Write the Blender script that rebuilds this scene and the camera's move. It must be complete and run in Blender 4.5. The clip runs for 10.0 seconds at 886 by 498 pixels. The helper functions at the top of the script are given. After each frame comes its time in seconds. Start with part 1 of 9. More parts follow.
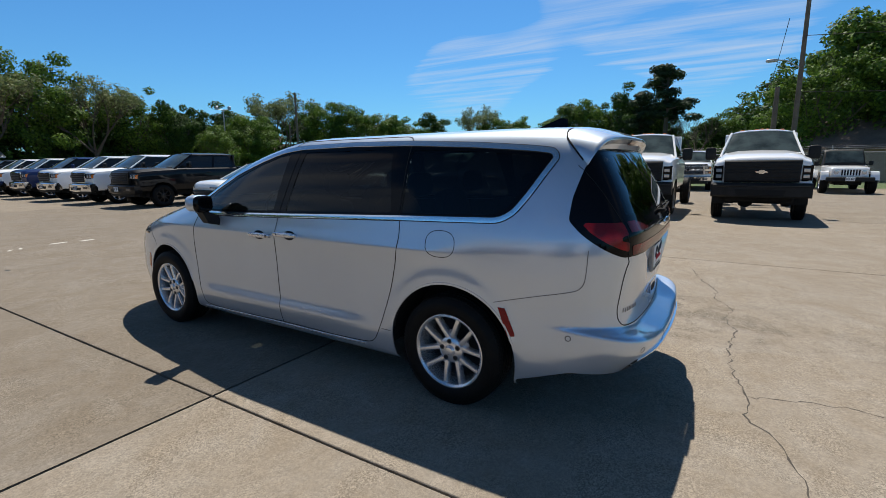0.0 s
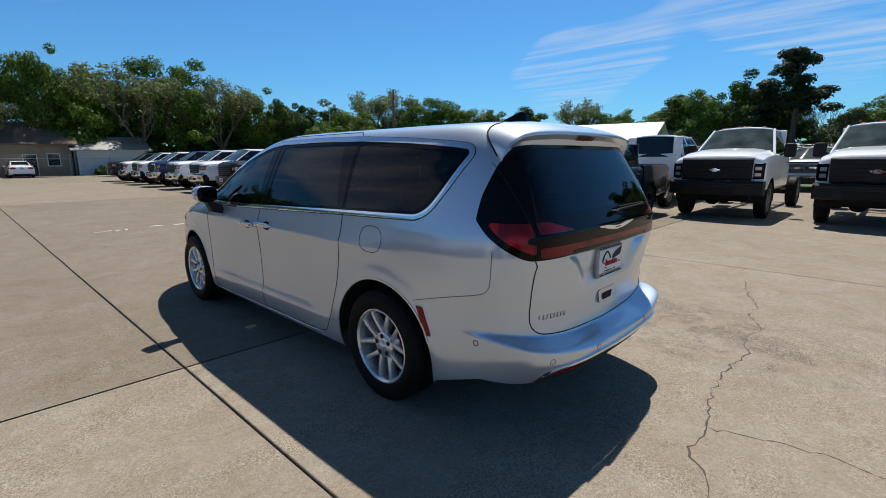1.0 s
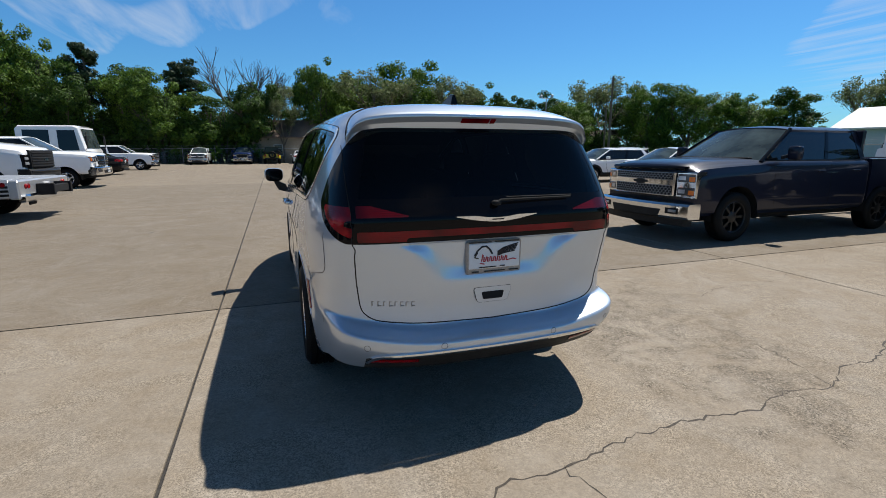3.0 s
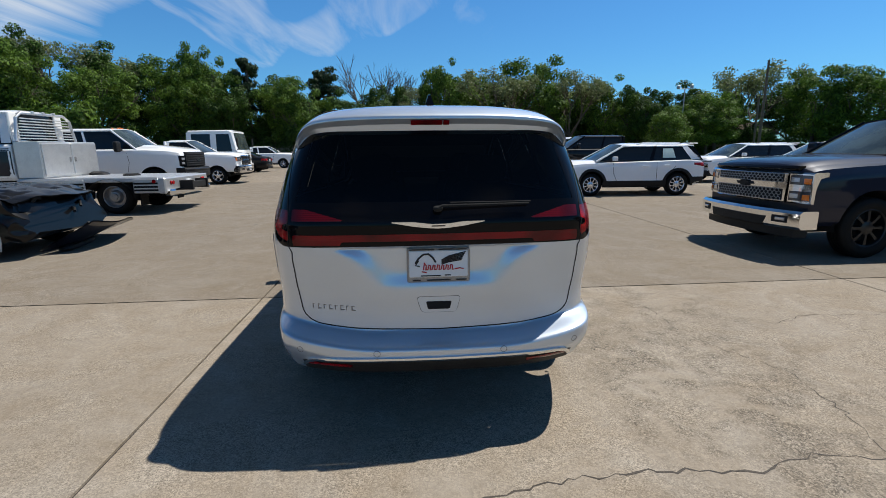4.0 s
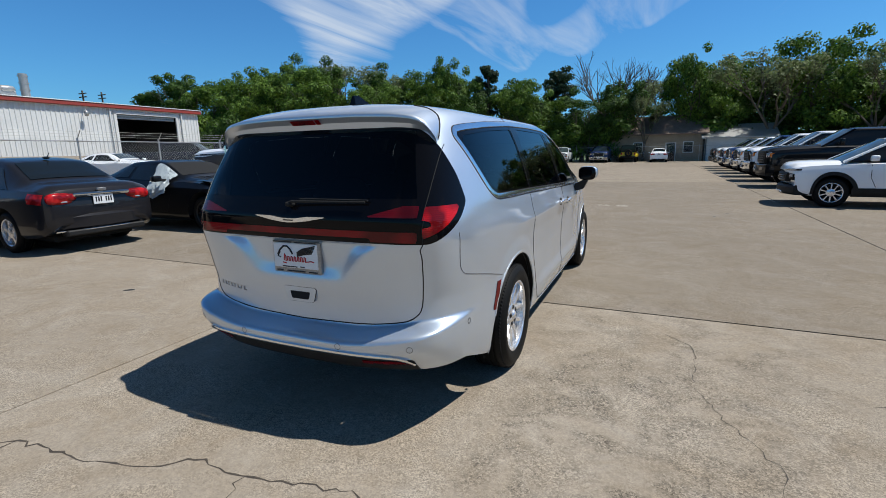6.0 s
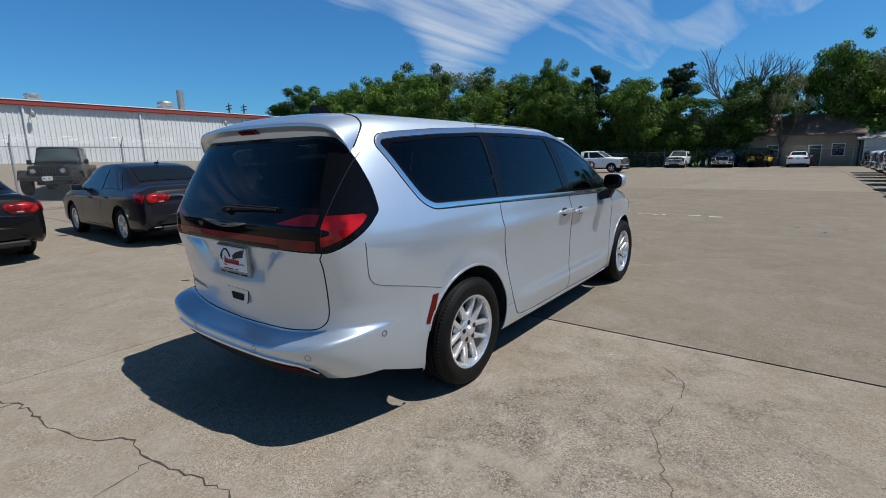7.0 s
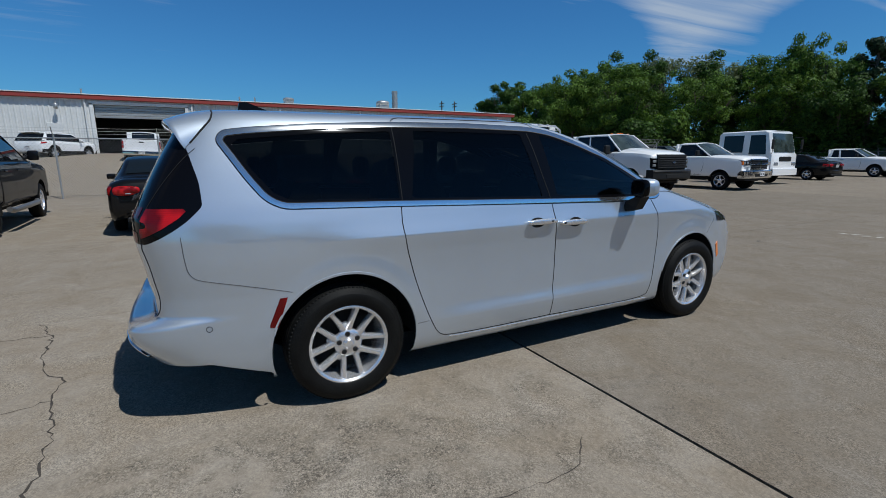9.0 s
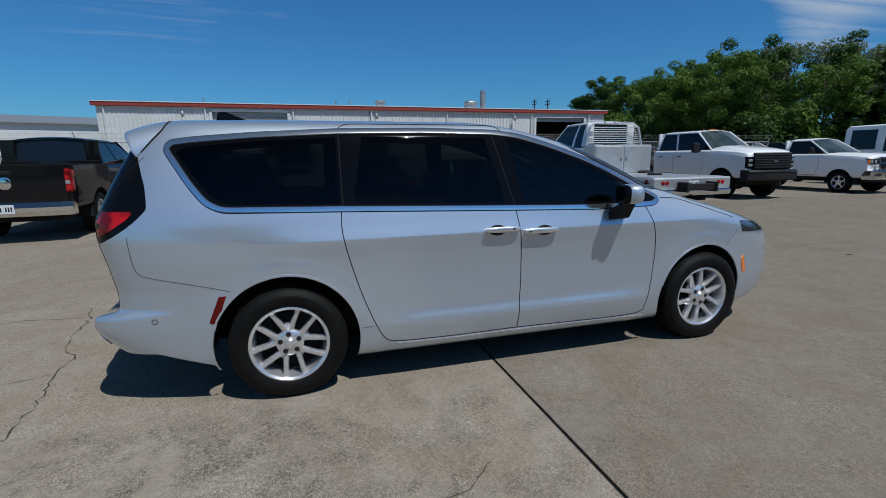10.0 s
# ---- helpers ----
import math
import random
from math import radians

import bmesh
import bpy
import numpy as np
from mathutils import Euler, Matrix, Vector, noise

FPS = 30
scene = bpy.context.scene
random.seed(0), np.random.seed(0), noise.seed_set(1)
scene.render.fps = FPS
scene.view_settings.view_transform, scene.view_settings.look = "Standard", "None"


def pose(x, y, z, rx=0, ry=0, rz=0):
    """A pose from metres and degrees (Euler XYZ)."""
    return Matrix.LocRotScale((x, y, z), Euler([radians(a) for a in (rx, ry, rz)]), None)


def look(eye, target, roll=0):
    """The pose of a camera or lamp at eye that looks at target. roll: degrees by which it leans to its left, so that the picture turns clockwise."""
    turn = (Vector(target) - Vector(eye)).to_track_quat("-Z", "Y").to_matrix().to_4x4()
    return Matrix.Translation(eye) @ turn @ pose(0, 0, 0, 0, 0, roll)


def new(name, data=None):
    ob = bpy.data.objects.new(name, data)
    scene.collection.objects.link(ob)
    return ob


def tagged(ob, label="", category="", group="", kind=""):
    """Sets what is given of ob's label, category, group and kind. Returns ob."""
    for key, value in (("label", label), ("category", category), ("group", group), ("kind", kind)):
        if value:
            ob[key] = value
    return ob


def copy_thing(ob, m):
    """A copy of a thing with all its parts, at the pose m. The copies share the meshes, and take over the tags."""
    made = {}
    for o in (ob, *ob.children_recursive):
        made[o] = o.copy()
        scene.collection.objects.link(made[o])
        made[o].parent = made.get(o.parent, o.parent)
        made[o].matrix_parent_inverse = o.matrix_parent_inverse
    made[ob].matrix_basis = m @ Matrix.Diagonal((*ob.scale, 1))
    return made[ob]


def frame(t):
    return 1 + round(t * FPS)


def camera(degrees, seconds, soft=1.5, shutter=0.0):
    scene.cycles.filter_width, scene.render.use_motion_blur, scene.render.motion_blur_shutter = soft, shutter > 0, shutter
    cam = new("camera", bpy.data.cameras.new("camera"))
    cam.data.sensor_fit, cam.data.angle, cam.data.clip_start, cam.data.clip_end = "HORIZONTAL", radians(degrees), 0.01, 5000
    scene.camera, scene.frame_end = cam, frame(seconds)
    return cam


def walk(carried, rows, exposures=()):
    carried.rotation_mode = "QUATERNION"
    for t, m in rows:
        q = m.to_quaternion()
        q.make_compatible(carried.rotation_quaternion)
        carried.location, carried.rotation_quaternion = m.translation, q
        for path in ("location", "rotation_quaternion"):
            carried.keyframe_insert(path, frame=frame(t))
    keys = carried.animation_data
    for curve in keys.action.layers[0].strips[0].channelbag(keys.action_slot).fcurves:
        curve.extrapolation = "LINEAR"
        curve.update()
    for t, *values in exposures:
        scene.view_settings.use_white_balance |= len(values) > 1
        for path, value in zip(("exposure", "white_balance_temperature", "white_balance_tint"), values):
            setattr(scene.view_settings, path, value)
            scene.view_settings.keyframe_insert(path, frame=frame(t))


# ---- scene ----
cam = camera(86.8, 10.0, soft=0.5)
PATH = [
    (0, (-3.24, -1.41, 1.481), (-1.569, -0.371, 1.119), -0.7),
    (0.5, (-2.94, -1.782, 1.473), (-1.388, -0.576, 1.104), -0.6),
    (1, (-2.622, -2.169, 1.478), (-1.204, -0.81, 1.099), -0.3),
    (1.5, (-2.261, -2.455, 1.462), (-1.001, -0.952, 1.069), -0.1),
    (2, (-1.873, -2.753, 1.446), (-0.795, -1.119, 1.038), -0.2),
    (2.2, (-1.722, -2.846, 1.423), (-0.717, -1.163, 1.024), -0.1),
    (3.5, (-0.614, -3.283, 1.443), (-0.208, -1.371, 1.02), -0.3),
    (4, (-0.15, -3.281, 1.454), (-0.001, -1.331, 1.037), -0.6),
    (4.5, (0.347, -3.288, 1.46), (0.235, -1.336, 1.041), -0.9),
    (5, (0.794, -3.177, 1.438), (0.435, -1.254, 1.022), -1.1),
    (5.5, (1.266, -3.076, 1.423), (0.676, -1.209, 1.015), -1.0),
    (6, (1.714, -2.91, 1.416), (0.907, -1.125, 1.014), -1.1),
    (6.2, (1.87, -2.804, 1.429), (0.982, -1.057, 1.033), -1.1),
    (7.3, (2.666, -2.142, 1.416), (1.381, -0.658, 1.034), -1.0),
    (7.5, (2.746, -1.997, 1.442), (1.41, -0.561, 1.052), -0.8),
    (8, (3.074, -1.573, 1.436), (1.58, -0.301, 1.049), -0.7),
    (8.5, (3.27, -1.159, 1.413), (1.646, -0.057, 1.026), -0.3),
    (9, (3.452, -0.725, 1.417), (1.72, 0.195, 1.029), -0.2),
    (9.5, (3.67, -0.306, 1.447), (1.853, 0.437, 1.06), -0.3),
    (10, (3.742, 0.133, 1.448), (1.861, 0.691, 1.059), -0.6),
]
walk(cam, [(t, look(eye, target, roll)) for t, eye, target, roll in PATH], [(0, 0.2, 6500, 10), (5.5, 0.22, 6250, 9), (7.5, -0.1, 6000, 8), (10, -0.42, 5780, 7)])

# ---- world, sun, exposure ----
SUN_EL, SUN_ROT = radians(61.3), radians(63.4)
world = bpy.data.worlds.new("sky")
scene.world = world
world.use_nodes = True
wt = world.node_tree
wt.nodes.clear()


def link(tree, a, ao, b, bi):
    tree.links.new(a.outputs[ao], b.inputs[bi])


def node(tree, kind, **values):
    n = tree.nodes.new(kind)
    for key, value in values.items():
        n.inputs[key.replace("_", " ")].default_value = value
    return n


def build_sky():
    out = wt.nodes.new("ShaderNodeOutputWorld")
    bg = node(wt, "ShaderNodeBackground", Strength=0.080)
    sky = wt.nodes.new("ShaderNodeTexSky")
    sky.sky_type, sky.sun_disc = "NISHITA", False
    sky.sun_elevation, sky.sun_rotation = SUN_EL, SUN_ROT
    sky.altitude, sky.air_density, sky.dust_density, sky.ozone_density = 100, 1.1, 0.35, 3.0
    co = wt.nodes.new("ShaderNodeTexCoord")
    sep = wt.nodes.new("ShaderNodeSeparateXYZ")
    link(wt, co, "Generated", sep, "Vector")
    # flat cloud sheet: direction divided by its height
    zc = wt.nodes.new("ShaderNodeMath")
    zc.operation = "MAXIMUM"
    zc.inputs[1].default_value = 0.05
    link(wt, sep, "Z", zc, 0)
    div = []
    for axis in "XY":
        d = wt.nodes.new("ShaderNodeMath")
        d.operation = "DIVIDE"
        link(wt, sep, axis, d, 0)
        link(wt, zc, "Value", d, 1)
        div.append(d)
    comb = wt.nodes.new("ShaderNodeCombineXYZ")
    link(wt, div[0], "Value", comb, "X")
    link(wt, div[1], "Value", comb, "Y")
    mapping = wt.nodes.new("ShaderNodeMapping")
    mapping.inputs["Rotation"].default_value = (0, 0, radians(28))
    mapping.inputs["Scale"].default_value = (1.15, 0.2, 1)
    mapping.inputs["Location"].default_value = (0.35, 0.1, 0)
    link(wt, comb, "Vector", mapping, "Vector")
    fine = node(wt, "ShaderNodeTexNoise", Scale=2.1, Detail=9.0, Roughness=0.6, Distortion=0.8)
    link(wt, mapping, "Vector", fine, "Vector")
    coarse = node(wt, "ShaderNodeTexNoise", Scale=0.55, Detail=2.0, Roughness=0.5)
    link(wt, comb, "Vector", coarse, "Vector")
    thin = wt.nodes.new("ShaderNodeMapRange")
    thin.inputs["To Min"].default_value, thin.inputs["To Max"].default_value = 0.1, 0.55
    link(wt, coarse, "Fac", thin, "Value")
    cover = thin
    ragged = node(wt, "ShaderNodeTexNoise", Scale=2.4, Detail=2.0, Roughness=0.45)
    link(wt, co, "Generated", ragged, "Vector")
    spread = wt.nodes.new("ShaderNodeVectorMath")
    spread.operation = "MULTIPLY_ADD"
    spread.inputs[1].default_value = (0.3, 0.3, 0.2)
    link(wt, ragged, "Color", spread, 0)
    centre = wt.nodes.new("ShaderNodeVectorMath")
    centre.operation = "SUBTRACT"
    centre.inputs[1].default_value = (0.15, 0.15, 0.1)
    link(wt, co, "Generated", centre, 0)
    link(wt, centre, "Vector", spread, 2)
    # banks of cirrus: compass angle, height, reach, density
    for az, el, reach, dense in ((127, 24, 18, 0.98), (101, 14, 8, 0.66), (6, 18, 17, 0.66), (27, 7, 13, 0.70), (48, 20, 15, 0.62), (190, 15, 26, 0.60), (88, 28, 14, 0.6), (250, 30, 30, 0.6), (300, 35, 30, 0.6)):
        dot = wt.nodes.new("ShaderNodeVectorMath")
        dot.operation = "DOT_PRODUCT"
        a, e = radians(az), radians(el)
        dot.inputs[1].default_value = (math.cos(a) * math.cos(e), math.sin(a) * math.cos(e), math.sin(e))
        link(wt, spread, "Vector", dot, 0)
        near = wt.nodes.new("ShaderNodeMapRange")
        near.interpolation_type = "SMOOTHSTEP"
        near.inputs["From Min"].default_value, near.inputs["From Max"].default_value = math.cos(radians(reach)), 1.0
        near.inputs["To Max"].default_value = dense
        link(wt, dot, "Value", near, "Value")
        top = wt.nodes.new("ShaderNodeMath")
        top.operation = "MAXIMUM"
        link(wt, cover, "Result" if cover is thin else "Value", top, 0)
        link(wt, near, "Result", top, 1)
        cover = top
    both = wt.nodes.new("ShaderNodeMath")
    both.operation = "MULTIPLY"
    link(wt, fine, "Fac", both, 0)
    link(wt, cover, "Value", both, 1)
    ramp = wt.nodes.new("ShaderNodeMapRange")
    ramp.inputs["From Min"].default_value, ramp.inputs["From Max"].default_value = 0.27, 0.60
    ramp.inputs["To Max"].default_value = 0.8
    link(wt, both, "Value", ramp, "Value")
    # clouds thin out below the horizon haze
    low = wt.nodes.new("ShaderNodeMapRange")
    low.inputs["From Min"].default_value, low.inputs["From Max"].default_value = 0.04, 0.16
    link(wt, sep, "Z", low, "Value")
    fac = wt.nodes.new("ShaderNodeMath")
    fac.operation = "MULTIPLY"
    link(wt, ramp, "Result", fac, 0)
    link(wt, low, "Result", fac, 1)
    tint = wt.nodes.new("ShaderNodeMix")
    tint.data_type, tint.blend_type = "RGBA", "MULTIPLY"
    tint.inputs["Factor"].default_value = 1.0
    tint.inputs["B"].default_value = (0.42, 0.89, 1.26, 1)
    link(wt, sky, "Color", tint, "A")
    mix = wt.nodes.new("ShaderNodeMix")
    mix.data_type = "RGBA"
    link(wt, fac, "Value", mix, "Factor")
    link(wt, tint, "Result", mix, "A")
    mix.inputs["B"].default_value = (7.0, 7.6, 8.4, 1)
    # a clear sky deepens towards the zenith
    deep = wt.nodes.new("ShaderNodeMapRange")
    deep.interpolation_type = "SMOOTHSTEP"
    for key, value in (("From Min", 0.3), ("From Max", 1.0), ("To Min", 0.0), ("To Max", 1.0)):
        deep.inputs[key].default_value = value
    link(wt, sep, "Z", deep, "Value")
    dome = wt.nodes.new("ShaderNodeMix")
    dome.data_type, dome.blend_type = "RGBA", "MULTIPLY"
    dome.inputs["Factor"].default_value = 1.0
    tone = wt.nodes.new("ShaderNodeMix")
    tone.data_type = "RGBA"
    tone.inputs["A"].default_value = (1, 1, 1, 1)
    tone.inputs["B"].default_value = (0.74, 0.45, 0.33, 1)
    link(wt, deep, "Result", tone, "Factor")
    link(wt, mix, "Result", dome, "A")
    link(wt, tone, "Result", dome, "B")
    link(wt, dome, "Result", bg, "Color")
    link(wt, bg, "Background", out, "Surface")


build_sky()
sun = new("sun", bpy.data.lights.new("sun", "SUN"))
sun.data.energy, sun.data.angle, sun.data.color = 4.8, radians(0.53), (1.0, 0.945, 0.86)
sun.matrix_world = look(Vector((0.49, 0.245, 1.0)) * 20, (0, 0, 0))

# ---- materials ----


def principled(name, color, rough=0.5, metal=0.0, coat=0.0, spec=0.5):
    m = bpy.data.materials.new(name)
    m.use_nodes = True
    p = m.node_tree.nodes["Principled BSDF"]
    p.inputs["Base Color"].default_value = (*color, 1)
    p.inputs["Roughness"].default_value = rough
    p.inputs["Metallic"].default_value = metal
    p.inputs["Coat Weight"].default_value = coat
    p.inputs["Coat Roughness"].default_value = 0.03
    p.inputs["Specular IOR Level"].default_value = spec
    return m


def varied(name, color, color2, scale, rough=0.6, metal=0.0, bump=0.0, detail=6.0, rough2=None, coat=0.0, fine=None):
    """A surface whose colour wanders between two tones at a coarse and a fine scale, with a little relief."""
    m = principled(name, color, rough, metal, coat)
    t = m.node_tree
    p = t.nodes["Principled BSDF"]
    co = t.nodes.new("ShaderNodeTexCoord")
    a = node(t, "ShaderNodeTexNoise", Scale=scale, Detail=detail, Roughness=0.6)
    b = node(t, "ShaderNodeTexNoise", Scale=fine or scale * 9, Detail=3.0, Roughness=0.6)
    link(t, co, "Object", a, "Vector")
    link(t, co, "Object", b, "Vector")
    s = t.nodes.new("ShaderNodeMath")
    s.operation = "ADD"
    link(t, a, "Fac", s, 0)
    link(t, b, "Fac", s, 1)
    r = t.nodes.new("ShaderNodeMapRange")
    r.inputs["From Min"].default_value, r.inputs["From Max"].default_value = 0.75, 1.25
    link(t, s, "Value", r, "Value")
    mix = t.nodes.new("ShaderNodeMix")
    mix.data_type = "RGBA"
    mix.inputs["A"].default_value = (*color, 1)
    mix.inputs["B"].default_value = (*color2, 1)
    link(t, r, "Result", mix, "Factor")
    link(t, mix, "Result", p, "Base Color")
    if rough2 is not None:
        rr = t.nodes.new("ShaderNodeMapRange")
        rr.inputs["To Min"].default_value, rr.inputs["To Max"].default_value = rough, rough2
        link(t, a, "Fac", rr, "Value")
        link(t, rr, "Result", p, "Roughness")
    if bump:
        bn = node(t, "ShaderNodeBump", Strength=bump, Distance=0.01)
        link(t, b, "Fac", bn, "Height")
        link(t, bn, "Normal", p, "Normal")
    return m


def car_paint(name, color, metal=0.0, rough=0.35):
    m = varied(name, color, tuple(c * 0.93 for c in color), 1.3, rough, metal, coat=1.0, fine=220)
    m.node_tree.nodes["Principled BSDF"].inputs["Specular IOR Level"].default_value = 0.25 if max(color) > 0.2 else 0.1
    if max(color) < 0.2:
        m.node_tree.nodes["Principled BSDF"].inputs["Coat Weight"].default_value = 0.5
    return m


def flake_paint(name, color):
    """Silver metallic paint: a broad lobe from scattered flakes mixed with a tight one, both under clear coat."""
    m = car_paint(name, color, 0.66, 0.56)
    t = m.node_tree
    p = t.nodes["Principled BSDF"]
    q = node(t, "ShaderNodeBsdfPrincipled", Metallic=0.92, Roughness=0.20, Coat_Weight=1.0, Coat_Roughness=0.03)
    t.links.new(p.inputs["Base Color"].links[0].from_socket, q.inputs["Base Color"])
    ms = t.nodes.new("ShaderNodeMixShader")
    ms.inputs["Fac"].default_value = 0.42
    t.links.new(p.outputs[0], ms.inputs[1])
    t.links.new(q.outputs[0], ms.inputs[2])
    link(t, ms, "Shader", t.nodes["Material Output"], "Surface")
    return m


def thin_glass(name, tint, ior=1.42):
    """A single pane: tinted straight-through light with a clear gloss on top."""
    m = bpy.data.materials.new(name)
    m.use_nodes = True
    t = m.node_tree
    t.nodes.clear()
    out = t.nodes.new("ShaderNodeOutputMaterial")
    tr = node(t, "ShaderNodeBsdfTransparent", Color=(*tint, 1))
    gl = node(t, "ShaderNodeBsdfGlossy", Color=(1, 1, 1, 1), Roughness=0.01)
    fr = node(t, "ShaderNodeFresnel", IOR=ior)
    mix = t.nodes.new("ShaderNodeMixShader")
    link(t, fr, "Fac", mix, "Fac")
    t.links.new(tr.outputs[0], mix.inputs[1])
    t.links.new(gl.outputs[0], mix.inputs[2])
    link(t, mix, "Shader", out, "Surface")
    return m


def concrete_material(name, tone):
    m = principled(name, (0.4, 0.36, 0.3), 0.9, spec=0.15)
    t = m.node_tree
    p = t.nodes["Principled BSDF"]
    geo = t.nodes.new("ShaderNodeNewGeometry")
    info = t.nodes.new("ShaderNodeObjectInfo")
    blotch = node(t, "ShaderNodeTexNoise", Scale=0.32, Detail=5.0, Roughness=0.62, Distortion=0.6)
    stain = node(t, "ShaderNodeTexNoise", Scale=1.7, Detail=8.0, Roughness=0.7, Distortion=1.0)
    grain = node(t, "ShaderNodeTexNoise", Scale=48.0, Detail=4.0, Roughness=0.65)
    stones = node(t, "ShaderNodeTexVoronoi", Scale=170.0)
    wear = node(t, "ShaderNodeTexNoise", Scale=0.8, Detail=6.0, Roughness=0.7, Distortion=1.5)
    pits = node(t, "ShaderNodeTexNoise", Scale=13.0, Detail=5.0, Roughness=0.7, Distortion=0.4)
    rubble = node(t, "ShaderNodeTexVoronoi", Scale=80.0)
    for n in (blotch, stain, grain, stones, wear, pits, rubble):
        link(t, geo, "Position", n, "Vector")

    def ramp(src, out, lo, hi, a, b):
        r = t.nodes.new("ShaderNodeMapRange")
        for key, value in (("From Min", lo), ("From Max", hi), ("To Min", a), ("To Max", b)):
            r.inputs[key].default_value = value
        link(t, src, out, r, "Value")
        return r

    def mult(a, ao, b, bo):
        x = t.nodes.new("ShaderNodeMath")
        x.operation = "MULTIPLY"
        link(t, a, ao, x, 0)
        link(t, b, bo, x, 1)
        return x

    v = mult(ramp(blotch, "Fac", 0.3, 0.7, 0.94, 1.06), "Result", ramp(stain, "Fac", 0.3, 0.7, 0.91, 1.07), "Result")
    v = mult(v, "Value", ramp(grain, "Fac", 0.28, 0.72, 0.85, 1.15), "Result")
    v = mult(v, "Value", ramp(pits, "Fac", 0.3, 0.7, 0.90, 1.10), "Result")
    # bare aggregate shows in worn patches only
    broad = ramp(wear, "Fac", 0.40, 0.60, 0.15, 0.85)
    # a stretch where traffic has worn the paste away and grime has settled
    spot = t.nodes.new("ShaderNodeMapping")
    spot.inputs["Location"].default_value = (-1.9, 0.25, 0)
    spot.inputs["Scale"].default_value = (1.05, 0.5, 0)
    link(t, geo, "Position", spot, "Vector")
    away = t.nodes.new("ShaderNodeVectorMath")
    away.operation = "LENGTH"
    link(t, spot, "Vector", away, 0)
    edge = t.nodes.new("ShaderNodeMath")
    edge.operation = "ADD"
    link(t, away, "Value", edge, 0)
    link(t, ramp(wear, "Fac", 0.3, 0.7, -0.6, 0.6), "Result", edge, 1)
    patchy = node(t, "ShaderNodeTexNoise", Scale=2.3, Detail=3.0, Roughness=0.6, Distortion=1.2)
    link(t, geo, "Position", patchy, "Vector")
    grime = mult(ramp(edge, "Value", 0.45, 1.2, 1.0, 0.0), "Result", ramp(patchy, "Fac", 0.44, 0.60, 0.0, 1.0), "Result")
    v = mult(v, "Value", ramp(grime, "Value", 0.0, 1.0, 1.0, 0.74), "Result")
    rs = t.nodes.new("ShaderNodeSeparateColor")
    link(t, rubble, "Color", rs, "Color")
    bare = t.nodes.new("ShaderNodeMix")
    bare.data_type = "FLOAT"
    bare.inputs[2].default_value = 1.0
    link(t, grime, "Value", bare, 0)
    t.links.new(ramp(rs, "Green", 0.0, 1.0, 0.68, 1.3).outputs["Result"], bare.inputs[3])
    v4 = t.nodes.new("ShaderNodeMath")
    v4.operation = "MULTIPLY"
    link(t, v, "Value", v4, 0)
    t.links.new(bare.outputs[0], v4.inputs[1])
    v = v4
    worn = t.nodes.new("ShaderNodeMath")
    worn.operation = "MAXIMUM"
    link(t, broad, "Result", worn, 0)
    link(t, grime, "Value", worn, 1)
    mixs = t.nodes.new("ShaderNodeMix")
    mixs.data_type = "FLOAT"
    mixs.inputs[2].default_value = 1.0
    sep = t.nodes.new("ShaderNodeSeparateColor")
    link(t, stones, "Color", sep, "Color")
    spk = ramp(sep, "Red", 0.0, 1.0, 0.52, 1.5)
    link(t, worn, "Value", mixs, 0)
    t.links.new(spk.outputs["Result"], mixs.inputs[3])
    v2 = t.nodes.new("ShaderNodeMath")
    v2.operation = "MULTIPLY"
    link(t, v, "Value", v2, 0)
    t.links.new(mixs.outputs[0], v2.inputs[1])
    v3 = mult(v2, "Value", ramp(info, "Random", 0, 1, 0.95, 1.05), "Result")
    hue = t.nodes.new("ShaderNodeMix")
    hue.data_type = "RGBA"
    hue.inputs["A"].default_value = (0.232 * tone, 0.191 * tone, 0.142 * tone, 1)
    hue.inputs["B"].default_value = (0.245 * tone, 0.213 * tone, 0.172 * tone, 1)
    link(t, ramp(stain, "Fac", 0.35, 0.65, 0, 1), "Result", hue, "Factor")
    sc = t.nodes.new("ShaderNodeMix")
    sc.data_type, sc.blend_type = "RGBA", "MULTIPLY"
    sc.inputs["Factor"].default_value = 1.0
    link(t, hue, "Result", sc, "A")
    link(t, v3, "Value", sc, "B")
    link(t, sc, "Result", p, "Base Color")
    bn = node(t, "ShaderNodeBump", Strength=0.35, Distance=0.006)
    link(t, v2, "Value", bn, "Height")
    link(t, bn, "Normal", p, "Normal")
    return m


def leaf_material(name, dark, light):
    m = principled(name, dark, 0.6, spec=0.25)
    t = m.node_tree
    p = t.nodes["Principled BSDF"]
    geo = t.nodes.new("ShaderNodeNewGeometry")
    mix = t.nodes.new("ShaderNodeMix")
    mix.data_type = "RGBA"
    mix.inputs["A"].default_value = (*dark, 1)
    mix.inputs["B"].default_value = (*light, 1)
    link(t, geo, "Random Per Island", mix, "Factor")
    link(t, mix, "Result", p, "Base Color")
    tl = t.nodes.new("ShaderNodeBsdfTranslucent")
    link(t, mix, "Result", tl, "Color")
    ms = t.nodes.new("ShaderNodeMixShader")
    ms.inputs["Fac"].default_value = 0.33
    t.links.new(p.outputs[0], ms.inputs[1])
    t.links.new(tl.outputs[0], ms.inputs[2])
    link(t, ms, "Shader", t.nodes["Material Output"], "Surface")
    return m


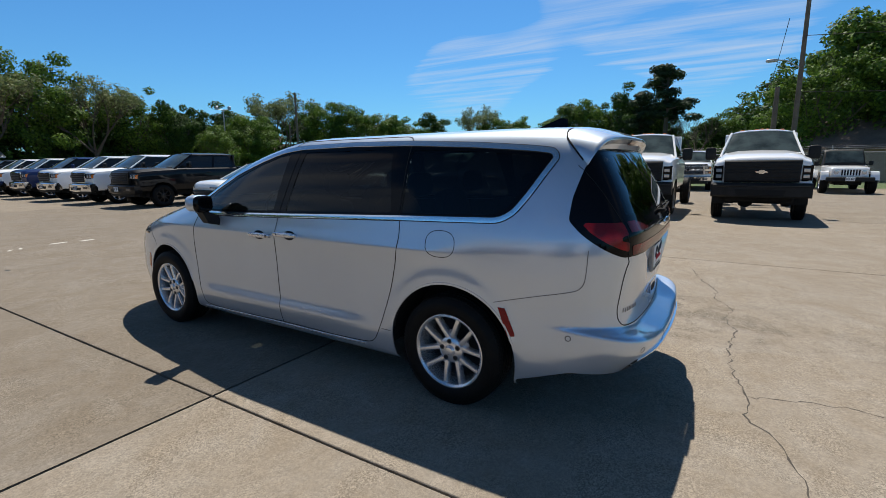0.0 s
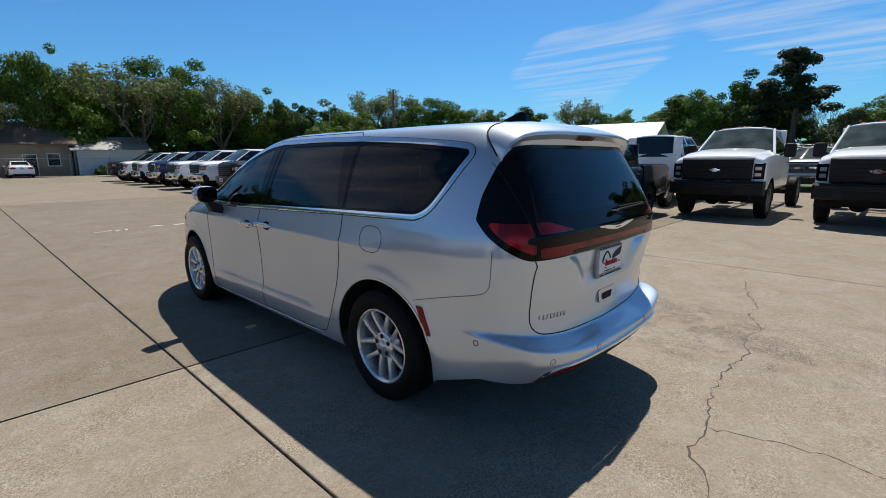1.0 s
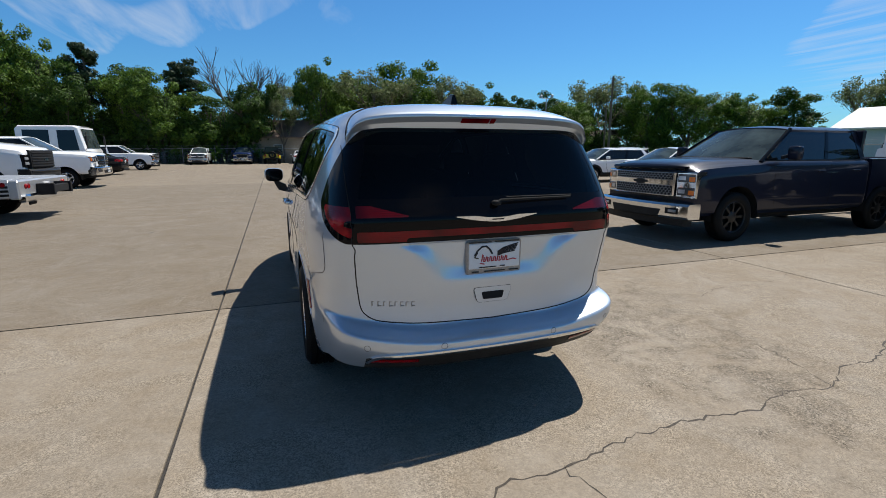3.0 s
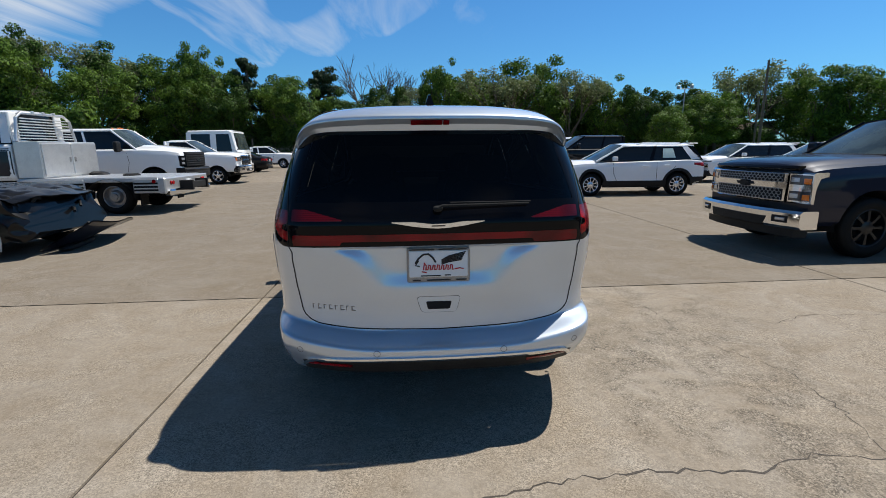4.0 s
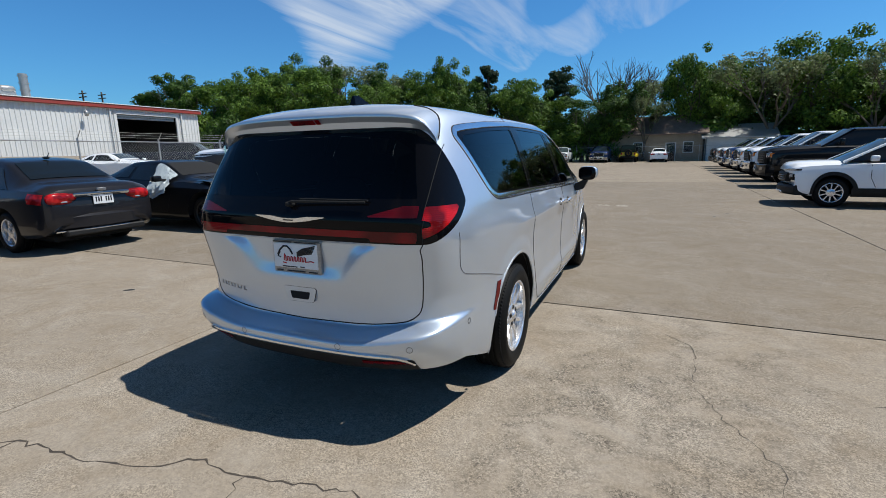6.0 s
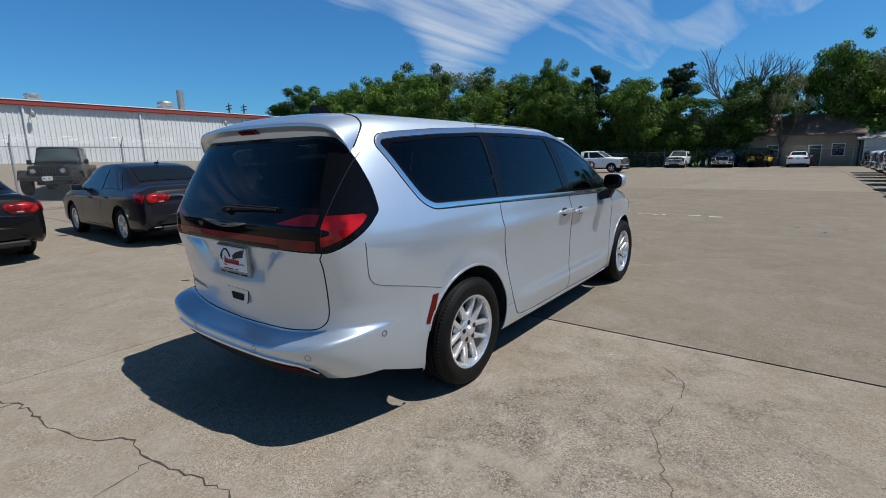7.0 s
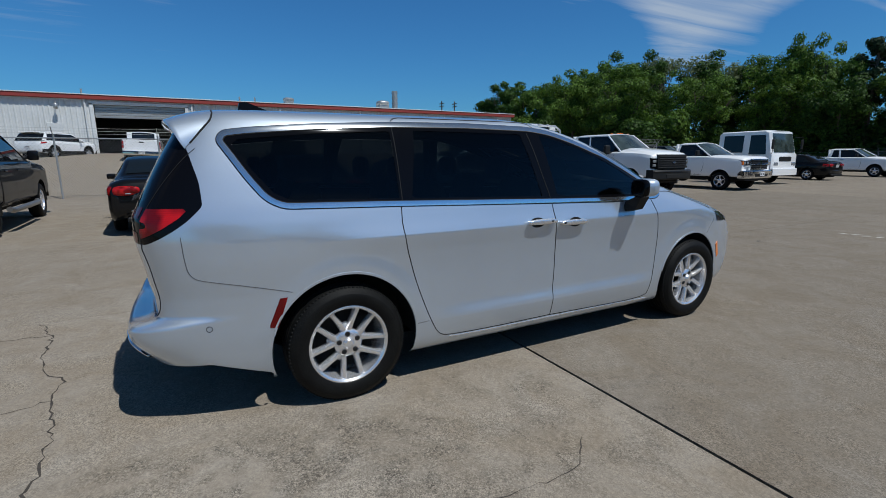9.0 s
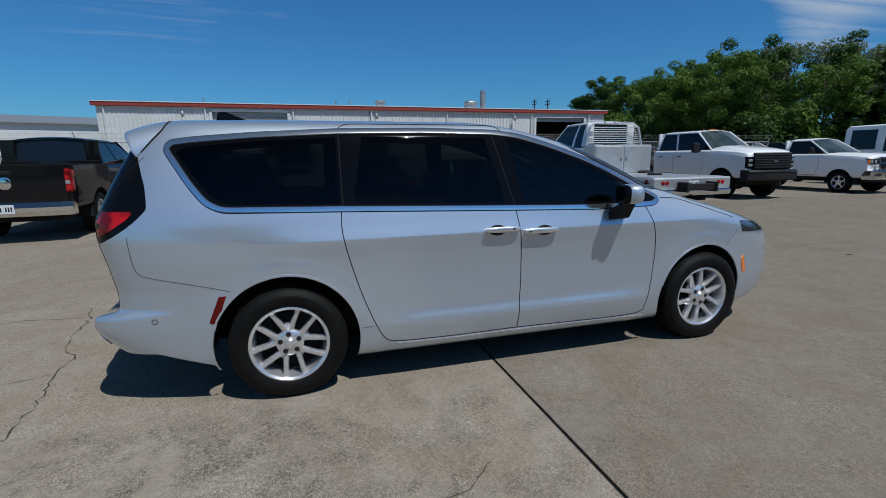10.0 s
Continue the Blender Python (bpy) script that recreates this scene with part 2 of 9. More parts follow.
def lens_material(name, deep, bright, scale):
    """A red lens: moulded flutes behind a clear outer skin, inner highlights painted as brighter noise blotches."""
    m = principled(name, deep, 0.22, coat=0.45, spec=0.1)
    t = m.node_tree
    p = t.nodes["Principled BSDF"]
    co = t.nodes.new("ShaderNodeTexCoord")
    cell = node(t, "ShaderNodeTexNoise", Scale=scale, Detail=1.0)
    flute = node(t, "ShaderNodeTexWave", Scale=34.0, Distortion=0.6)
    flute.bands_direction = "Z"
    link(t, co, "Object", cell, "Vector")
    link(t, co, "Object", flute, "Vector")
    r = t.nodes.new("ShaderNodeMapRange")
    r.inputs["From Min"].default_value, r.inputs["From Max"].default_value = 0.42, 0.62
    link(t, cell, "Fac", r, "Value")
    mix = t.nodes.new("ShaderNodeMix")
    mix.data_type = "RGBA"
    mix.inputs["A"].default_value = (*deep, 1)
    mix.inputs["B"].default_value = (*bright, 1)
    link(t, r, "Result", mix, "Factor")
    link(t, mix, "Result", p, "Base Color")
    bn = node(t, "ShaderNodeBump", Strength=0.14, Distance=0.004)
    link(t, flute, "Fac", bn, "Height")
    link(t, bn, "Normal", p, "Normal")
    return m


CONCRETE = concrete_material("concrete", 1.0)
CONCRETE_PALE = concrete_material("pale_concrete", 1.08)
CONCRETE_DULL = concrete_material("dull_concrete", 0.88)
GRASS = varied("grass", (0.05, 0.085, 0.02), (0.1, 0.14, 0.04), 0.5, 0.9, bump=0.5)
JOINT = varied("joint_sealant", (0.02, 0.018, 0.016), (0.05, 0.045, 0.04), 6, 0.7)
CRACK = varied("dirt_filled_crack", (0.035, 0.028, 0.022), (0.075, 0.06, 0.045), 6, 0.8)
SILVER = flake_paint("silver_paint", (0.595, 0.66, 0.74))
SATIN = varied("bright_satin_trim", (0.86, 0.88, 0.9), (0.8, 0.82, 0.84), 9, 0.12, 0.95)
REDDEEP = lens_material("deep_red_lens", (0.05, 0.002, 0.004), (0.13, 0.003, 0.006), 6.0)
SEAM = principled("panel_seam", (0.10, 0.105, 0.115), 0.6)
WHITE = car_paint("white_paint", (0.92, 0.92, 0.91), 0.0, 0.35)
BLACKP = car_paint("black_paint", (0.004, 0.004, 0.0045), 0.0, 0.5)
GREYP = car_paint("dark_grey_paint", (0.016, 0.016, 0.019), 0.1, 0.3)
NAVYP = car_paint("navy_paint", (0.009, 0.012, 0.026), 0.15, 0.4)
BLUEP = car_paint("blue_paint", (0.010, 0.026, 0.10), 0.2, 0.35)
SLATEP = car_paint("slate_blue_paint", (0.014, 0.019, 0.030), 0.2, 0.35)
YELLOWP = car_paint("yellow_paint", (0.7, 0.52, 0.02), 0.0, 0.35)
GLASS_DARK = thin_glass("privacy_glass", (0.10, 0.108, 0.106), 1.33)
GLASS_FRONT = thin_glass("green_tint_glass", (0.20, 0.24, 0.22))
# windscreen tint made extra dark to keep sun patches out of the van's shadow
GLASS_SCREEN = thin_glass("sun_dimming_windscreen_glass", (0.07, 0.085, 0.08))
CARGLASS = principled("dark_window_glass", (0.009, 0.012, 0.014), 0.02, spec=0.38)
# opaque pane; its paler tones paint in sky glare and the cabin behind
SCREEN = varied("windscreen_painted_glare", (0.022, 0.030, 0.031), (0.065, 0.086, 0.084), 1.6, 0.02, detail=1.0, fine=3.0)
GLOSSBLACK = principled("gloss_black_trim", (0.004, 0.004, 0.005), 0.06, spec=0.16)
PLASTIC = varied("black_plastic", (0.012, 0.012, 0.012), (0.022, 0.022, 0.022), 8, 0.55, bump=0.1)
RUBBER = varied("tyre_rubber", (0.004, 0.004, 0.004), (0.009, 0.009, 0.008), 12, 0.6, bump=0.2)
PLASTIC.node_tree.nodes["Principled BSDF"].inputs["Specular IOR Level"].default_value = 0.2
RUBBER.node_tree.nodes["Principled BSDF"].inputs["Specular IOR Level"].default_value = 0.15
ALLOY = varied("alloy", (0.80, 0.80, 0.81), (0.72, 0.72, 0.73), 10, 0.27, 0.75)
BLACKALLOY = principled("black_alloy", (0.015, 0.015, 0.015), 0.3, 0.3)
CHROME = principled("chrome", (0.78, 0.79, 0.8), 0.08, 1.0)
STEEL = varied("steel", (0.38, 0.37, 0.36), (0.25, 0.24, 0.23), 9, 0.45, 0.8)
ALUM = varied("bare_aluminium", (0.68, 0.68, 0.67), (0.55, 0.55, 0.55), 5, 0.38, 0.75, bump=0.1)
REDLENS = lens_material("red_lens", (0.16, 0.004, 0.006), (0.46, 0.013, 0.014), 9.0)
REDDARK = lens_material("dark_red_lens", (0.10, 0.002, 0.003), (0.24, 0.003, 0.006), 5.0)
REDBRIGHT = lens_material("bright_red_lens", (0.13, 0.003, 0.005), (0.52, 0.008, 0.010), 9.0)
AMBER = principled("amber_lens", (0.8, 0.2, 0.02), 0.12, coat=1.0)
LENS = principled("clear_lens", (0.5, 0.52, 0.54), 0.08, 0.55, coat=1.0)
LAMPDARK = principled("lamp_housing", (0.05, 0.05, 0.055), 0.12, 0.3, coat=1.0)
PLATEW = varied("white_plate", (0.75, 0.76, 0.76), (0.68, 0.69, 0.7), 20, 0.4)
INK = principled("black_ink", (0.01, 0.01, 0.012), 0.5)
REDINK = principled("red_ink", (0.45, 0.01, 0.02), 0.5)
INTERIOR = varied("dark_cloth", (0.012, 0.012, 0.013), (0.024, 0.024, 0.024), 30, 0.9, bump=0.2)
UNDER = principled("underbody_black", (0.006, 0.006, 0.006), 0.9)
BARK = varied("bark", (0.07, 0.055, 0.04), (0.13, 0.11, 0.085), 5, 0.95, bump=0.6)
TIMBER = varied("weathered_pole", (0.10, 0.075, 0.055), (0.17, 0.14, 0.11), 4, 0.9, bump=0.4)
METALWALL = varied("white_metal_siding", (0.68, 0.68, 0.66), (0.60, 0.60, 0.58), 0.6, 0.5, bump=0.05)
REDTRIM = varied("red_trim", (0.32, 0.045, 0.03), (0.25, 0.04, 0.03), 1.5, 0.5)
GALV = varied("galvanised_steel", (0.45, 0.45, 0.44), (0.33, 0.33, 0.32), 8, 0.45, 0.6)
DARKIN = varied("shade_dark_workshop", (0.02, 0.02, 0.02), (0.035, 0.035, 0.035), 1, 0.9)
BRICKHOUSE = varied("tan_house_wall", (0.23, 0.18, 0.12), (0.3, 0.24, 0.17), 1.2, 0.85, bump=0.3)
BLUEWALL = varied("pale_blue_siding", (0.42, 0.5, 0.53), (0.36, 0.44, 0.47), 1.2, 0.7)
ROOF = varied("brown_shingles", (0.13, 0.09, 0.07), (0.2, 0.145, 0.11), 1.5, 0.9, bump=0.5)
ROOFW = varied("white_metal_roof", (0.72, 0.72, 0.7), (0.62, 0.62, 0.6), 1.0, 0.4)
STICKER = varied("window_sticker", (0.45, 0.62, 0.58), (0.6, 0.7, 0.66), 40, 0.5)
BAG = varied("clear_plastic_sheet", (0.6, 0.64, 0.63), (0.4, 0.45, 0.45), 14, 0.2, bump=0.5)
MARK = varied("worn_white_paint", (0.62, 0.6, 0.55), (0.45, 0.42, 0.36), 25, 0.8)
LEAF_A = leaf_material("leaf_mid_green", (0.032, 0.066, 0.013), (0.165, 0.28, 0.034))
LEAF_B = leaf_material("leaf_deep_green", (0.018, 0.042, 0.010), (0.085, 0.165, 0.022))
LEAF_C = leaf_material("leaf_pale_green", (0.10, 0.13, 0.05), (0.24, 0.28, 0.12))
LEAF_P = leaf_material("pine_needles", (0.018, 0.035, 0.016), (0.05, 0.085, 0.035))

# ---- mesh tools ----


class Geo:
    """Vertices and faces of one part, gathered piece by piece."""

    def __init__(self):
        self.v, self.f = [], []

    def add(self, verts, faces, m=None):
        n = len(self.v)
        self.v += [tuple(m @ Vector(p)) for p in verts] if m else [tuple(p) for p in verts]
        self.f += [tuple(i + n for i in f) for f in faces]
        return self

    def box(self, x0, x1, y0, y1, z0, z1, c=0.01, m=None):
        """A box with chamfered edges."""
        lo, hi = (x0, y0, z0), (x1, y1, z1)
        c = min([c] + [0.49 * (b - a) for a, b in zip(lo, hi)])
        vs, ix = [], {}
        for sx in (0, 1):
            for sy in (0, 1):
                for sz in (0, 1):
                    s = (sx, sy, sz)
                    for axis in range(3):
                        p = []
                        for k in range(3):
                            e = (lo, hi)[s[k]][k]
                            p.append(e if k == axis else e + (c if s[k] == 0 else -c))
                        ix[s, axis] = len(vs)
                        vs.append(p)
        fs = []
        for axis in range(3):
            o = [k for k in range(3) if k != axis]
            for side in (0, 1):
                q = []
                for a, b in ((0, 0), (1, 0), (1, 1), (0, 1)):
                    s = [0, 0, 0]
                    s[axis], s[o[0]], s[o[1]] = side, a, b
                    q.append(ix[tuple(s), axis])
                fs.append(tuple(q))
        for a in range(3):
            o = [k for k in range(3) if k != a]
            for s0 in (0, 1):
                for s1 in (0, 1):
                    e = []
                    for t in (0, 1):
                        s = [0, 0, 0]
                        s[a], s[o[0]], s[o[1]] = t, s0, s1
                        e.append(tuple(s))
                    fs.append((ix[e[0], o[0]], ix[e[1], o[0]], ix[e[1], o[1]], ix[e[0], o[1]]))
        for sx in (0, 1):
            for sy in (0, 1):
                for sz in (0, 1):
                    fs.append(tuple(ix[(sx, sy, sz), k] for k in range(3)))
        return self.add(vs, fs, m)

    def tube(self, path, r, n=8, caps=True):
        """A round bar along a path; r is one radius or one for each point."""
        pts = [Vector(p) for p in path]
        rs = r if isinstance(r, (list, tuple)) else [r] * len(pts)
        vs, fs = [], []
        up = Vector((0.13, 0.31, 0.94))
        for i, p in enumerate(pts):
            d = (pts[min(i + 1, len(pts) - 1)] - pts[max(i - 1, 0)]).normalized()
            a = d.cross(up)
            if a.length < 0.05:
                a = d.cross(Vector((1, 0, 0)))
            a.normalize()
            b = d.cross(a)
            vs += [p + rs[i] * (math.cos(k * math.tau / n) * a + math.sin(k * math.tau / n) * b) for k in range(n)]
        for i in range(len(pts) - 1):
            for k in range(n):
                fs.append((i * n + k, i * n + (k + 1) % n, (i + 1) * n + (k + 1) % n, (i + 1) * n + k))
        if caps:
            fs.append(tuple(range(n - 1, -1, -1)))
            fs.append(tuple(range((len(pts) - 1) * n, len(pts) * n)))
        return self.add(vs, fs)

    def lathe(self, profile, n=32, m=None, close=False):
        """Turns (radius, height) pairs about the local x axis."""
        vs = [(h, r * math.cos(k * math.tau / n), r * math.sin(k * math.tau / n)) for r, h in profile for k in range(n)]
        rows = len(profile)
        fs = []
        for i in range(rows if close else rows - 1):
            j = (i + 1) % rows
            for k in range(n):
                fs.append((i * n + k, i * n + (k + 1) % n, j * n + (k + 1) % n, j * n + k))
        return self.add(vs, fs, m)

    def grid(self, fn, nu, nv, m=None):
        vs = [fn(i / nu, j / nv) for j in range(nv + 1) for i in range(nu + 1)]
        fs = [(j * (nu + 1) + i, j * (nu + 1) + i + 1, (j + 1) * (nu + 1) + i + 1, (j + 1) * (nu + 1) + i) for j in range(nv) for i in range(nu)]
        return self.add(vs, fs, m)

    def prism(self, outline, axis, lo, hi):
        """An outline (two coordinates) drawn out along an axis."""
        n = len(outline)

        def at(p, h):
            q = list(p)
            q.insert("xyz".index(axis), h)
            return q
        vs = [at(p, lo) for p in outline] + [at(p, hi) for p in outline]
        fs = [tuple(range(n - 1, -1, -1)), tuple(range(n, 2 * n))] + [(i, (i + 1) % n, n + (i + 1) % n, n + i) for i in range(n)]
        return self.add(vs, fs)

    def mesh(self, name, material, sharp=35):
        me = bpy.data.meshes.new(name)
        me.from_pydata(self.v, [], self.f)
        me.polygons.foreach_set("use_smooth", [True] * len(me.polygons))
        bm = bmesh.new()
        bm.from_mesh(me)
        bmesh.ops.recalc_face_normals(bm, faces=bm.faces[:])
        bm.to_mesh(me)
        bm.free()
        me.set_sharp_from_angle(angle=radians(sharp))
        me.materials.append(material)
        return me


def part(name, geo, material, parent, label="", sharp=35):
    """One mesh object under a thing or a part."""
    me = geo.mesh(name, material, sharp) if isinstance(geo, Geo) else geo
    ob = new(name, me)
    ob.parent = parent
    return tagged(ob, label)


def thing(name, m, label, category, group="", kind=""):
    ob = new(name)
    ob.matrix_world = m
    ob.empty_display_size = 0.2
    return tagged(ob, label, category, group, kind)


def solid(name, geo, material, label, category, group="", kind="", m=None, sharp=35):
    """A thing of one mesh."""
    ob = new(name, geo.mesh(name, material, sharp))
    if m:
        ob.matrix_world = m
    return tagged(ob, label, category, group, kind)


def curve_through(xs, ys):
    """A smooth curve through points that never overshoots them."""
    xs, ys = np.array(xs, float), np.array(ys, float)
    h, d = np.diff(xs), np.diff(ys) / np.diff(xs)
    s = np.zeros(len(xs))
    s[0], s[-1] = d[0], d[-1]
    for i in range(1, len(xs) - 1):
        if d[i - 1] * d[i] > 0:
            w1, w2 = 2 * h[i] + h[i - 1], h[i] + 2 * h[i - 1]
            s[i] = (w1 + w2) / (w1 / d[i - 1] + w2 / d[i])

    def at(x):
        x = np.clip(np.asarray(x, float), xs[0], xs[-1])
        i = np.clip(np.searchsorted(xs, x, side="right") - 1, 0, len(h) - 1)
        t = (x - xs[i]) / h[i]
        return ((1 + 2 * t) * (1 - t) ** 2 * ys[i] + t * (1 - t) ** 2 * h[i] * s[i] + t * t * (3 - 2 * t) * ys[i + 1] + t * t * (t - 1) * h[i] * s[i + 1])
    return at


def polygon_distance(poly, p, q):
    """Signed distance of points (p, q) to a closed outline, negative inside."""
    best = np.full(p.shape, 1e9)
    inside = np.zeros(p.shape, bool)
    n = len(poly)
    for i in range(n):
        ax, ay = poly[i]
        bx, by = poly[(i + 1) % n]
        ex, ey = bx - ax, by - ay
        t = np.clip(((p - ax) * ex + (q - ay) * ey) / (ex * ex + ey * ey + 1e-12), 0, 1)
        best = np.minimum(best, np.hypot(p - ax - t * ex, q - ay - t * ey))
        cross = (ay > q) != (by > q)
        with np.errstate(divide="ignore", invalid="ignore"):
            xi = ax + (q - ay) * ex / (ey if ey else 1e-12)
        inside ^= cross & (p < xi)
    return np.where(inside, -best, best)


def rounded(poly, r, n=5):
    """The outline with its corners rounded."""
    out = []
    for i in range(len(poly)):
        a, b, c = (Vector(poly[k % len(poly)]) for k in (i - 1, i, i + 1))
        ra = min(r, 0.45 * (a - b).length, 0.45 * (c - b).length)
        p, q = b + (a - b).normalized() * ra, b + (c - b).normalized() * ra
        for k in range(n + 1):
            t = k / n
            out.append(tuple((1 - t) ** 2 * p + 2 * t * (1 - t) * b + t * t * q))
    return out


def blob(g, c, r, e=2.6, nu=16, nv=10, m=None):
    """A rounded lump: an ellipsoid pressed towards a box by the exponent e."""
    def pt(u, v):
        a, b = u * math.tau, (v - 0.5) * math.pi

        def p(t):
            return math.copysign(abs(t) ** (2 / e), t)
        return (c[0] + r[0] * p(math.cos(b)) * p(math.cos(a)), c[1] + r[1] * p(math.cos(b)) * p(math.sin(a)), c[2] + r[2] * p(math.sin(b)))
    return g.grid(pt, nu, nv, m)

# ---- ground and buildings ----


def lot_height(x, y):
    """The land is level but for the rise towards the workshop beyond the fence."""
    t = min(max((-17.6 - x) / 19.5, 0), 1)
    return 1.7 * t * t * (3 - 2 * t) * 0.75 + 1.7 * t * 0.25


def build_ground():
    g = Geo()
    xs = [-1500, -400, -120, -80] + [-60 + 3 * k for k in range(41)] + [80, 120, 400, 1500]
    ys = [-1500, -400, -120, -70] + [-50 + 5 * k for k in range(28)] + [110, 160, 400, 1500]
    vs = [(x, y, lot_height(x, y) - 0.06 - (0.0 if abs(x) < 100 and abs(y) < 100 else 0.4)) for y in ys for x in xs]
    n = len(xs)
    g.add(vs, [(j * n + i, j * n + i + 1, (j + 1) * n + i + 1, (j + 1) * n + i) for j in range(len(ys) - 1) for i in range(n - 1)])
    solid("ground", g, GRASS, "rough green grass round the car park", "ground", kind="structure")
    g = Geo()
    def rise(u, v):
        x = -58 + 40.4 * u
        y = -48 + 100 * v
        return (x, y, lot_height(x, y))
    g.grid(rise, 40, 30)
    solid("driveway", g, CONCRETE, "pale concrete drive rising to the workshop", "driveway", kind="structure")


build_ground()


def corrugated(g, p0, p1, z0, z1, pitch=0.3, depth=0.035, side=1):
    """A wall of ribbed sheet from p0 to p1."""
    a, b = Vector(p0), Vector(p1)
    d = (b - a)
    ln = d.length
    d.normalize()
    n = Vector((d.y, -d.x)) * side
    prof = []
    for k in range(int(ln / pitch) + 1):
        s = k * pitch
        for q, h in ((0, 0), (0.62, 0), (0.70, depth), (0.92, depth)):
            if s + q * pitch <= ln:
                prof.append((s + q * pitch, h))
    prof.append((ln, 0))
    vs = []
    for z in (z0, z1):
        for s, h in prof:
            p = a + d * s + n * h
            vs.append((p.x, p.y, z))
    m = len(prof)
    g.add(vs, [(i, i + 1, m + i + 1, m + i) for i in range(m - 1)])


def workshop():
    """The long white metal building with red trim."""
    ob = thing("workshop", pose(-38, 8, 1.7), "long white ribbed-metal workshop with red roof trim", "building", kind="structure")
    y0, y1, top, base = -14.1 - 8, 29.4 - 8, 3.72, -0.3
    bays = [(-6.4 - 8, -0.55 - 8, 3.35), (21.8 - 8, 27.2 - 8, 3.25)]
    g = Geo()
    cuts = [y0] + [v for b in bays for v in b[:2]] + [y1]
    for a, b in zip(cuts[0::2], cuts[1::2]):
        corrugated(g, (0, a), (0, b), base, top)
    for a, b, h in bays:
        corrugated(g, (0, a), (0, b), h, top)
    corrugated(g, (0, y1), (-22, y1), base, top)
    corrugated(g, (-22, y0), (0, y0), base, top)
    part("wall", g, METALWALL, ob, "white ribbed metal siding")
    r = Geo()
    r.add([(0.25, y0 - 0.2, top + 0.02), (0.25, y1 + 0.2, top + 0.02), (-11, y1 + 0.2, top + 1.0), (-11, y0 - 0.2, top + 1.0), (-22.2, y1 + 0.2, top), (-22.2, y0 - 0.2, top)], [(0, 1, 2, 3), (3, 2, 4, 5)])
    part("roof", r, ROOFW, ob, "low white metal roof")
    t = Geo()
    t.box(0.0, 0.28, y0 - 0.25, y1 + 0.25, top - 0.05, top + 0.24, 0.03)
    part("eaves_trim", t, REDTRIM, ob, "rusty red eaves trim")
    fl = Geo()
    fl.box(0.02, 0.32, y0 - 0.25, y1 + 0.25, top + 0.24, top + 0.30, 0.01)
    part("gutter_edge", fl, METALWALL, ob)
    for a, b, h in bays:
        # bay walls and ceiling near-black: the room's shade is put into their colour
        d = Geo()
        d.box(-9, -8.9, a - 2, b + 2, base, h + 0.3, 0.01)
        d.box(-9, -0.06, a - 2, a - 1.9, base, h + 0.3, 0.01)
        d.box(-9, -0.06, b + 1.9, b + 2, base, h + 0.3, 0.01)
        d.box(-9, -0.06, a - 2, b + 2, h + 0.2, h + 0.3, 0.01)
        part("bay_interior", d, DARKIN, ob, "inside of an open bay with its shade painted near-black")
        f = Geo()
        for q in (a, b):
            f.box(-0.05, 0.09, q - 0.12, q + 0.12, base, h + 0.1, 0.02)
        f.box(-0.05, 0.09, a - 0.12, b + 0.12, h, h + 0.22, 0.02)
        part("bay_frame", f, METALWALL, ob, "white bay door frame")
        for k in range(5 if a < 0 else 2):
            s = Geo()
            s.box(-0.2, -0.14, a + 0.12, b - 0.12, h - 0.18 * (k + 1) + 0.01, h - 0.18 * k, 0.02)
            part("shutter_slat", s, GALV, ob)
    md = Geo()
    md.box(0.03, 0.09, -9.0 - 8, -8.1 - 8, base, 2.05, 0.02)
    door = part("side_door", md, METALWALL, ob, "white steel door")
    kn = Geo()
    blob(kn, (0.12, -8.2 - 8, 1.0), (0.03, 0.04, 0.04))
    part("door_knob", kn, STEEL, door)
    for y in (-13.6, -6.75, -0.2, 6.2, 13.0, 21.4, 27.6):
        s = Geo()
        s.box(0.04, 0.16, y - 8 - 0.06, y - 8 + 0.06, base, top, 0.02)
        s.box(0.06, 0.34, y - 8 - 0.06, y - 8 + 0.06, base, base + 0.25, 0.02)
        part("downpipe", s, METALWALL, ob, "white square downpipe")
    for y in (-8.3, 6.6, 19.5):
        s = Geo()
        s.tube([(0.05, y - 8, top - 0.35), (0.3, y - 8, top - 0.3), (0.42, y - 8, top - 0.45)], 0.025, 8)
        blob(s, (0.43, y - 8, top - 0.6), (0.14, 0.14, 0.22), 2.4, 12, 8)
        part("wall_lamp", s, GALV, ob, "grey gooseneck wall lamp")


workshop()


def roof_unit(m, w, h, kind):
    ob = thing("roof_vent", m, "galvanised vent standing on the workshop roof", "vent", "roof vents")
    g = Geo()
    if kind == "stack":
        g.tube([(0, 0, -0.6), (0, 0, h)], w / 2, 14)
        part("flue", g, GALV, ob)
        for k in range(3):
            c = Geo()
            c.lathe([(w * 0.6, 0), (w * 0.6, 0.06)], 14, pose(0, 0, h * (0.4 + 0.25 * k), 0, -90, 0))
            part("band", c, GALV, ob)
    else:
        g.box(-w / 2, w / 2, -w / 2, w / 2, -0.8, h * 0.7, 0.03)
        part("curb", g, GALV, ob)
        c = Geo()
        blob(c, (0, 0, h * 0.85), (w * 0.6, w * 0.6, h * 0.3), 3)
        part("hood", c, GALV, ob)


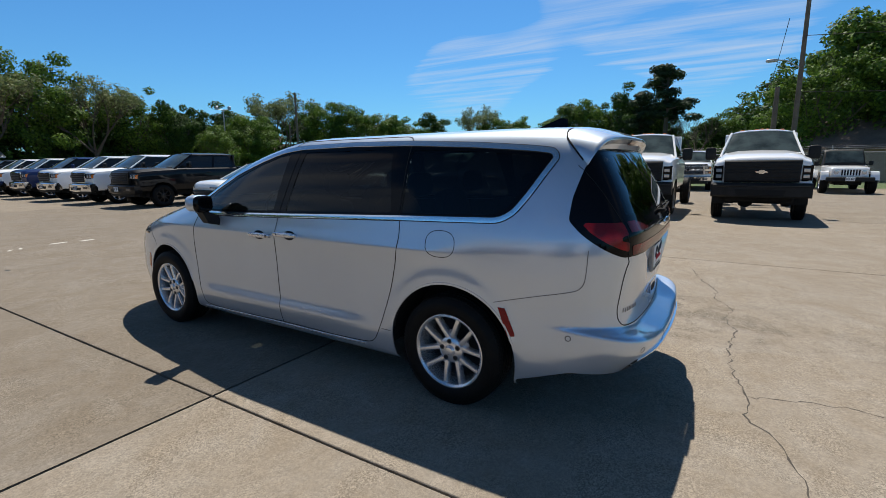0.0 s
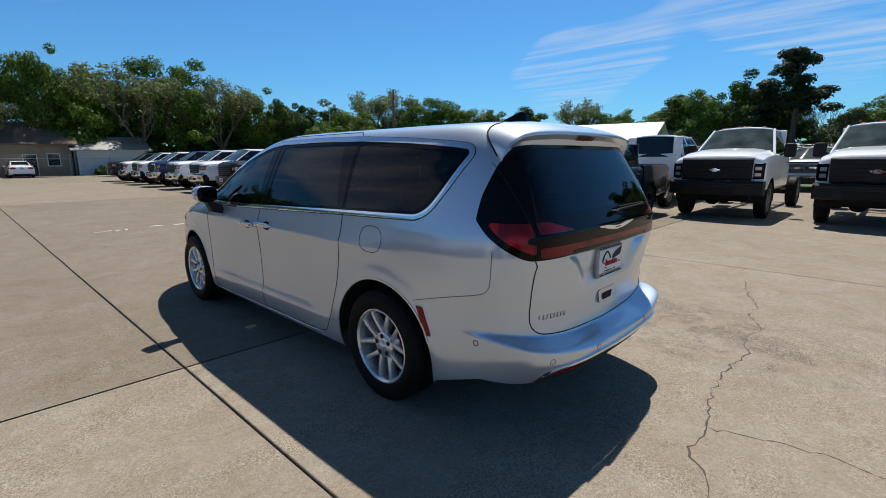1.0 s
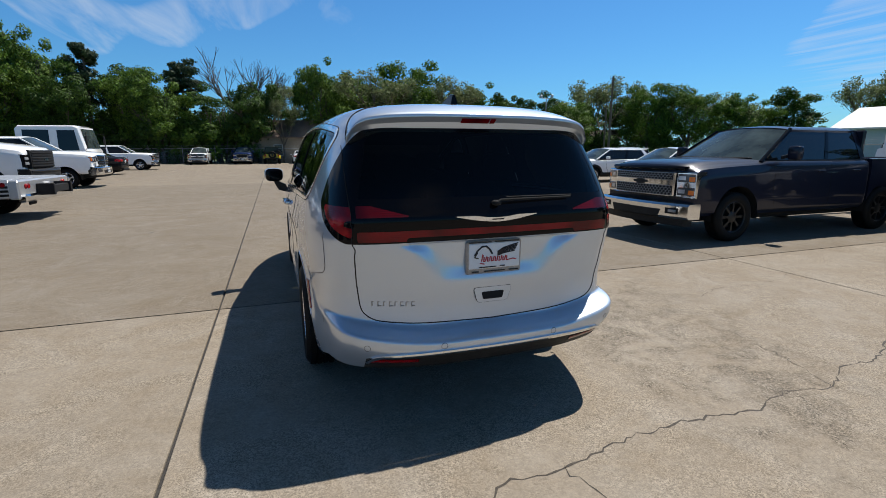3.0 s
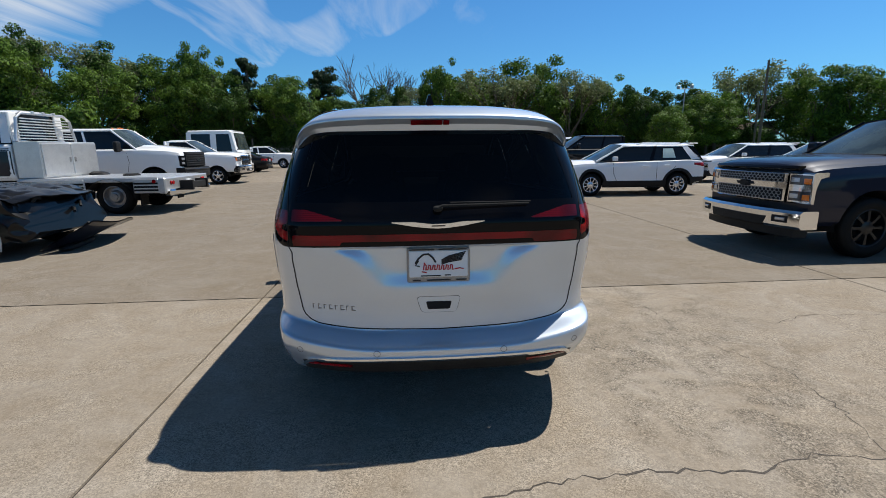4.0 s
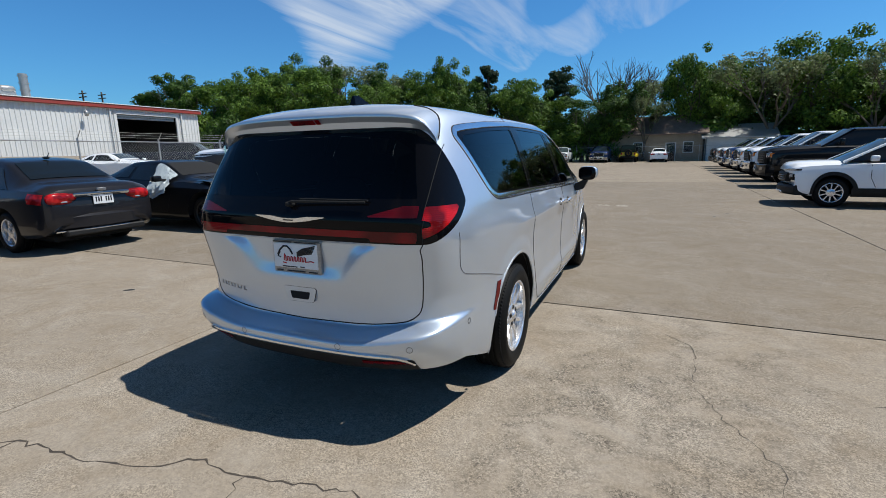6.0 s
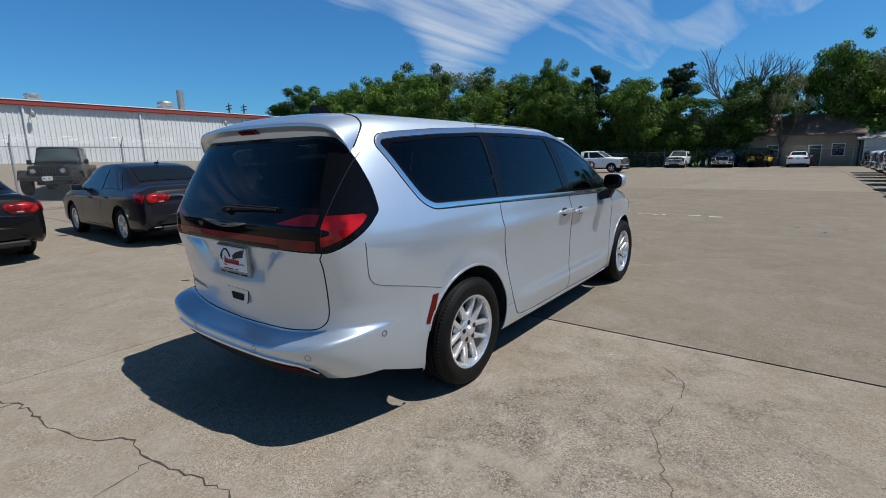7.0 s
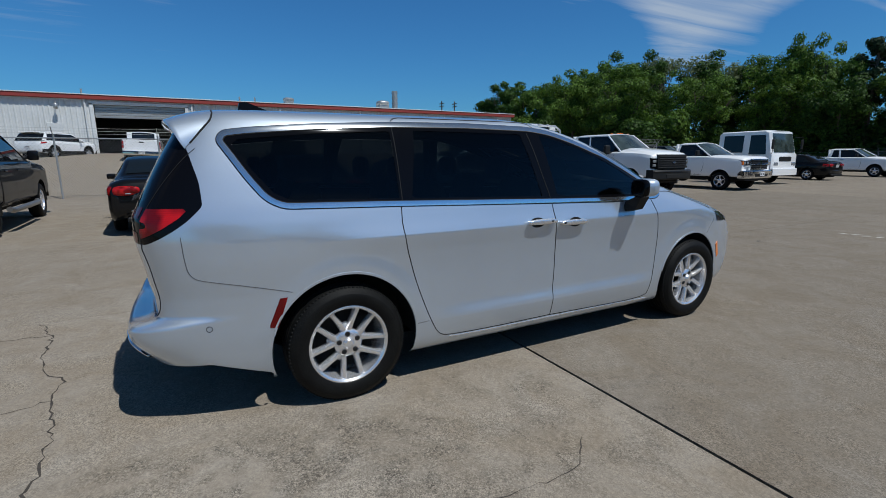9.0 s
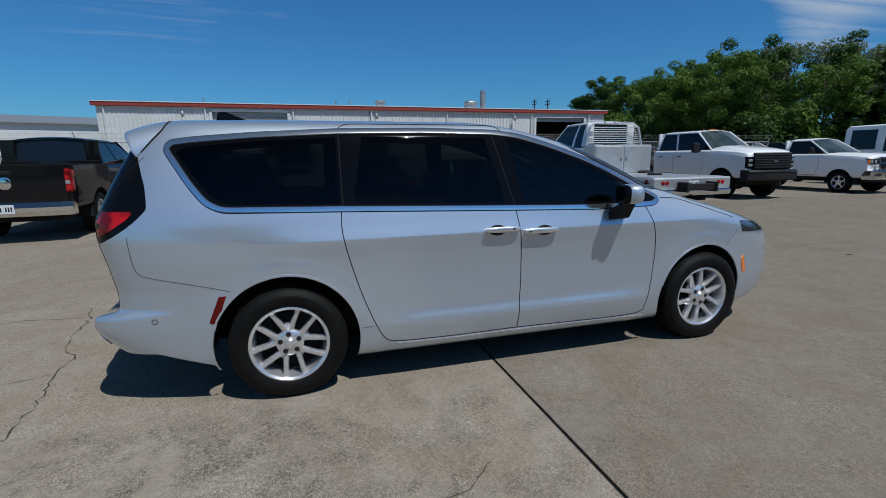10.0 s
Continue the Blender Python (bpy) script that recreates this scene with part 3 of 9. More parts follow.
for args in ((pose(-41, 7.5, 5.9), 0.75, 0.55, "box"), (pose(-42, 16.7, 5.8), 1.0, 0.9, "box"), (pose(-42, 18.0, 5.8), 0.55, 2.0, "stack"), (pose(-41, 4.7, 5.8), 0.12, 0.6, "stack"), (pose(-41, -7.3, 5.8), 0.12, 0.6, "stack"), (pose(-41, 3.5, 5.8), 0.12, 0.6, "stack")):
    roof_unit(*args)


def gabled(name, m, w, d, eave, ridge, wall, roofm, label, category, openings=(), over=0.4):
    """A house with its ridge along local x; openings (x, z, width, height) lie in the wall that faces -y."""
    ob = thing(name, m, label, category, kind="structure")
    g = Geo()
    t = 0.15
    g.box(-w / 2, w / 2, -d / 2, -d / 2 + t, -0.3, eave, 0.01)
    g.box(-w / 2, w / 2, d / 2 - t, d / 2, -0.3, eave, 0.01)
    for s in (-1, 1):
        x0, x1 = sorted((s * w / 2, s * (w / 2 - t)))
        g.prism([(-d / 2, -0.3), (d / 2, -0.3), (d / 2, eave), (0, ridge - 0.05), (-d / 2, eave)], "x", x0 + 0.003, x1 - 0.003)
    part("wall", g, wall, ob)
    for s in (-1, 1):
        r = Geo()
        sl = (ridge - eave) / (d / 2)
        pts = [(-w / 2 - over, 0, ridge), (w / 2 + over, 0, ridge), (w / 2 + over, s * (d / 2 + over), eave - sl * over), (-w / 2 - over, s * (d / 2 + over), eave - sl * over)]
        r.add([(x, y, z + h) for h in (0.12, 0.0) for x, y, z in pts], [(0, 1, 2, 3), (4, 5, 6, 7), (0, 1, 5, 4), (1, 2, 6, 5), (2, 3, 7, 6), (3, 0, 4, 7)])
        part("roof", r, roofm, ob)
    for x, z, ww, hh in openings:
        f = Geo()
        f.box(x - ww / 2 - 0.08, x + ww / 2 + 0.08, -d / 2 - 0.05, -d / 2 + 0.05, z - 0.08, z + hh + 0.08, 0.01)
        fr = part("window" if z > 0.3 else "door", f, METALWALL, ob, "white framed opening")
        p = Geo()
        p.box(x - ww / 2, x + ww / 2, -d / 2 - 0.07, -d / 2 + 0.02, z, z + hh, 0.01)
        part("pane", p, CARGLASS, fr)
    return ob


gabled("house", pose(1.5, 62.0, 0), 10, 7, 3.2, 5.2, BRICKHOUSE, ROOF, "tan brick house with a brown shingle roof behind trees", "house", ((-1.9, 0.9, 0.9, 1.2), (1.6, 0.0, 0.95, 2.0), (3.4, 1.0, 0.9, 1.1)))
gabled("shed", pose(9.8, 61.0, 0), 6.5, 6, 2.6, 3.9, METALWALL, GALV, "low grey metal-roofed shed beside a house", "shed")
gabled("metal_barn", pose(44.5, 18.5, 0, 0, 0, 101), 7.5, 9, 3.1, 4.7, BLUEWALL, ROOFW, "pale blue barn with a bright white metal roof", "barn")
for k, (x, y, a) in enumerate(((60, 20.5, 20), (61.5, 13.5, 10))):
    gabled("house", pose(x, y, 0, 0, 0, 90 + a), 8, 8, 3.0, 4.7, BRICKHOUSE, ROOF, "far house with a brown shingle roof", "house", ((1.5, 0.9, 1.0, 1.2),))
gabled("house", pose(43, -10.0, 0, 0, 0, 78), 9, 9, 2.2, 4.2, BRICKHOUSE, ROOF, "brown-roofed house under tall trees", "house", ((-1.5, 0.8, 1.0, 1.0),))
gabled("house", pose(46, 62, 0, 0, 0, -35), 10, 8, 3.0, 4.6, BRICKHOUSE, ROOF, "far brown-roofed house among trees", "house")
gabled("hall", pose(-70, -28, 2.2, 0, 0, -66), 16, 22, 3.2, 4.6, METALWALL, GALV, "white gabled metal hall in the distance", "hall", ((-4.5, 1.4, 1.6, 1.2),))

# ---- fences, poles ----


def chain_fence(a, b, h, posts, label):
    """Chain-link fence between two places, with posts, a top rail and wire."""
    pa, pb = Vector((a[0], a[1], 0)), Vector((b[0], b[1], 0))
    d = pb - pa
    ln = d.length
    d.normalize()
    ob = thing("chain_link_fence", Matrix.Translation(pa), label, "fence", kind="structure")
    n = max(1, round(ln / posts))
    for k in range(n + 1):
        g = Geo()
        p = d * (ln * k / n)
        g.tube([p, p + Vector((0, 0, h + 0.08))], 0.03, 10)
        blob(g, p + Vector((0, 0, h + 0.09)), (0.036, 0.036, 0.03), 2, 8, 6)
        arm = p + Vector((0, 0, h + 0.05))
        g.tube([arm, arm + Vector((d.y * 0.25, -d.x * 0.25, 0.32))], 0.014, 6)
        part("post", g, GALV, ob)
    r = Geo()
    r.tube([Vector((0, 0, h)), d * ln + Vector((0, 0, h))], 0.021, 8)
    part("top_rail", r, GALV, ob)
    w = Geo()
    step = 0.11
    for k in range(int(ln / step) + 1):
        for s in (-1, 1):
            x0 = k * step
            x1 = x0 + s * h * 0.9
            z1 = h - 0.02
            if x1 > ln or x1 < 0:
                e = ln if x1 > ln else 0
                z1 = 0.03 + (z1 - 0.03) * (e - x0) / (x1 - x0)
                x1 = e
            if abs(x1 - x0) > 0.05:
                w.tube([d * x0 + Vector((0, 0, 0.03)), d * x1 + Vector((0, 0, z1))], 0.0026, 3, False)
    tagged(part("wire_mesh", w, GALV, ob, "grey diamond wire mesh"), kind="stuff")
    for k in range(3):
        b3 = Geo()
        off = Vector((d.y * (0.08 + 0.07 * k), -d.x * (0.08 + 0.07 * k), h + 0.15 + 0.09 * k))
        b3.tube([off, d * ln + off], 0.004, 4)
        part("top_wire", b3, GALV, ob)


chain_fence((-17.4, -14), (-17.4, 26), 2.08, 3.05, "tall galvanised chain-link fence beside the car park")
chain_fence((-34, 57.5), (26, 57.5), 1.7, 3.4, "galvanised chain-link fence before the trees")
chain_fence((27.5, -26), (27.5, 22), 1.75, 3.4, "galvanised chain-link fence at the car park's edge")


def pole(x, y, h, r, label, arm=0, lamps=0, cross=0, wood=True, lean=0):
    ob = thing("utility_pole" if wood else "lamp_pole", pose(x, y, -0.05, 0, lean, 0), label, "pole")
    g = Geo()
    g.tube([(0, 0, 0), (0, 0, h * 0.5), (0, 0, h)], [r, r * 0.86, r * 0.7], 12)
    part("pole", g, TIMBER if wood else GALV, ob)
    if arm:
        a = Geo()
        a.tube([(0, 0, h * 0.62), (-arm * 0.4, arm * 0.6, h * 0.66), (-arm * 0.7, arm * 1.1, h * 0.665)], 0.03, 8)
        bracket = part("lamp_arm", a, GALV, ob)
        hd = Geo()
        blob(hd, (-arm * 0.75, arm * 1.2, h * 0.66), (0.12, 0.3, 0.09), 3)
        part("lamp_head", hd, GALV, bracket)
    for k in range(lamps):
        s = 1 if k else -1
        hd = Geo()
        hd.tube([(0, 0, h - 0.05), (s * 0.55, s * -0.3, h + 0.02)], 0.04, 6)
        hd.box(s * 0.62 - 0.17, s * 0.62 + 0.17, s * -0.33 - 0.15, s * -0.33 + 0.15, h, h + 0.42, 0.06)
        part("floodlight", hd, GALV, ob)
    for k in range(cross):
        c = Geo()
        c.box(-0.9, 0.9, -0.06, 0.06, h - 0.5 - 0.5 * k, h - 0.36 - 0.5 * k, 0.01)
        part("crossarm", c, TIMBER, ob)
    return ob


pole(30.9, -4.0, 10.5, 0.15, "tall weathered timber utility pole with a lamp arm", arm=1.2, lean=1.3)
pole(31.0, -3.0, 5.6, 0.17, "short weathered timber pole stub beside a taller one")
pole(53, -3.2, 8.6, 0.14, "far timber utility pole", cross=1)
pole(33.0, 52.4, 8.2, 0.09, "grey steel lamp pole with two floodlights", lamps=2, wood=False)
pole(33.9, 40.6, 9.3, 0.14, "plain dark timber pole beside the car park")
pole(37.5, 46.0, 6.5, 0.13, "plain dark timber pole among trees")
pole(-76.5, 41.6, 11.5, 0.16, "far utility pole with cross-arms", cross=2)
pole(-76.0, 44.0, 11.5, 0.16, "far utility pole with cross-arms", cross=2)
cb = Geo()
for z0, z1, y0, y1 in ((9.2, 8.0, -3.2, -3.2), (5.2, 5.3, -4.0, -40), (8.2, 8.4, -4.0, -40)):
    x1 = 53 if y1 > -10 else 38
    cb.tube([(31 + (x1 - 31) * k / 12, y0 + (y1 - y0) * k / 12, z0 + (z1 - z0) * k / 12 - 0.6 * math.sin(math.pi * k / 12)) for k in range(13)], 0.018, 5)
solid("overhead_cables", cb, PLASTIC, "dark overhead cables slung between timber poles", "cable")

# ---- shared vehicle parts ----


WHEELS = {}


def wheel_meshes(style, r, w, rim):
    """Tyre, rim, shade-black brake disc, nuts and cap for one kind of wheel; the axle is the x axis and +x faces
    outwards.
    """
    key = (style, r, w, rim)
    if key in WHEELS:
        return WHEELS[key]
    h = w / 2
    tyre = Geo()
    prof = [(rim - 0.01, -h * 0.78), (rim + 0.01, -h * 0.92), (rim + 0.3 * (r - rim), -h), (rim + 0.65 * (r - rim), -h * 0.99), (r - 0.025, -h * 0.9), (r - 0.006, -h * 0.76)]
    for k in (-0.5, -0.17, 0.17, 0.5):
        prof += [(r, h * (k - 0.1)), (r - 0.009, h * (k - 0.08)), (r - 0.009, h * (k + 0.02)), (r, h * (k + 0.04))]
    prof += [(r - 0.006, h * 0.76), (r - 0.025, h * 0.9), (rim + 0.65 * (r - rim), h * 0.99), (rim + 0.6 * (r - rim), h * 1.02), (rim + 0.3 * (r - rim), h), (rim + 0.012, h * 0.94), (rim - 0.004, h * 0.86), (rim - 0.01, h * 0.78)]
    fine = 56 if style == "pairs" else 36
    tyre.lathe(prof, fine)
    # tread blocks at the shoulders
    for k in range(96 if style == "pairs" else 0):
        a = k * math.tau / 96
        for s in (-1, 1):
            m = Matrix.Rotation(a, 4, "X")
            tyre.box(s * h * 0.755 - 0.007, s * h * 0.755 + 0.007, -0.0075, 0.0075, r - 0.018, r - 0.0045, 0.003, m)
    rimg = Geo()
    rimg.lathe([(rim + 0.004, h * 0.80), (rim + 0.004, h * 0.88), (rim - 0.006, h * 0.9), (rim - 0.018, h * 0.82), (rim - 0.022, h * 0.6), (rim - 0.03, h * 0.2), (rim - 0.035, -h * 0.7)], fine)
    face = h * 0.66
    if style == "pairs":
        for k in range(5):
            mid = k * math.tau / 5
            for s in (-1, 1):
                a0, a1 = mid + s * 0.17, mid + s * 0.375
                r0, r1 = 0.080, rim - 0.010
                p0, p1 = Vector((0, -math.sin(a0) * r0, math.cos(a0) * r0)), Vector((0, -math.sin(a1) * r1, math.cos(a1) * r1))
                d = (p1 - p0).normalized()
                n = d.cross(Vector((1, 0, 0)))
                vs = []
                for f, wd, x0, x1 in ((0.0, 0.021, face - 0.045, face - 0.004), (0.3, 0.018, face - 0.045, face + 0.004), (0.7, 0.016, face - 0.04, face + 0.010), (1.0, 0.020, face - 0.03, face + 0.010)):
                    p = p0 + (p1 - p0) * f
                    for q, xx in ((-0.8, x0), (-1, x1 - 0.016), (-0.62, x1 - 0.003), (0, x1), (0.62, x1 - 0.003), (1, x1 - 0.016), (0.8, x0)):
                        vs.append(p + n * q * wd + Vector((xx, 0, 0)))
                fs = [(i * 7 + j, i * 7 + j + 1, (i + 1) * 7 + j + 1, (i + 1) * 7 + j) for i in range(3) for j in range(6)]
                rimg.add(vs, fs)
            web = []
            for rr, half, xx in ((0.062, 0.30, face + 0.002), (0.085, 0.22, face - 0.006), (0.108, 0.15, face - 0.010), (0.122, 0.10, face - 0.034)):
                for q in (-1, -0.5, 0, 0.5, 1):
                    a = mid + q * half
                    web.append((xx - 0.006 * (1 - abs(q)), -math.sin(a) * rr, math.cos(a) * rr))
            rimg.add(web, [(i * 5 + j, i * 5 + j + 1, i * 5 + j + 6, i * 5 + j + 5) for i in range(3) for j in range(4)])
        rimg.lathe([(0.0, face + 0.012), (0.03, face + 0.012), (0.036, face + 0.004), (0.068, face + 0.002), (0.082, face - 0.008), (0.084, face - 0.03)], 30)
    else:
        n = {"six": 6, "five": 5, "ten": 10, "eight": 8, "multi": 12, "steel": 0}[style]
        for k in range(n):
            m = Matrix.Rotation(k * math.tau / n, 4, "X")
            wd = 0.2 * rim * (6 / max(n, 5)) * 0.7
            vs = []
            for rr, q, dx in ((0.04, 0.8, 0.0), (rim * 0.55, 0.72, 0.006), (rim - 0.012, 1.05, 0.0)):
                for s, x in ((-1, face - 0.03), (-0.8, face + dx), (0.8, face + dx), (1, face - 0.03)):
                    vs.append((x, s * q * wd, rr))
            rimg.add(vs, [(i * 4 + j, i * 4 + j + 1, i * 4 + j + 5, i * 4 + j + 4) for i in range(2) for j in range(3)], m)
        if style == "steel":
            rimg.lathe([(rim - 0.02, h * 0.5), (rim * 0.82, h * 0.15), (rim * 0.6, h * 0.2), (rim * 0.45, h * 0.75), (rim * 0.3, h * 0.8), (rim * 0.28, h * 1.0), (0.0, h * 1.0)], 40)
        rimg.lathe([(0.0, face + 0.012), (0.05, face + 0.012), (0.09, face), (0.1, face - 0.03)], 24)
    # disc and added backing sheet, coloured black for the shade between the spokes
    disc = Geo()
    disc.lathe([(0.06, -0.02), (rim * 0.76, -0.02), (rim * 0.76, -0.045), (0.06, -0.045)], 32)
    disc.lathe([(0.0, -0.06), (rim - 0.03, -0.06)], 32)
    nuts = Geo()
    nuts.lathe([(0.0, face + 0.009), (0.0085, face + 0.009), (0.0095, face + 0.004), (0.0155, face + 0.0045), (0.0165, face - 0.02)], 12)
    cap = Geo()
    cap.lathe([(0.0, face + 0.02), (0.022, face + 0.018), (0.029, face + 0.011)], 20)
    finish = {"multi": BLACKALLOY, "eight": BLACKALLOY}.get(style, STEEL if style == "steel" else ALLOY)
    WHEELS[key] = (tyre.mesh("tyre", RUBBER, 50), rimg.mesh("rim", finish), disc.mesh("brake_disc", UNDER), nuts.mesh("wheel_nut", PLASTIC), cap.mesh("centre_cap", finish))
    return WHEELS[key]


def wheel(parent, x, y, r, w, rim, style, turn=0):
    """A wheel whose outer face lies at x, resting on the ground."""
    tyre, rimm, disc, nuts, cap = wheel_meshes(style, r, w, rim)
    s = 1 if x > 0 else -1
    hub = part("wheel", tyre, None, parent, "black rubber tyre on a worn rim" if style == "steel" else "")
    hub.matrix_local = pose(x - s * w / 2, y, r - 0.006, turn, 0, 0 if s > 0 else 180)
    hub.name = "wheel"
    part("rim", rimm, None, hub)
    part("brake_disc", disc, None, hub)
    if style == "pairs":
        for k in range(5):
            a = k * math.tau / 5
            part("wheel_nut", nuts, None, hub).matrix_local = pose(0, -math.sin(a) * 0.057, math.cos(a) * 0.057)
        part("centre_cap", cap, None, hub)
    return hub


# ---- the silver minivan ----
van = thing("minivan", pose(0, 0, 0), "silver metallic minivan with dark tinted windows parked on concrete", "minivan")
V_W = curve_through([0.20, 0.23, 0.30, 0.38, 0.46, 0.55, 0.70, 0.85, 0.945, 0.962, 0.976, 1.04, 1.10, 1.14, 1.25, 1.40, 1.52, 1.58, 1.62, 1.645, 1.66, 1.675],
                    [0.872, 0.905, 0.926, 0.934, 0.936, 0.935, 0.937, 0.947, 0.9612, 0.9628, 0.9600, 0.944, 0.931, 0.922, 0.89, 0.84, 0.79, 0.757, 0.725, 0.69, 0.645, 0.56])
V_SOFT = curve_through([0.70, 0.80, 0.90, 0.98, 1.06, 1.14], [0.937, 0.9445, 0.9495, 0.9490, 0.9395, 0.922])
V_SILL = curve_through([0.20, 0.30, 0.39, 0.403, 0.416, 0.478, 0.495, 0.56], [0.0, 0.009, 0.0172, 0.0178, 0.0160, 0.0015, 0.0, 0.0])
V_R = curve_through([0.20, 0.26, 0.34, 0.38, 0.42, 0.45, 0.485, 0.498, 0.511, 0.522, 0.54, 0.62, 0.75, 0.98, 1.10, 1.15, 1.25, 1.40, 1.50, 1.56, 1.62, 1.66, 1.675],
                    [-0.90, -0.98, -1.06, -1.095, -1.121, -1.130, -1.132, -1.122, -1.085, -1.025, -0.992, -0.990, -1.010, -1.04, -1.04, -1.02, -0.975, -0.895, -0.835, -0.795, -0.725, -0.66, -0.62])
# the same without the bumper's ledge, for the flanks
V_RS = curve_through([0.20, 0.34, 0.45, 0.54, 0.75], [-0.86, -0.96, -0.99, -0.992, -1.010])
V_F = curve_through([0.20, 0.30, 0.50, 0.65, 0.76, 0.82, 0.88, 0.95, 1.04, 1.10, 1.15, 1.20, 1.30, 1.40, 1.50, 1.56, 1.62, 1.66, 1.675],
                    [4.0, 4.13, 4.19, 4.18, 4.13, 4.07, 3.95, 3.74, 3.42, 3.18, 3.01, 2.82, 2.60, 2.38, 2.12, 1.92, 1.66, 1.42, 1.25])
V_T = curve_through([-1.2, -1.0, -0.7, -0.4, 0.0, 0.6, 1.3, 2.2, 2.7, 3.1, 3.5, 3.9, 4.2], [0.912, 0.922, 0.947, 0.970, 0.988, 1.0, 1.0, 1.0, 0.995, 0.99, 0.98, 0.95, 0.92])
V_BOWL = curve_through([0.74, 0.762, 0.79, 0.83, 0.88, 0.94, 1.0], [0.10, 0.235, 0.315, 0.362, 0.405, 0.465, 0.56])
V_YC, V_KR = 1.2, curve_through([0.2, 0.85, 1.0, 1.7], [0.092, 0.085, 0.062, 0.055])


def ease(t):
    t = np.clip(t, 0, 1)
    return t * t * (3 - 2 * t)


def van_ring(z, n=None):
    """Half of the van's outline at a height: x and y from the middle of the tail round the side to the middle of the nose."""
    w, yr, yf = float(V_W(z)), float(V_RS(z) if z < 0.54 else V_R(z)), float(V_F(z))
    th = np.concatenate([np.linspace(0, 0.75, 160), np.linspace(0.76, 2.6, 240), np.linspace(2.61, math.pi, 100)])
    s, c = np.sin(th), np.cos(th)
    inv = np.where(c > 0, (np.maximum(s, 0) / w) ** 11 + (np.maximum(c, 0) / (V_YC - yr)) ** 11, 0) ** (1 / 11)
    invf = np.where(c <= 0, (np.maximum(s, 0) / w) ** 5.5 + (np.maximum(-c, 0) / (yf - V_YC)) ** 5.5, 0) ** (1 / 5.5)
    r = 1 / np.maximum(inv + invf, 1e-9)
    x, y = r * s, V_YC - r * c
    near = np.clip((V_YC - y) / (V_YC - yr), 0, 1) ** 3
    x = x * V_T(y)
    # door crease, haunch that dies out towards the tail, flared arches
    x = x + V_SILL(z) * ease((y - 0.40) / 0.45) * ease((2.75 - y) / 0.4) + ((float(V_SOFT(z)) - w) if 0.70 < z < 1.14 else 0.0) * ease((0.25 - y) / 0.6)
    for yc in (0.0, 3.089):
        d = np.hypot(y - yc, z - 0.345)
        x = x + 0.011 * ease((0.545 - d) / 0.09) * ease((z - 0.32) / 0.2) * (np.abs(x) > 0.5)
    # bumper ledge that climbs at the corners, hollow round the plate
    lift = 0.075 * ease((np.abs(x) - 0.30) / 0.62)
    if z < 1.0:
        y = y + (V_R(z - lift) - yr) * ease((np.clip((V_YC - y) / (V_YC - yr), 0, 1) - 0.80) / 0.17)
        flank, foot = np.maximum((float(V_BOWL(z)) - np.abs(x)) * 0.75, 1e-4), max(z - 0.757, 1e-4)
        side = (flank ** -2.5 + foot ** -2.5) ** -0.4
        y = y + 0.038 * ease(side / 0.105) * ease((0.992 - z) / 0.014) * (near > 0.3)
    y = y + float(V_KR(z)) * x * x * near
    nearf = np.clip((y - 2.2) / 1.6, 0, 1)
    y = y - 0.07 * x * x * nearf
    x[0] = x[-1] = 0
    if n is None:
        return x, y
    arc = np.concatenate([[0], np.cumsum(np.hypot(np.diff(x), np.diff(y)))])
    t = np.linspace(0, 1, n + 1)
    a = (0.45 * t + 0.55 * t ** 1.9) * arc[-1]
    return np.interp(a, arc, x), np.interp(a, arc, y)


def van_side(y, z):
    x, yy = van_ring(z)
    k = int(np.argmax(x > 0.62 * x.max()))
    yy = np.maximum.accumulate(yy[k:])
    return float(np.interp(y, yy + np.arange(len(yy)) * 1e-9, x[k:]))


def van_tail(x, z):
    xx, yy = van_ring(z)
    k = int(np.argmax(xx > 0.80 * xx.max())) + 4
    return float(np.interp(abs(x), xx[:k], yy[:k]))


def tail_arc(x, z):
    """How far round from the middle of the tail the given x is first met."""
    xx, yy = van_ring(z)
    arc = np.concatenate([[0], np.cumsum(np.hypot(np.diff(xx), np.diff(yy)))])
    k = int(np.argmax(xx >= min(abs(x), 0.995 * xx[:300].max())))
    return math.copysign(float(arc[k]), x)


def tail_xy(a, z):
    """The place reached at a height by going a metres round from the middle of the tail (negative: to the left)."""
    xx, yy = van_ring(z)
    arc = np.concatenate([[0], np.cumsum(np.hypot(np.diff(xx), np.diff(yy)))])
    return math.copysign(float(np.interp(abs(a), arc, xx)), a), float(np.interp(abs(a), arc, yy))


LAMP_FRONT = curve_through([0.98, 1.01, 1.08, 1.13, 1.19, 1.28, 1.37, 1.47, 1.56], [-0.985, -0.918, -0.80, -0.738, -0.690, -0.694, -0.713, -0.737, -0.765])
DLO = [(-0.585, 1.503), (-0.56, 1.538), (-0.45, 1.553), (-0.11, 1.58), (0.36, 1.603), (0.88, 1.61), (1.38, 1.60), (1.56, 1.577), (1.78, 1.515), (2.07, 1.415), (2.31, 1.305), (2.56, 1.18), (2.645, 1.13), (2.58, 1.096), (2.09, 1.092), (1.41, 1.112), (0.33, 1.148), (-0.31, 1.163), (-0.39, 1.205), (-0.468, 1.31), (-0.54, 1.43)]
QUARTER = [(-0.53, 1.478), (-0.495, 1.509), (-0.11, 1.543), (0.34, 1.565), (0.34, 1.178), (-0.27, 1.193), (-0.352, 1.233), (-0.444, 1.35)]
SLIDING = [(0.50, 1.572), (1.30, 1.565), (1.395, 1.147), (0.42, 1.176)]
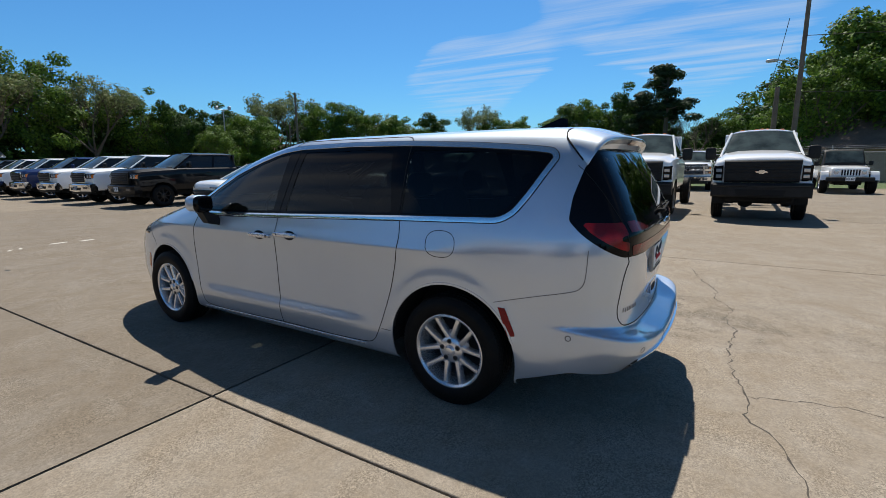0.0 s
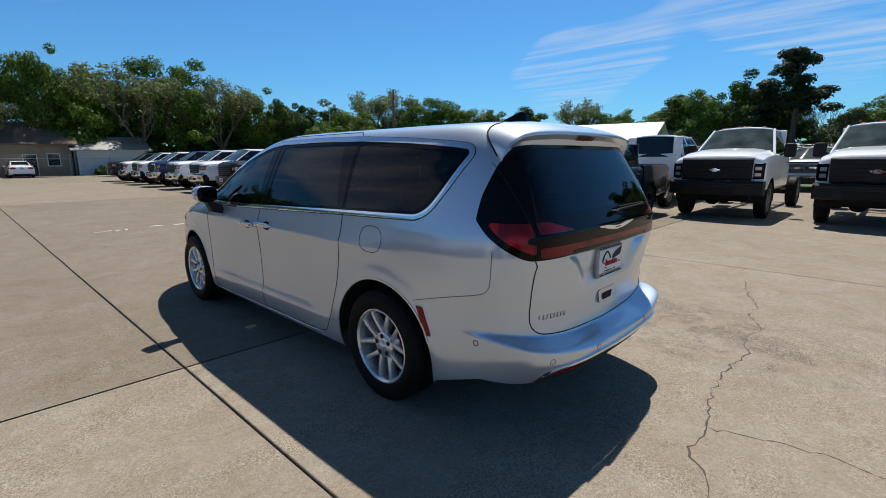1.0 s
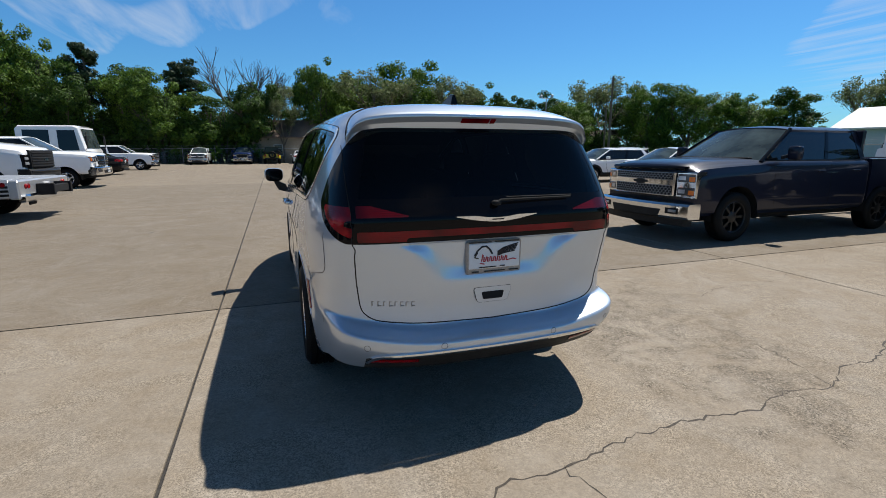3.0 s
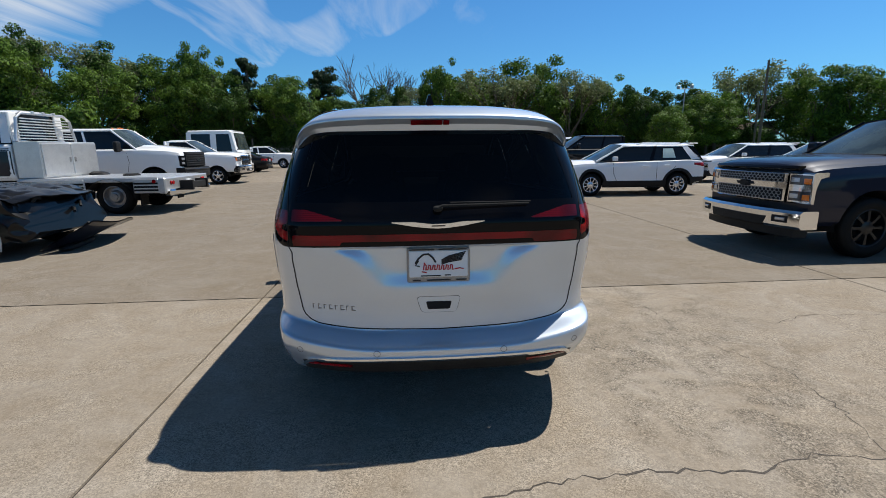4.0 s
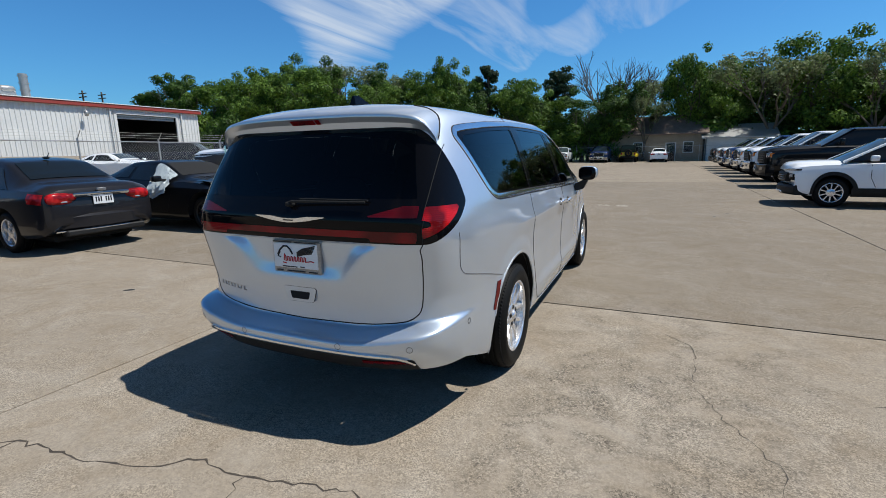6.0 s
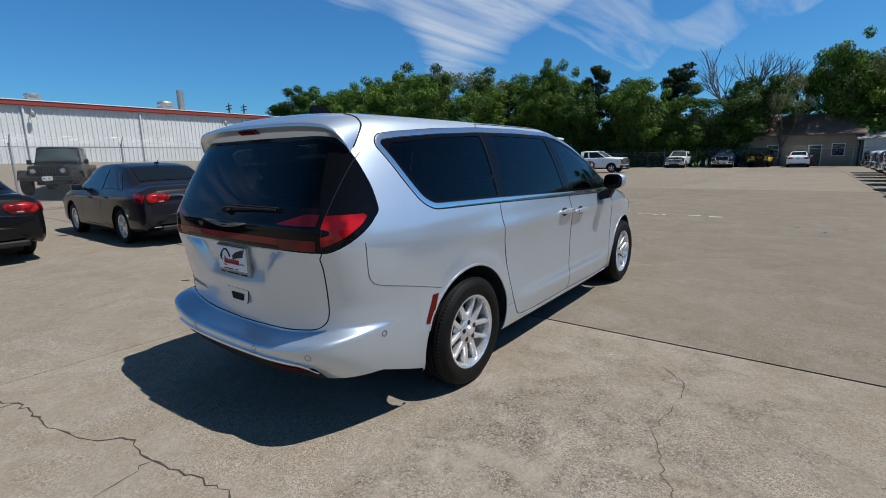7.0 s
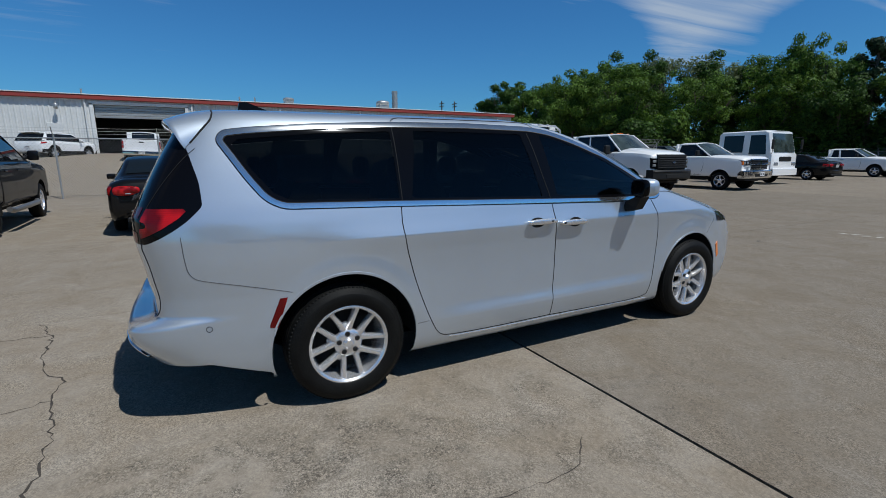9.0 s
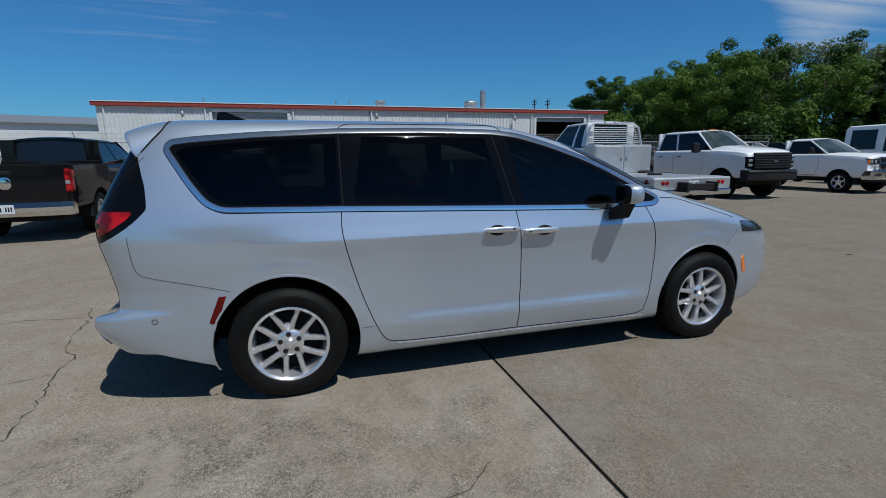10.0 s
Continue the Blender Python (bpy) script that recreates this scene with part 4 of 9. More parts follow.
FRONTPANE = [(1.465, 1.558), (1.57, 1.54), (1.78, 1.48), (2.07, 1.375), (2.30, 1.262), (2.47, 1.163), (2.46, 1.122), (1.53, 1.143)]


def build_van_shell():
    zs = np.concatenate([np.arange(0.20, 0.37, 0.0165), np.arange(0.374, 0.435, 0.006), np.arange(0.442, 0.64, 0.008), np.arange(0.652, 0.935, 0.0155), np.arange(0.940, 0.99, 0.006), np.arange(1.0, 1.60, 0.0155), np.arange(1.605, 1.676, 0.007)])
    n = 260
    rows = []
    for z in zs:
        x, y = van_ring(z, n)
        rows.append(np.stack([x, y, np.full(n + 1, z)], 1))
    x, y, z = rows[-1].T
    for k in (0.9, 0.78, 0.62, 0.45, 0.28, 0.12, 0.0):
        lift = 0.03 * (1 - k * k) * np.clip((y + 0.62) / 0.5, 0, 1) ** 0.7 * np.clip((1.3 - y) / 0.6, 0, 1) ** 0.7
        rows.append(np.stack([x * k, y, z + lift], 1))
    half = np.stack(rows)
    left = half[:, ::-1][:, 1:-1] * np.array([-1, 1, 1])
    grid = np.concatenate([half, left], 1)
    nz, m = grid.shape[:2]
    P = grid.reshape(-1, 3).copy()
    F = np.array([(j * m + i, j * m + (i + 1) % m, (j + 1) * m + (i + 1) % m, (j + 1) * m + i) for j in range(nz - 1) for i in range(m)])
    fn = np.cross(P[F[:, 2]] - P[F[:, 0]], P[F[:, 3]] - P[F[:, 1]])
    VN = np.zeros_like(P)
    for k in range(4):
        np.add.at(VN, F[:, k], fn)
    VN /= np.maximum(np.linalg.norm(VN, axis=1, keepdims=True), 1e-9)

    def side_region(poly, xmin=0.5):
        return lambda p: np.maximum(polygon_distance(poly, p[:, 1], p[:, 2]), xmin - np.abs(p[:, 0]))

    def circle(yc, zc, r):
        return lambda p: np.maximum(np.hypot(p[:, 1] - yc, p[:, 2] - zc) - r, 0.55 - np.abs(p[:, 0]))

    def skirt(p):
        low = np.where(p[:, 1] < -0.42, np.minimum(0.245 + (-0.42 - p[:, 1]) * 0.33, 0.345), -1)
        return np.maximum(p[:, 2] - low, p[:, 1] + 0.30)

    def black(p):
        return np.maximum.reduce([p[:, 1] - LAMP_FRONT(p[:, 2]), 0.992 - p[:, 2], p[:, 2] - 1.60])

    def tailpane(p):
        lim = 0.70 - 0.26 * (p[:, 2] - 1.19)
        return np.maximum.reduce([np.abs(p[:, 0]) - lim, 1.205 - p[:, 2], p[:, 2] - 1.53, p[:, 1] + 0.5])

    def outer_lamp(p):
        ax = np.abs(p[:, 0])
        slope = (LAMP_FRONT(p[:, 2] + 0.005) - LAMP_FRONT(p[:, 2] - 0.005)) / 0.01
        base = np.maximum.reduce([0.732 - ax, 1.012 - p[:, 2], p[:, 2] - 1.168, (p[:, 1] - LAMP_FRONT(p[:, 2])) / np.sqrt(1 + slope ** 2) + 0.036])
        notch = np.maximum.reduce([p[:, 1] + 0.945, np.abs(p[:, 2] - 1.088) - 0.024 * np.clip((-0.935 - p[:, 1]) / 0.06, 0.0, 1.0) ** 0.5])
        return np.maximum(base, -notch)

    def blade(p):
        ax = np.abs(p[:, 0])
        return np.maximum.reduce([ax - 0.71, 1.118 - p[:, 2], p[:, 2] - (1.118 + 0.055 * np.clip((ax - 0.44) / 0.2, 0, 1)), p[:, 1] + 0.75, 0.45 - ax])

    def strip(p):
        ax = np.abs(p[:, 0])
        low = np.where(ax > 0.47, 1.000, 1.018)
        return np.maximum.reduce([ax - 0.71, low - p[:, 2], p[:, 2] - 1.052, p[:, 1] + 0.75])

    def valance(p):
        return np.maximum(p[:, 2] - (0.428 + 0.0 * np.clip((np.abs(p[:, 0]) - 0.45) / 0.2, 0, 1)), np.maximum(p[:, 1] + 0.86, np.abs(p[:, 0]) - 0.695))

    regions = [("cut", circle(0.0, 0.345, 0.425)), ("cut", circle(3.089, 0.345, 0.415)), ("cut", skirt), ("tail_lamp", outer_lamp), ("tail_lamp_blade", blade), ("light_bar", strip), ("rear_window", tailpane), ("rear_black_panel", black),
               ("quarter_window", side_region(QUARTER)), ("sliding_door_window", side_region(SLIDING)), ("front_door_window", side_region(FRONTPANE)), ("window_surround", side_region(rounded(DLO, 0.05, 3))), ("bumper_valance", valance)]
    polys = {name: [] for name, _ in regions} | {"body": [], "windscreen": []}
    rest = [tuple(int(i) for i in f) for f in F]
    for name, sd in regions:
        d = sd(P)
        mixed, keep, crossing = [], [], {}
        for f in rest:
            k = sum(d[i] < 0 for i in f)
            if k == 0:
                keep.append(f)
            elif k == len(f):
                polys[name].append(f)
            else:
                mixed.append(f)
                for a, b in zip(f, f[1:] + f[:1]):
                    if (d[a] < 0) != (d[b] < 0):
                        crossing[(min(a, b), max(a, b))] = 0
        if crossing:
            e = np.array(list(crossing))
            inside = np.where(d[e[:, 0]] < 0, e[:, 0], e[:, 1])
            outside = np.where(d[e[:, 0]] < 0, e[:, 1], e[:, 0])
            lo, hi = np.zeros(len(e)), np.ones(len(e))
            for _ in range(14):
                mid = (lo + hi) / 2
                inn = sd(P[inside] + (P[outside] - P[inside]) * mid[:, None]) < 0
                lo, hi = np.where(inn, mid, lo), np.where(inn, hi, mid)
            t = np.clip((lo + hi) / 2, 0.03, 0.97)[:, None]
            base = len(P)
            P = np.concatenate([P, P[inside] + (P[outside] - P[inside]) * t])
            vn = VN[inside] + (VN[outside] - VN[inside]) * t
            VN = np.concatenate([VN, vn / np.maximum(np.linalg.norm(vn, axis=1, keepdims=True), 1e-9)])
            for k, key in enumerate(crossing):
                crossing[key] = base + k
        for f in mixed:
            ins, outs, cuts = [], [], 0
            for a, b in zip(f, f[1:] + f[:1]):
                (ins if d[a] < 0 else outs).append(a)
                if (d[a] < 0) != (d[b] < 0):
                    c = crossing[(min(a, b), max(a, b))]
                    ins.append(c)
                    outs.append(c)
                    cuts += 1
            if cuts == 2:
                polys[name].append(tuple(ins))
                keep.append(tuple(outs))
            elif sum(d[i] < 0 for i in f) * 2 > len(f):
                polys[name].append(f)
            else:
                keep.append(f)
        rest = keep
    for f in rest:
        c = P[list(f)].mean(0)
        v = VN[list(f)].mean(0)
        screen = 1.165 < c[2] < 1.53 and c[1] > 1.7 and abs(v[1]) > 0.25
        polys["windscreen" if screen else "body"].append(f)

    def take(faces, inset=0.0):
        ids, inv = np.unique(np.concatenate([np.array(f) for f in faces]), return_inverse=True)
        g = Geo()
        g.v = [tuple(p) for p in P[ids] - VN[ids] * inset]
        at = 0
        for f in faces:
            g.f.append(tuple(int(i) for i in inv[at:at + len(f)]))
            at += len(f)
        return g, VN[ids]

    def skin(name, faces, inset, mat, label):
        g, normals = take(faces, inset)
        me = bpy.data.meshes.new(name)
        me.from_pydata(g.v, [], g.f)
        me.polygons.foreach_set("use_smooth", [True] * len(me.polygons))
        me.materials.append(mat)
        me.normals_split_custom_set_from_vertices(normals)
        part(name, me, None, van, label)

    looks = {"body": SILVER, "tail_lamp": REDBRIGHT, "tail_lamp_blade": REDDEEP, "light_bar": REDDARK, "rear_window": GLASS_DARK, "rear_black_panel": GLOSSBLACK, "window_surround": GLOSSBLACK, "bumper_valance": PLASTIC, "windscreen": GLASS_SCREEN,
             "quarter_window": GLASS_DARK, "sliding_door_window": GLASS_DARK, "front_door_window": GLASS_FRONT}
    words = {"body": "silver metallic painted body", "tail_lamp": "red wrap-round tail lamp", "tail_lamp_blade": "dark red upper tail lamp", "light_bar": "red full-width light bar", "rear_window": "black tinted rear window", "rear_black_panel": "gloss black tailgate panel",
             "window_surround": "gloss black window frame", "bumper_valance": "black lower bumper", "windscreen": "green windscreen darkened to dim the sun passing through", "quarter_window": "black tinted side window", "sliding_door_window": "black tinted side window", "front_door_window": "lightly tinted front door window"}
    insets = {"tail_lamp": -0.002, "tail_lamp_blade": -0.002, "light_bar": -0.002, "rear_window": 0.0015, "windscreen": 0.0, "quarter_window": 0.003, "sliding_door_window": 0.003, "front_door_window": 0.003}
    single = ("body", "light_bar", "rear_window", "rear_black_panel", "bumper_valance", "windscreen")
    for name, mat in looks.items():
        for s in ((0,) if name in single else (-1, 1)):
            faces = [f for f in polys[name] if s == 0 or P[f[0]][0] * s > 0]
            if faces:
                skin(name, faces, insets.get(name, 0.0), mat, words[name])
    lining = [f for f in polys["body"] if P[f[0]][2] > 0.42 and P[f[0]][1] < 2.75]
    part("cabin_lining", take(lining, 0.035)[0], INTERIOR, van, "dark cabin lining")
    floor = Geo()
    floor.grid(lambda u, v: ((u - 0.5) * (1.24 + 0.16 * float(ease((0.25 - v) / 0.1)) + 0.28 * float(ease((v - 0.33) / 0.03) * ease((0.76 - v) / 0.03))), -0.94 + 4.62 * v, 0.23 + 0.17 * float(ease((0.17 - v) / 0.08))), 8, 48)
    part("underbody", floor, UNDER, van)


build_van_shell()


def offset_pt(y, z, off, s):
    """A place off metres outside the van's flank."""
    x = van_side(y, z)
    xa, xb = van_side(y + 0.02, z), van_side(y, min(z + 0.02, 1.67))
    nrm = Vector((1, -(xa - x) / 0.02, -(xb - x) / 0.02)).normalized()
    p = Vector((x, y, z)) + nrm * off
    return Vector((s * p.x, p.y, p.z))


def softened(line):
    """An open line with its corners cut three times."""
    for _ in range(3 if len(line) > 2 else 0):
        cut = [line[0]]
        for (a, b), (c, d) in zip(line, line[1:]):
            cut += [(0.8 * a + 0.2 * c, 0.8 * b + 0.2 * d), (0.2 * a + 0.8 * c, 0.2 * b + 0.8 * d)]
        line = cut + [line[-1]]
    return line


def flank_ribbon(g, line, width, rise, s, closed=False, step=0.04):
    """A flat bead of the given width along a line on the flank."""
    pts = []
    line = line if closed else softened(line)
    loop = list(line) + ([line[0]] if closed else [])
    for (a, b), (c, d) in zip(loop, loop[1:]):
        k = max(1, int(math.hypot(c - a, d - b) / step))
        pts += [(a + (c - a) * i / k, b + (d - b) * i / k) for i in range(k)]
    if not closed:
        pts.append(loop[-1])
    n = len(pts)
    vs = []
    for i, (y, z) in enumerate(pts):
        a = pts[(i - 1) % n] if closed or i else pts[0]
        b = pts[(i + 1) % n] if closed or i < n - 1 else pts[-1]
        ty, tz = b[0] - a[0], b[1] - a[1]
        ln = math.hypot(ty, tz) or 1
        ny, nz = -tz / ln, ty / ln
        for q, h in ((-0.5, -0.004), (-0.42, rise * 0.75), (0, rise), (0.42, rise * 0.75), (0.5, -0.004)):
            vs.append(offset_pt(y + ny * q * width, z + nz * q * width, h, s))
    fs = [(i * 5 + j, i * 5 + j + 1, ((i + 1) % n) * 5 + j + 1, ((i + 1) % n) * 5 + j) for i in range(n if closed else n - 1) for j in range(4)]
    g.add(vs, fs)


def tail_ribbon(g, line, width, rise, step=0.03):
    """The same on the tail, along (metres round from the middle, height)."""
    pts = []
    line = softened(line)
    for (a, b), (c, d) in zip(line, line[1:]):
        k = max(1, int(math.hypot(c - a, d - b) / step))
        pts += [(a + (c - a) * i / k, b + (d - b) * i / k) for i in range(k)]
    pts.append(line[-1])
    n = len(pts)
    vs = []
    for i, (u, z) in enumerate(pts):
        a, b = pts[max(i - 1, 0)], pts[min(i + 1, n - 1)]
        tu, tz = b[0] - a[0], b[1] - a[1]
        ln = math.hypot(tu, tz) or 1
        nu, nz = -tz / ln, tu / ln
        for q, h in ((-0.5, -0.004), (-0.4, rise * 0.75), (0, rise), (0.4, rise * 0.75), (0.5, -0.004)):
            uu, zz = u + nu * q * width, z + nz * q * width
            x, y = tail_xy(uu, zz)
            xa, ya = tail_xy(uu + 0.015, zz)
            d = Vector((ya - y, -(xa - x))).normalized()
            vs.append((x + d.x * h, y + d.y * h, zz))
    g.add(vs, [(i * 5 + j, i * 5 + j + 1, (i + 1) * 5 + j + 1, (i + 1) * 5 + j) for i in range(n - 1) for j in range(4)])


def van_details():
    def flank(name, lines, width, rise, mat, label="", closed=False):
        for s in (-1, 1):
            g = Geo()
            for line in lines:
                flank_ribbon(g, line, width, rise, s, closed)
            part(name, g, mat, van, label, 50)

    outline = rounded(DLO, 0.05, 3)
    flank("window_trim_gap", [outline], 0.043, 0.003, UNDER, "", True)
    flank("window_trim", [outline], 0.034, 0.006, SATIN, "bright chrome window surround", True)
    slide_rear = [(0.345, 1.135), (0.34, 1.02), (0.365, 0.89), (0.435, 0.64), (0.505, 0.45), (0.56, 0.335), (0.60, 0.295), (0.66, 0.282), (1.0, 0.275), (1.49, 0.28)]
    flank("sliding_door_gap", [slide_rear, [(0.355, 1.16), (0.36, 1.585)]], 0.006, 0.002, UNDER)
    flank("front_door_gap", [[(1.36, 1.57), (1.42, 1.29), (1.465, 1.13), (1.49, 0.99), (1.51, 0.84), (1.515, 0.61), (1.505, 0.45), (1.495, 0.28)],
                             [(2.50, 1.08), (2.55, 0.98), (2.595, 0.85), (2.605, 0.73), (2.59, 0.52), (2.555, 0.35), (2.525, 0.262), (1.49, 0.28)]], 0.006, 0.002, UNDER)
    flank("bumper_gap", [[(-0.80, 1.03), (-0.795, 0.93), (-0.785, 0.85), (-0.755, 0.812), (-0.70, 0.797), (-0.52, 0.757), (-0.30, 0.70)]], 0.0042, 0.002, SEAM)
    flank("sill_joint", [[(0.425, 0.40), (0.51, 0.405)]], 0.0042, 0.002, SEAM)
    flank("sill_line", [[(0.66, 0.268), (1.0, 0.26), (1.5, 0.262), (2.1, 0.258), (2.55, 0.248)]], 0.008, 0.005, ALLOY, "pale sill edge")
    flank("roof_gap", [[(0.36, 1.60), (0.365, 1.625), (0.40, 1.645), (0.45, 1.652), (1.34, 1.650), (1.40, 1.64), (1.43, 1.62), (1.44, 1.598)]], 0.005, 0.002, UNDER)
    flank("bonnet_gap", [[(2.66, 1.13), (2.85, 1.12), (3.15, 1.03), (3.42, 0.945)]], 0.005, 0.002, UNDER)
    flank("hood_gap", [[(3.30, 0.735), (3.36, 0.78), (3.45, 0.86)]], 0.0042, 0.002, SEAM)
    for s in (-1, 1):
        # arch lips
        for yc, r, nm in ((0.0, 0.425, "rear"), (3.089, 0.415, "front")):
            g = Geo()
            a0, a1 = (math.pi - 0.30, -0.30)
            pts = [(yc + (r + 0.004) * math.cos(a0 + (a1 - a0) * k / 40), 0.345 + (r + 0.004) * math.sin(a0 + (a1 - a0) * k / 40)) for k in range(41)]
            pts = [p for p in pts if p[1] > (0.315 if p[0] < -0.2 else 0.25)]
            flank_ribbon(g, pts, 0.016, 0.004, s)
            part("arch_lip", g, SILVER, van, sharp=50)
            well = Geo()
            shape = [(0.25, 0.62), (r + 0.012, 0.62), (r + 0.012, 0.925), (r - 0.004, 0.93)]
            arc_of = [-0.06 + (math.pi + 0.12) * k / 32 for k in range(33)]
            well.add([(s * (x if x < 0.9 else van_side(yc + q * math.cos(a), max(0.345 + q * math.sin(a), 0.24)) - 0.004), yc + q * math.cos(a), 0.345 + q * math.sin(a)) for a in arc_of for q, x in shape], [(i * 4 + j, i * 4 + j + 1, i * 4 + j + 5, i * 4 + j + 4) for i in range(32) for j in range(3)])
            part("wheel_well", well, UNDER, van)
            wheel(van, s * 0.942, yc, 0.35, 0.235, 0.234, "pairs", 5 if nm == "rear" else -20)
        # handles over flat black ovals that paint the shade of their pockets
        for y0, y1 in ((1.235, 1.485), (1.515, 1.765)):
            ym = (y0 + y1) / 2
            zc = 0.972 - 0.06 * (ym - 1.36)
            pk = Geo()
            cup = [(ym + (0.03 if y0 > 1.5 else -0.03) + 0.062 * math.cos(k * math.tau / 20), zc + 0.034 * math.sin(k * math.tau / 20)) for k in range(20)]
            n0 = len(cup)
            pk.add([offset_pt(y, z, 0.0022, s) for y, z in cup] + [offset_pt(sum(c[0] for c in cup) / n0, zc, 0.0015, s)], [(i, (i + 1) % n0, n0) for i in range(n0)])
            part("pocket_shade", pk, UNDER, van)
            h = Geo()
            c = offset_pt(ym, zc, 0.026, s)
            blob(h, c, (0.014, (y1 - y0) / 2, 0.019), 3.0, 24, 10)
            for yy in (y0 + 0.035, y1 - 0.035):
                b = offset_pt(yy, zc, 0.006, s)
                blob(h, b, (0.02, 0.028, 0.015), 3, 12, 8)
            hd = part("door_handle", h, ALLOY, van, "silver pull handle with a chrome edge")
            kn = Geo()
            blob(kn, offset_pt(y1 - 0.055 if y0 < 1.5 else y0 + 0.03, zc, 0.0395, s), (0.003, 0.008, 0.007), 2.2, 10, 6)
            part("keyhole", kn, INK, hd)
        # mirror
        mr = Geo()
        blob(mr, (s * 1.07, 2.255, 1.185), (0.095, 0.066, 0.066), 3.2, 22, 12, Matrix.Translation((s * 1.07, 2.255, 1.185)) @ pose(0, 0, 0, 0, 0, -s * 14) @ Matrix.Translation((-s * 1.07, -2.255, -1.185)))
        mirror = part("door_mirror", mr, SILVER, van, "silver capped door mirror")
        mg = Geo()
        blob(mg, (s * 1.065, 2.195, 1.18), (0.089, 0.03, 0.068), 3.4, 22, 10, Matrix.Translation((s * 1.065, 2.195, 1.18)) @ pose(0, 0, 0, 0, 0, -s * 14) @ Matrix.Translation((-s * 1.065, -2.195, -1.18)))
        part("mirror_housing", mg, GLOSSBLACK, mirror, "gloss black mirror housing")
        ma = Geo()
        ma.add([(s * x, y, z) for x, y, z in ((0.93, 2.17, 1.03), (0.93, 2.30, 1.03), (1.08, 2.20, 1.125), (1.08, 2.29, 1.125), (0.93, 2.17, 0.995), (0.93, 2.30, 0.995), (1.03, 2.20, 1.02), (1.03, 2.28, 1.02), (1.06, 2.19, 1.13), (0.95, 2.18, 1.075), (0.95, 2.29, 1.075), (1.06, 2.29, 1.13))],
               [(4, 5, 7, 6), (6, 7, 3, 2), (2, 3, 11, 8), (8, 11, 10, 9), (4, 6, 2, 8, 9), (5, 10, 11, 3, 7), (4, 9, 10, 5)])
        part("mirror_foot", ma, PLASTIC, mirror, "black plastic mirror foot")
        # side markers
        mk = Geo()
        mk.add([offset_pt(y, z, h, s) for h in (0.004, -0.01) for y, z in ((-0.325, 0.675), (-0.365, 0.672), (-0.425, 0.53), (-0.425, 0.515), (-0.385, 0.512))], [(0, 1, 2, 3, 4), (0, 5, 6, 1), (1, 6, 7, 2), (2, 7, 8, 3), (3, 8, 9, 4), (4, 9, 5, 0)])
        part("rear_reflector", mk, REDDARK, van, "red bumper reflector")
        fm = Geo()
        fm.add([offset_pt(y, z, h, s) for h in (0.004, -0.01) for y, z in ((3.515, 0.61), (3.545, 0.635), (3.59, 0.50), (3.55, 0.485))], [(0, 1, 2, 3), (0, 4, 5, 1), (1, 5, 6, 2), (2, 6, 7, 3), (3, 7, 4, 0)])
        part("front_marker", fm, AMBER, van, "orange side marker lamp")
        hl = Geo()
        hl.grid(lambda u, v: offset_pt(3.50 + 0.42 * u, 0.80 + 0.085 * v * (1 - 0.25 * u) + 0.03 * (1 - u), 0.004, s), 10, 4)
        part("headlamp", hl, LAMPDARK, van, "smoked headlamp")
        se = Geo()
        x0, y0 = tail_xy(s * 1.10, 0.545)
        for (yy, zz) in ((-0.715, 0.545),):
            ring = [offset_pt(yy + 0.017 * math.cos(k * math.tau / 16), zz + 0.017 * math.sin(k * math.tau / 16), 0.001 + 0.002 * (k % 2 == 0) * 0, s) for k in range(16)]
            ring2 = [offset_pt(yy + 0.012 * math.cos(k * math.tau / 16), zz + 0.012 * math.sin(k * math.tau / 16), 0.002, s) for k in range(16)]
            se.add(ring + ring2, [(k, (k + 1) % 16, 16 + (k + 1) % 16, 16 + k) for k in range(16)])
        part("parking_sensor", se, SEAM, van)
    # fuel flap on the driver's side
    ff = Geo()
    yc, zc = 0.045, 1.01
    loop = [(yc + 0.098 * math.copysign(abs(math.cos(k * math.tau / 40)) ** 0.8, math.cos(k * math.tau / 40)), zc + 0.078 * math.copysign(abs(math.sin(k * math.tau / 40)) ** 0.8, math.sin(k * math.tau / 40))) for k in range(40)]
    flank_ribbon(ff, loop, 0.005, 0.001, -1, True, 0.1)
    part("fuel_flap", ff, UNDER, van, "round fuel flap gap")

    # tailgate gap, bumper seams
    tg = Geo()
    half = [(0.0, 0.543), (0.40, 0.552), (0.60, 0.582), (0.655, 0.604), (0.690, 0.645), (0.712, 0.80), (0.728, 0.99)]
    for s in (-1, 1):
        tail_ribbon(tg, [(tail_arc(s * u, z) if u else 0.0, z) for u, z in half], 0.007, 0.002)
        tail_ribbon(tg, [(tail_arc(s * 0.729, z), z) for z in (0.985, 1.02, 1.06, 1.10, 1.15, 1.19, 1.24, 1.29, 1.34, 1.39, 1.43, 1.46)], 0.005, 0.002)
    part("tailgate_gap", tg, UNDER, van, sharp=60)
    cs = Geo()
    tail_ribbon(cs, [(-0.70, 0.388), (-0.675, 0.418), (-0.62, 0.439), (-0.32, 0.441), (0, 0.440), (0.32, 0.441), (0.62, 0.439), (0.675, 0.418), (0.70, 0.388)], 0.024, 0.014)
    part("bumper_strip", cs, CHROME, van, "chrome bumper strip")
    for s in (-1, 1):
        rf = Geo()
        tail_ribbon(rf, [(s * 0.44, 0.398), (s * 0.68, 0.405)], 0.026, 0.006)
        part("bumper_reflector", rf, REDDARK, van, "dark red bumper reflector")
    for u, z in ((-0.70, 0.492), (-0.315, 0.474), (0.315, 0.474), (0.70, 0.492)):
        g = Geo()
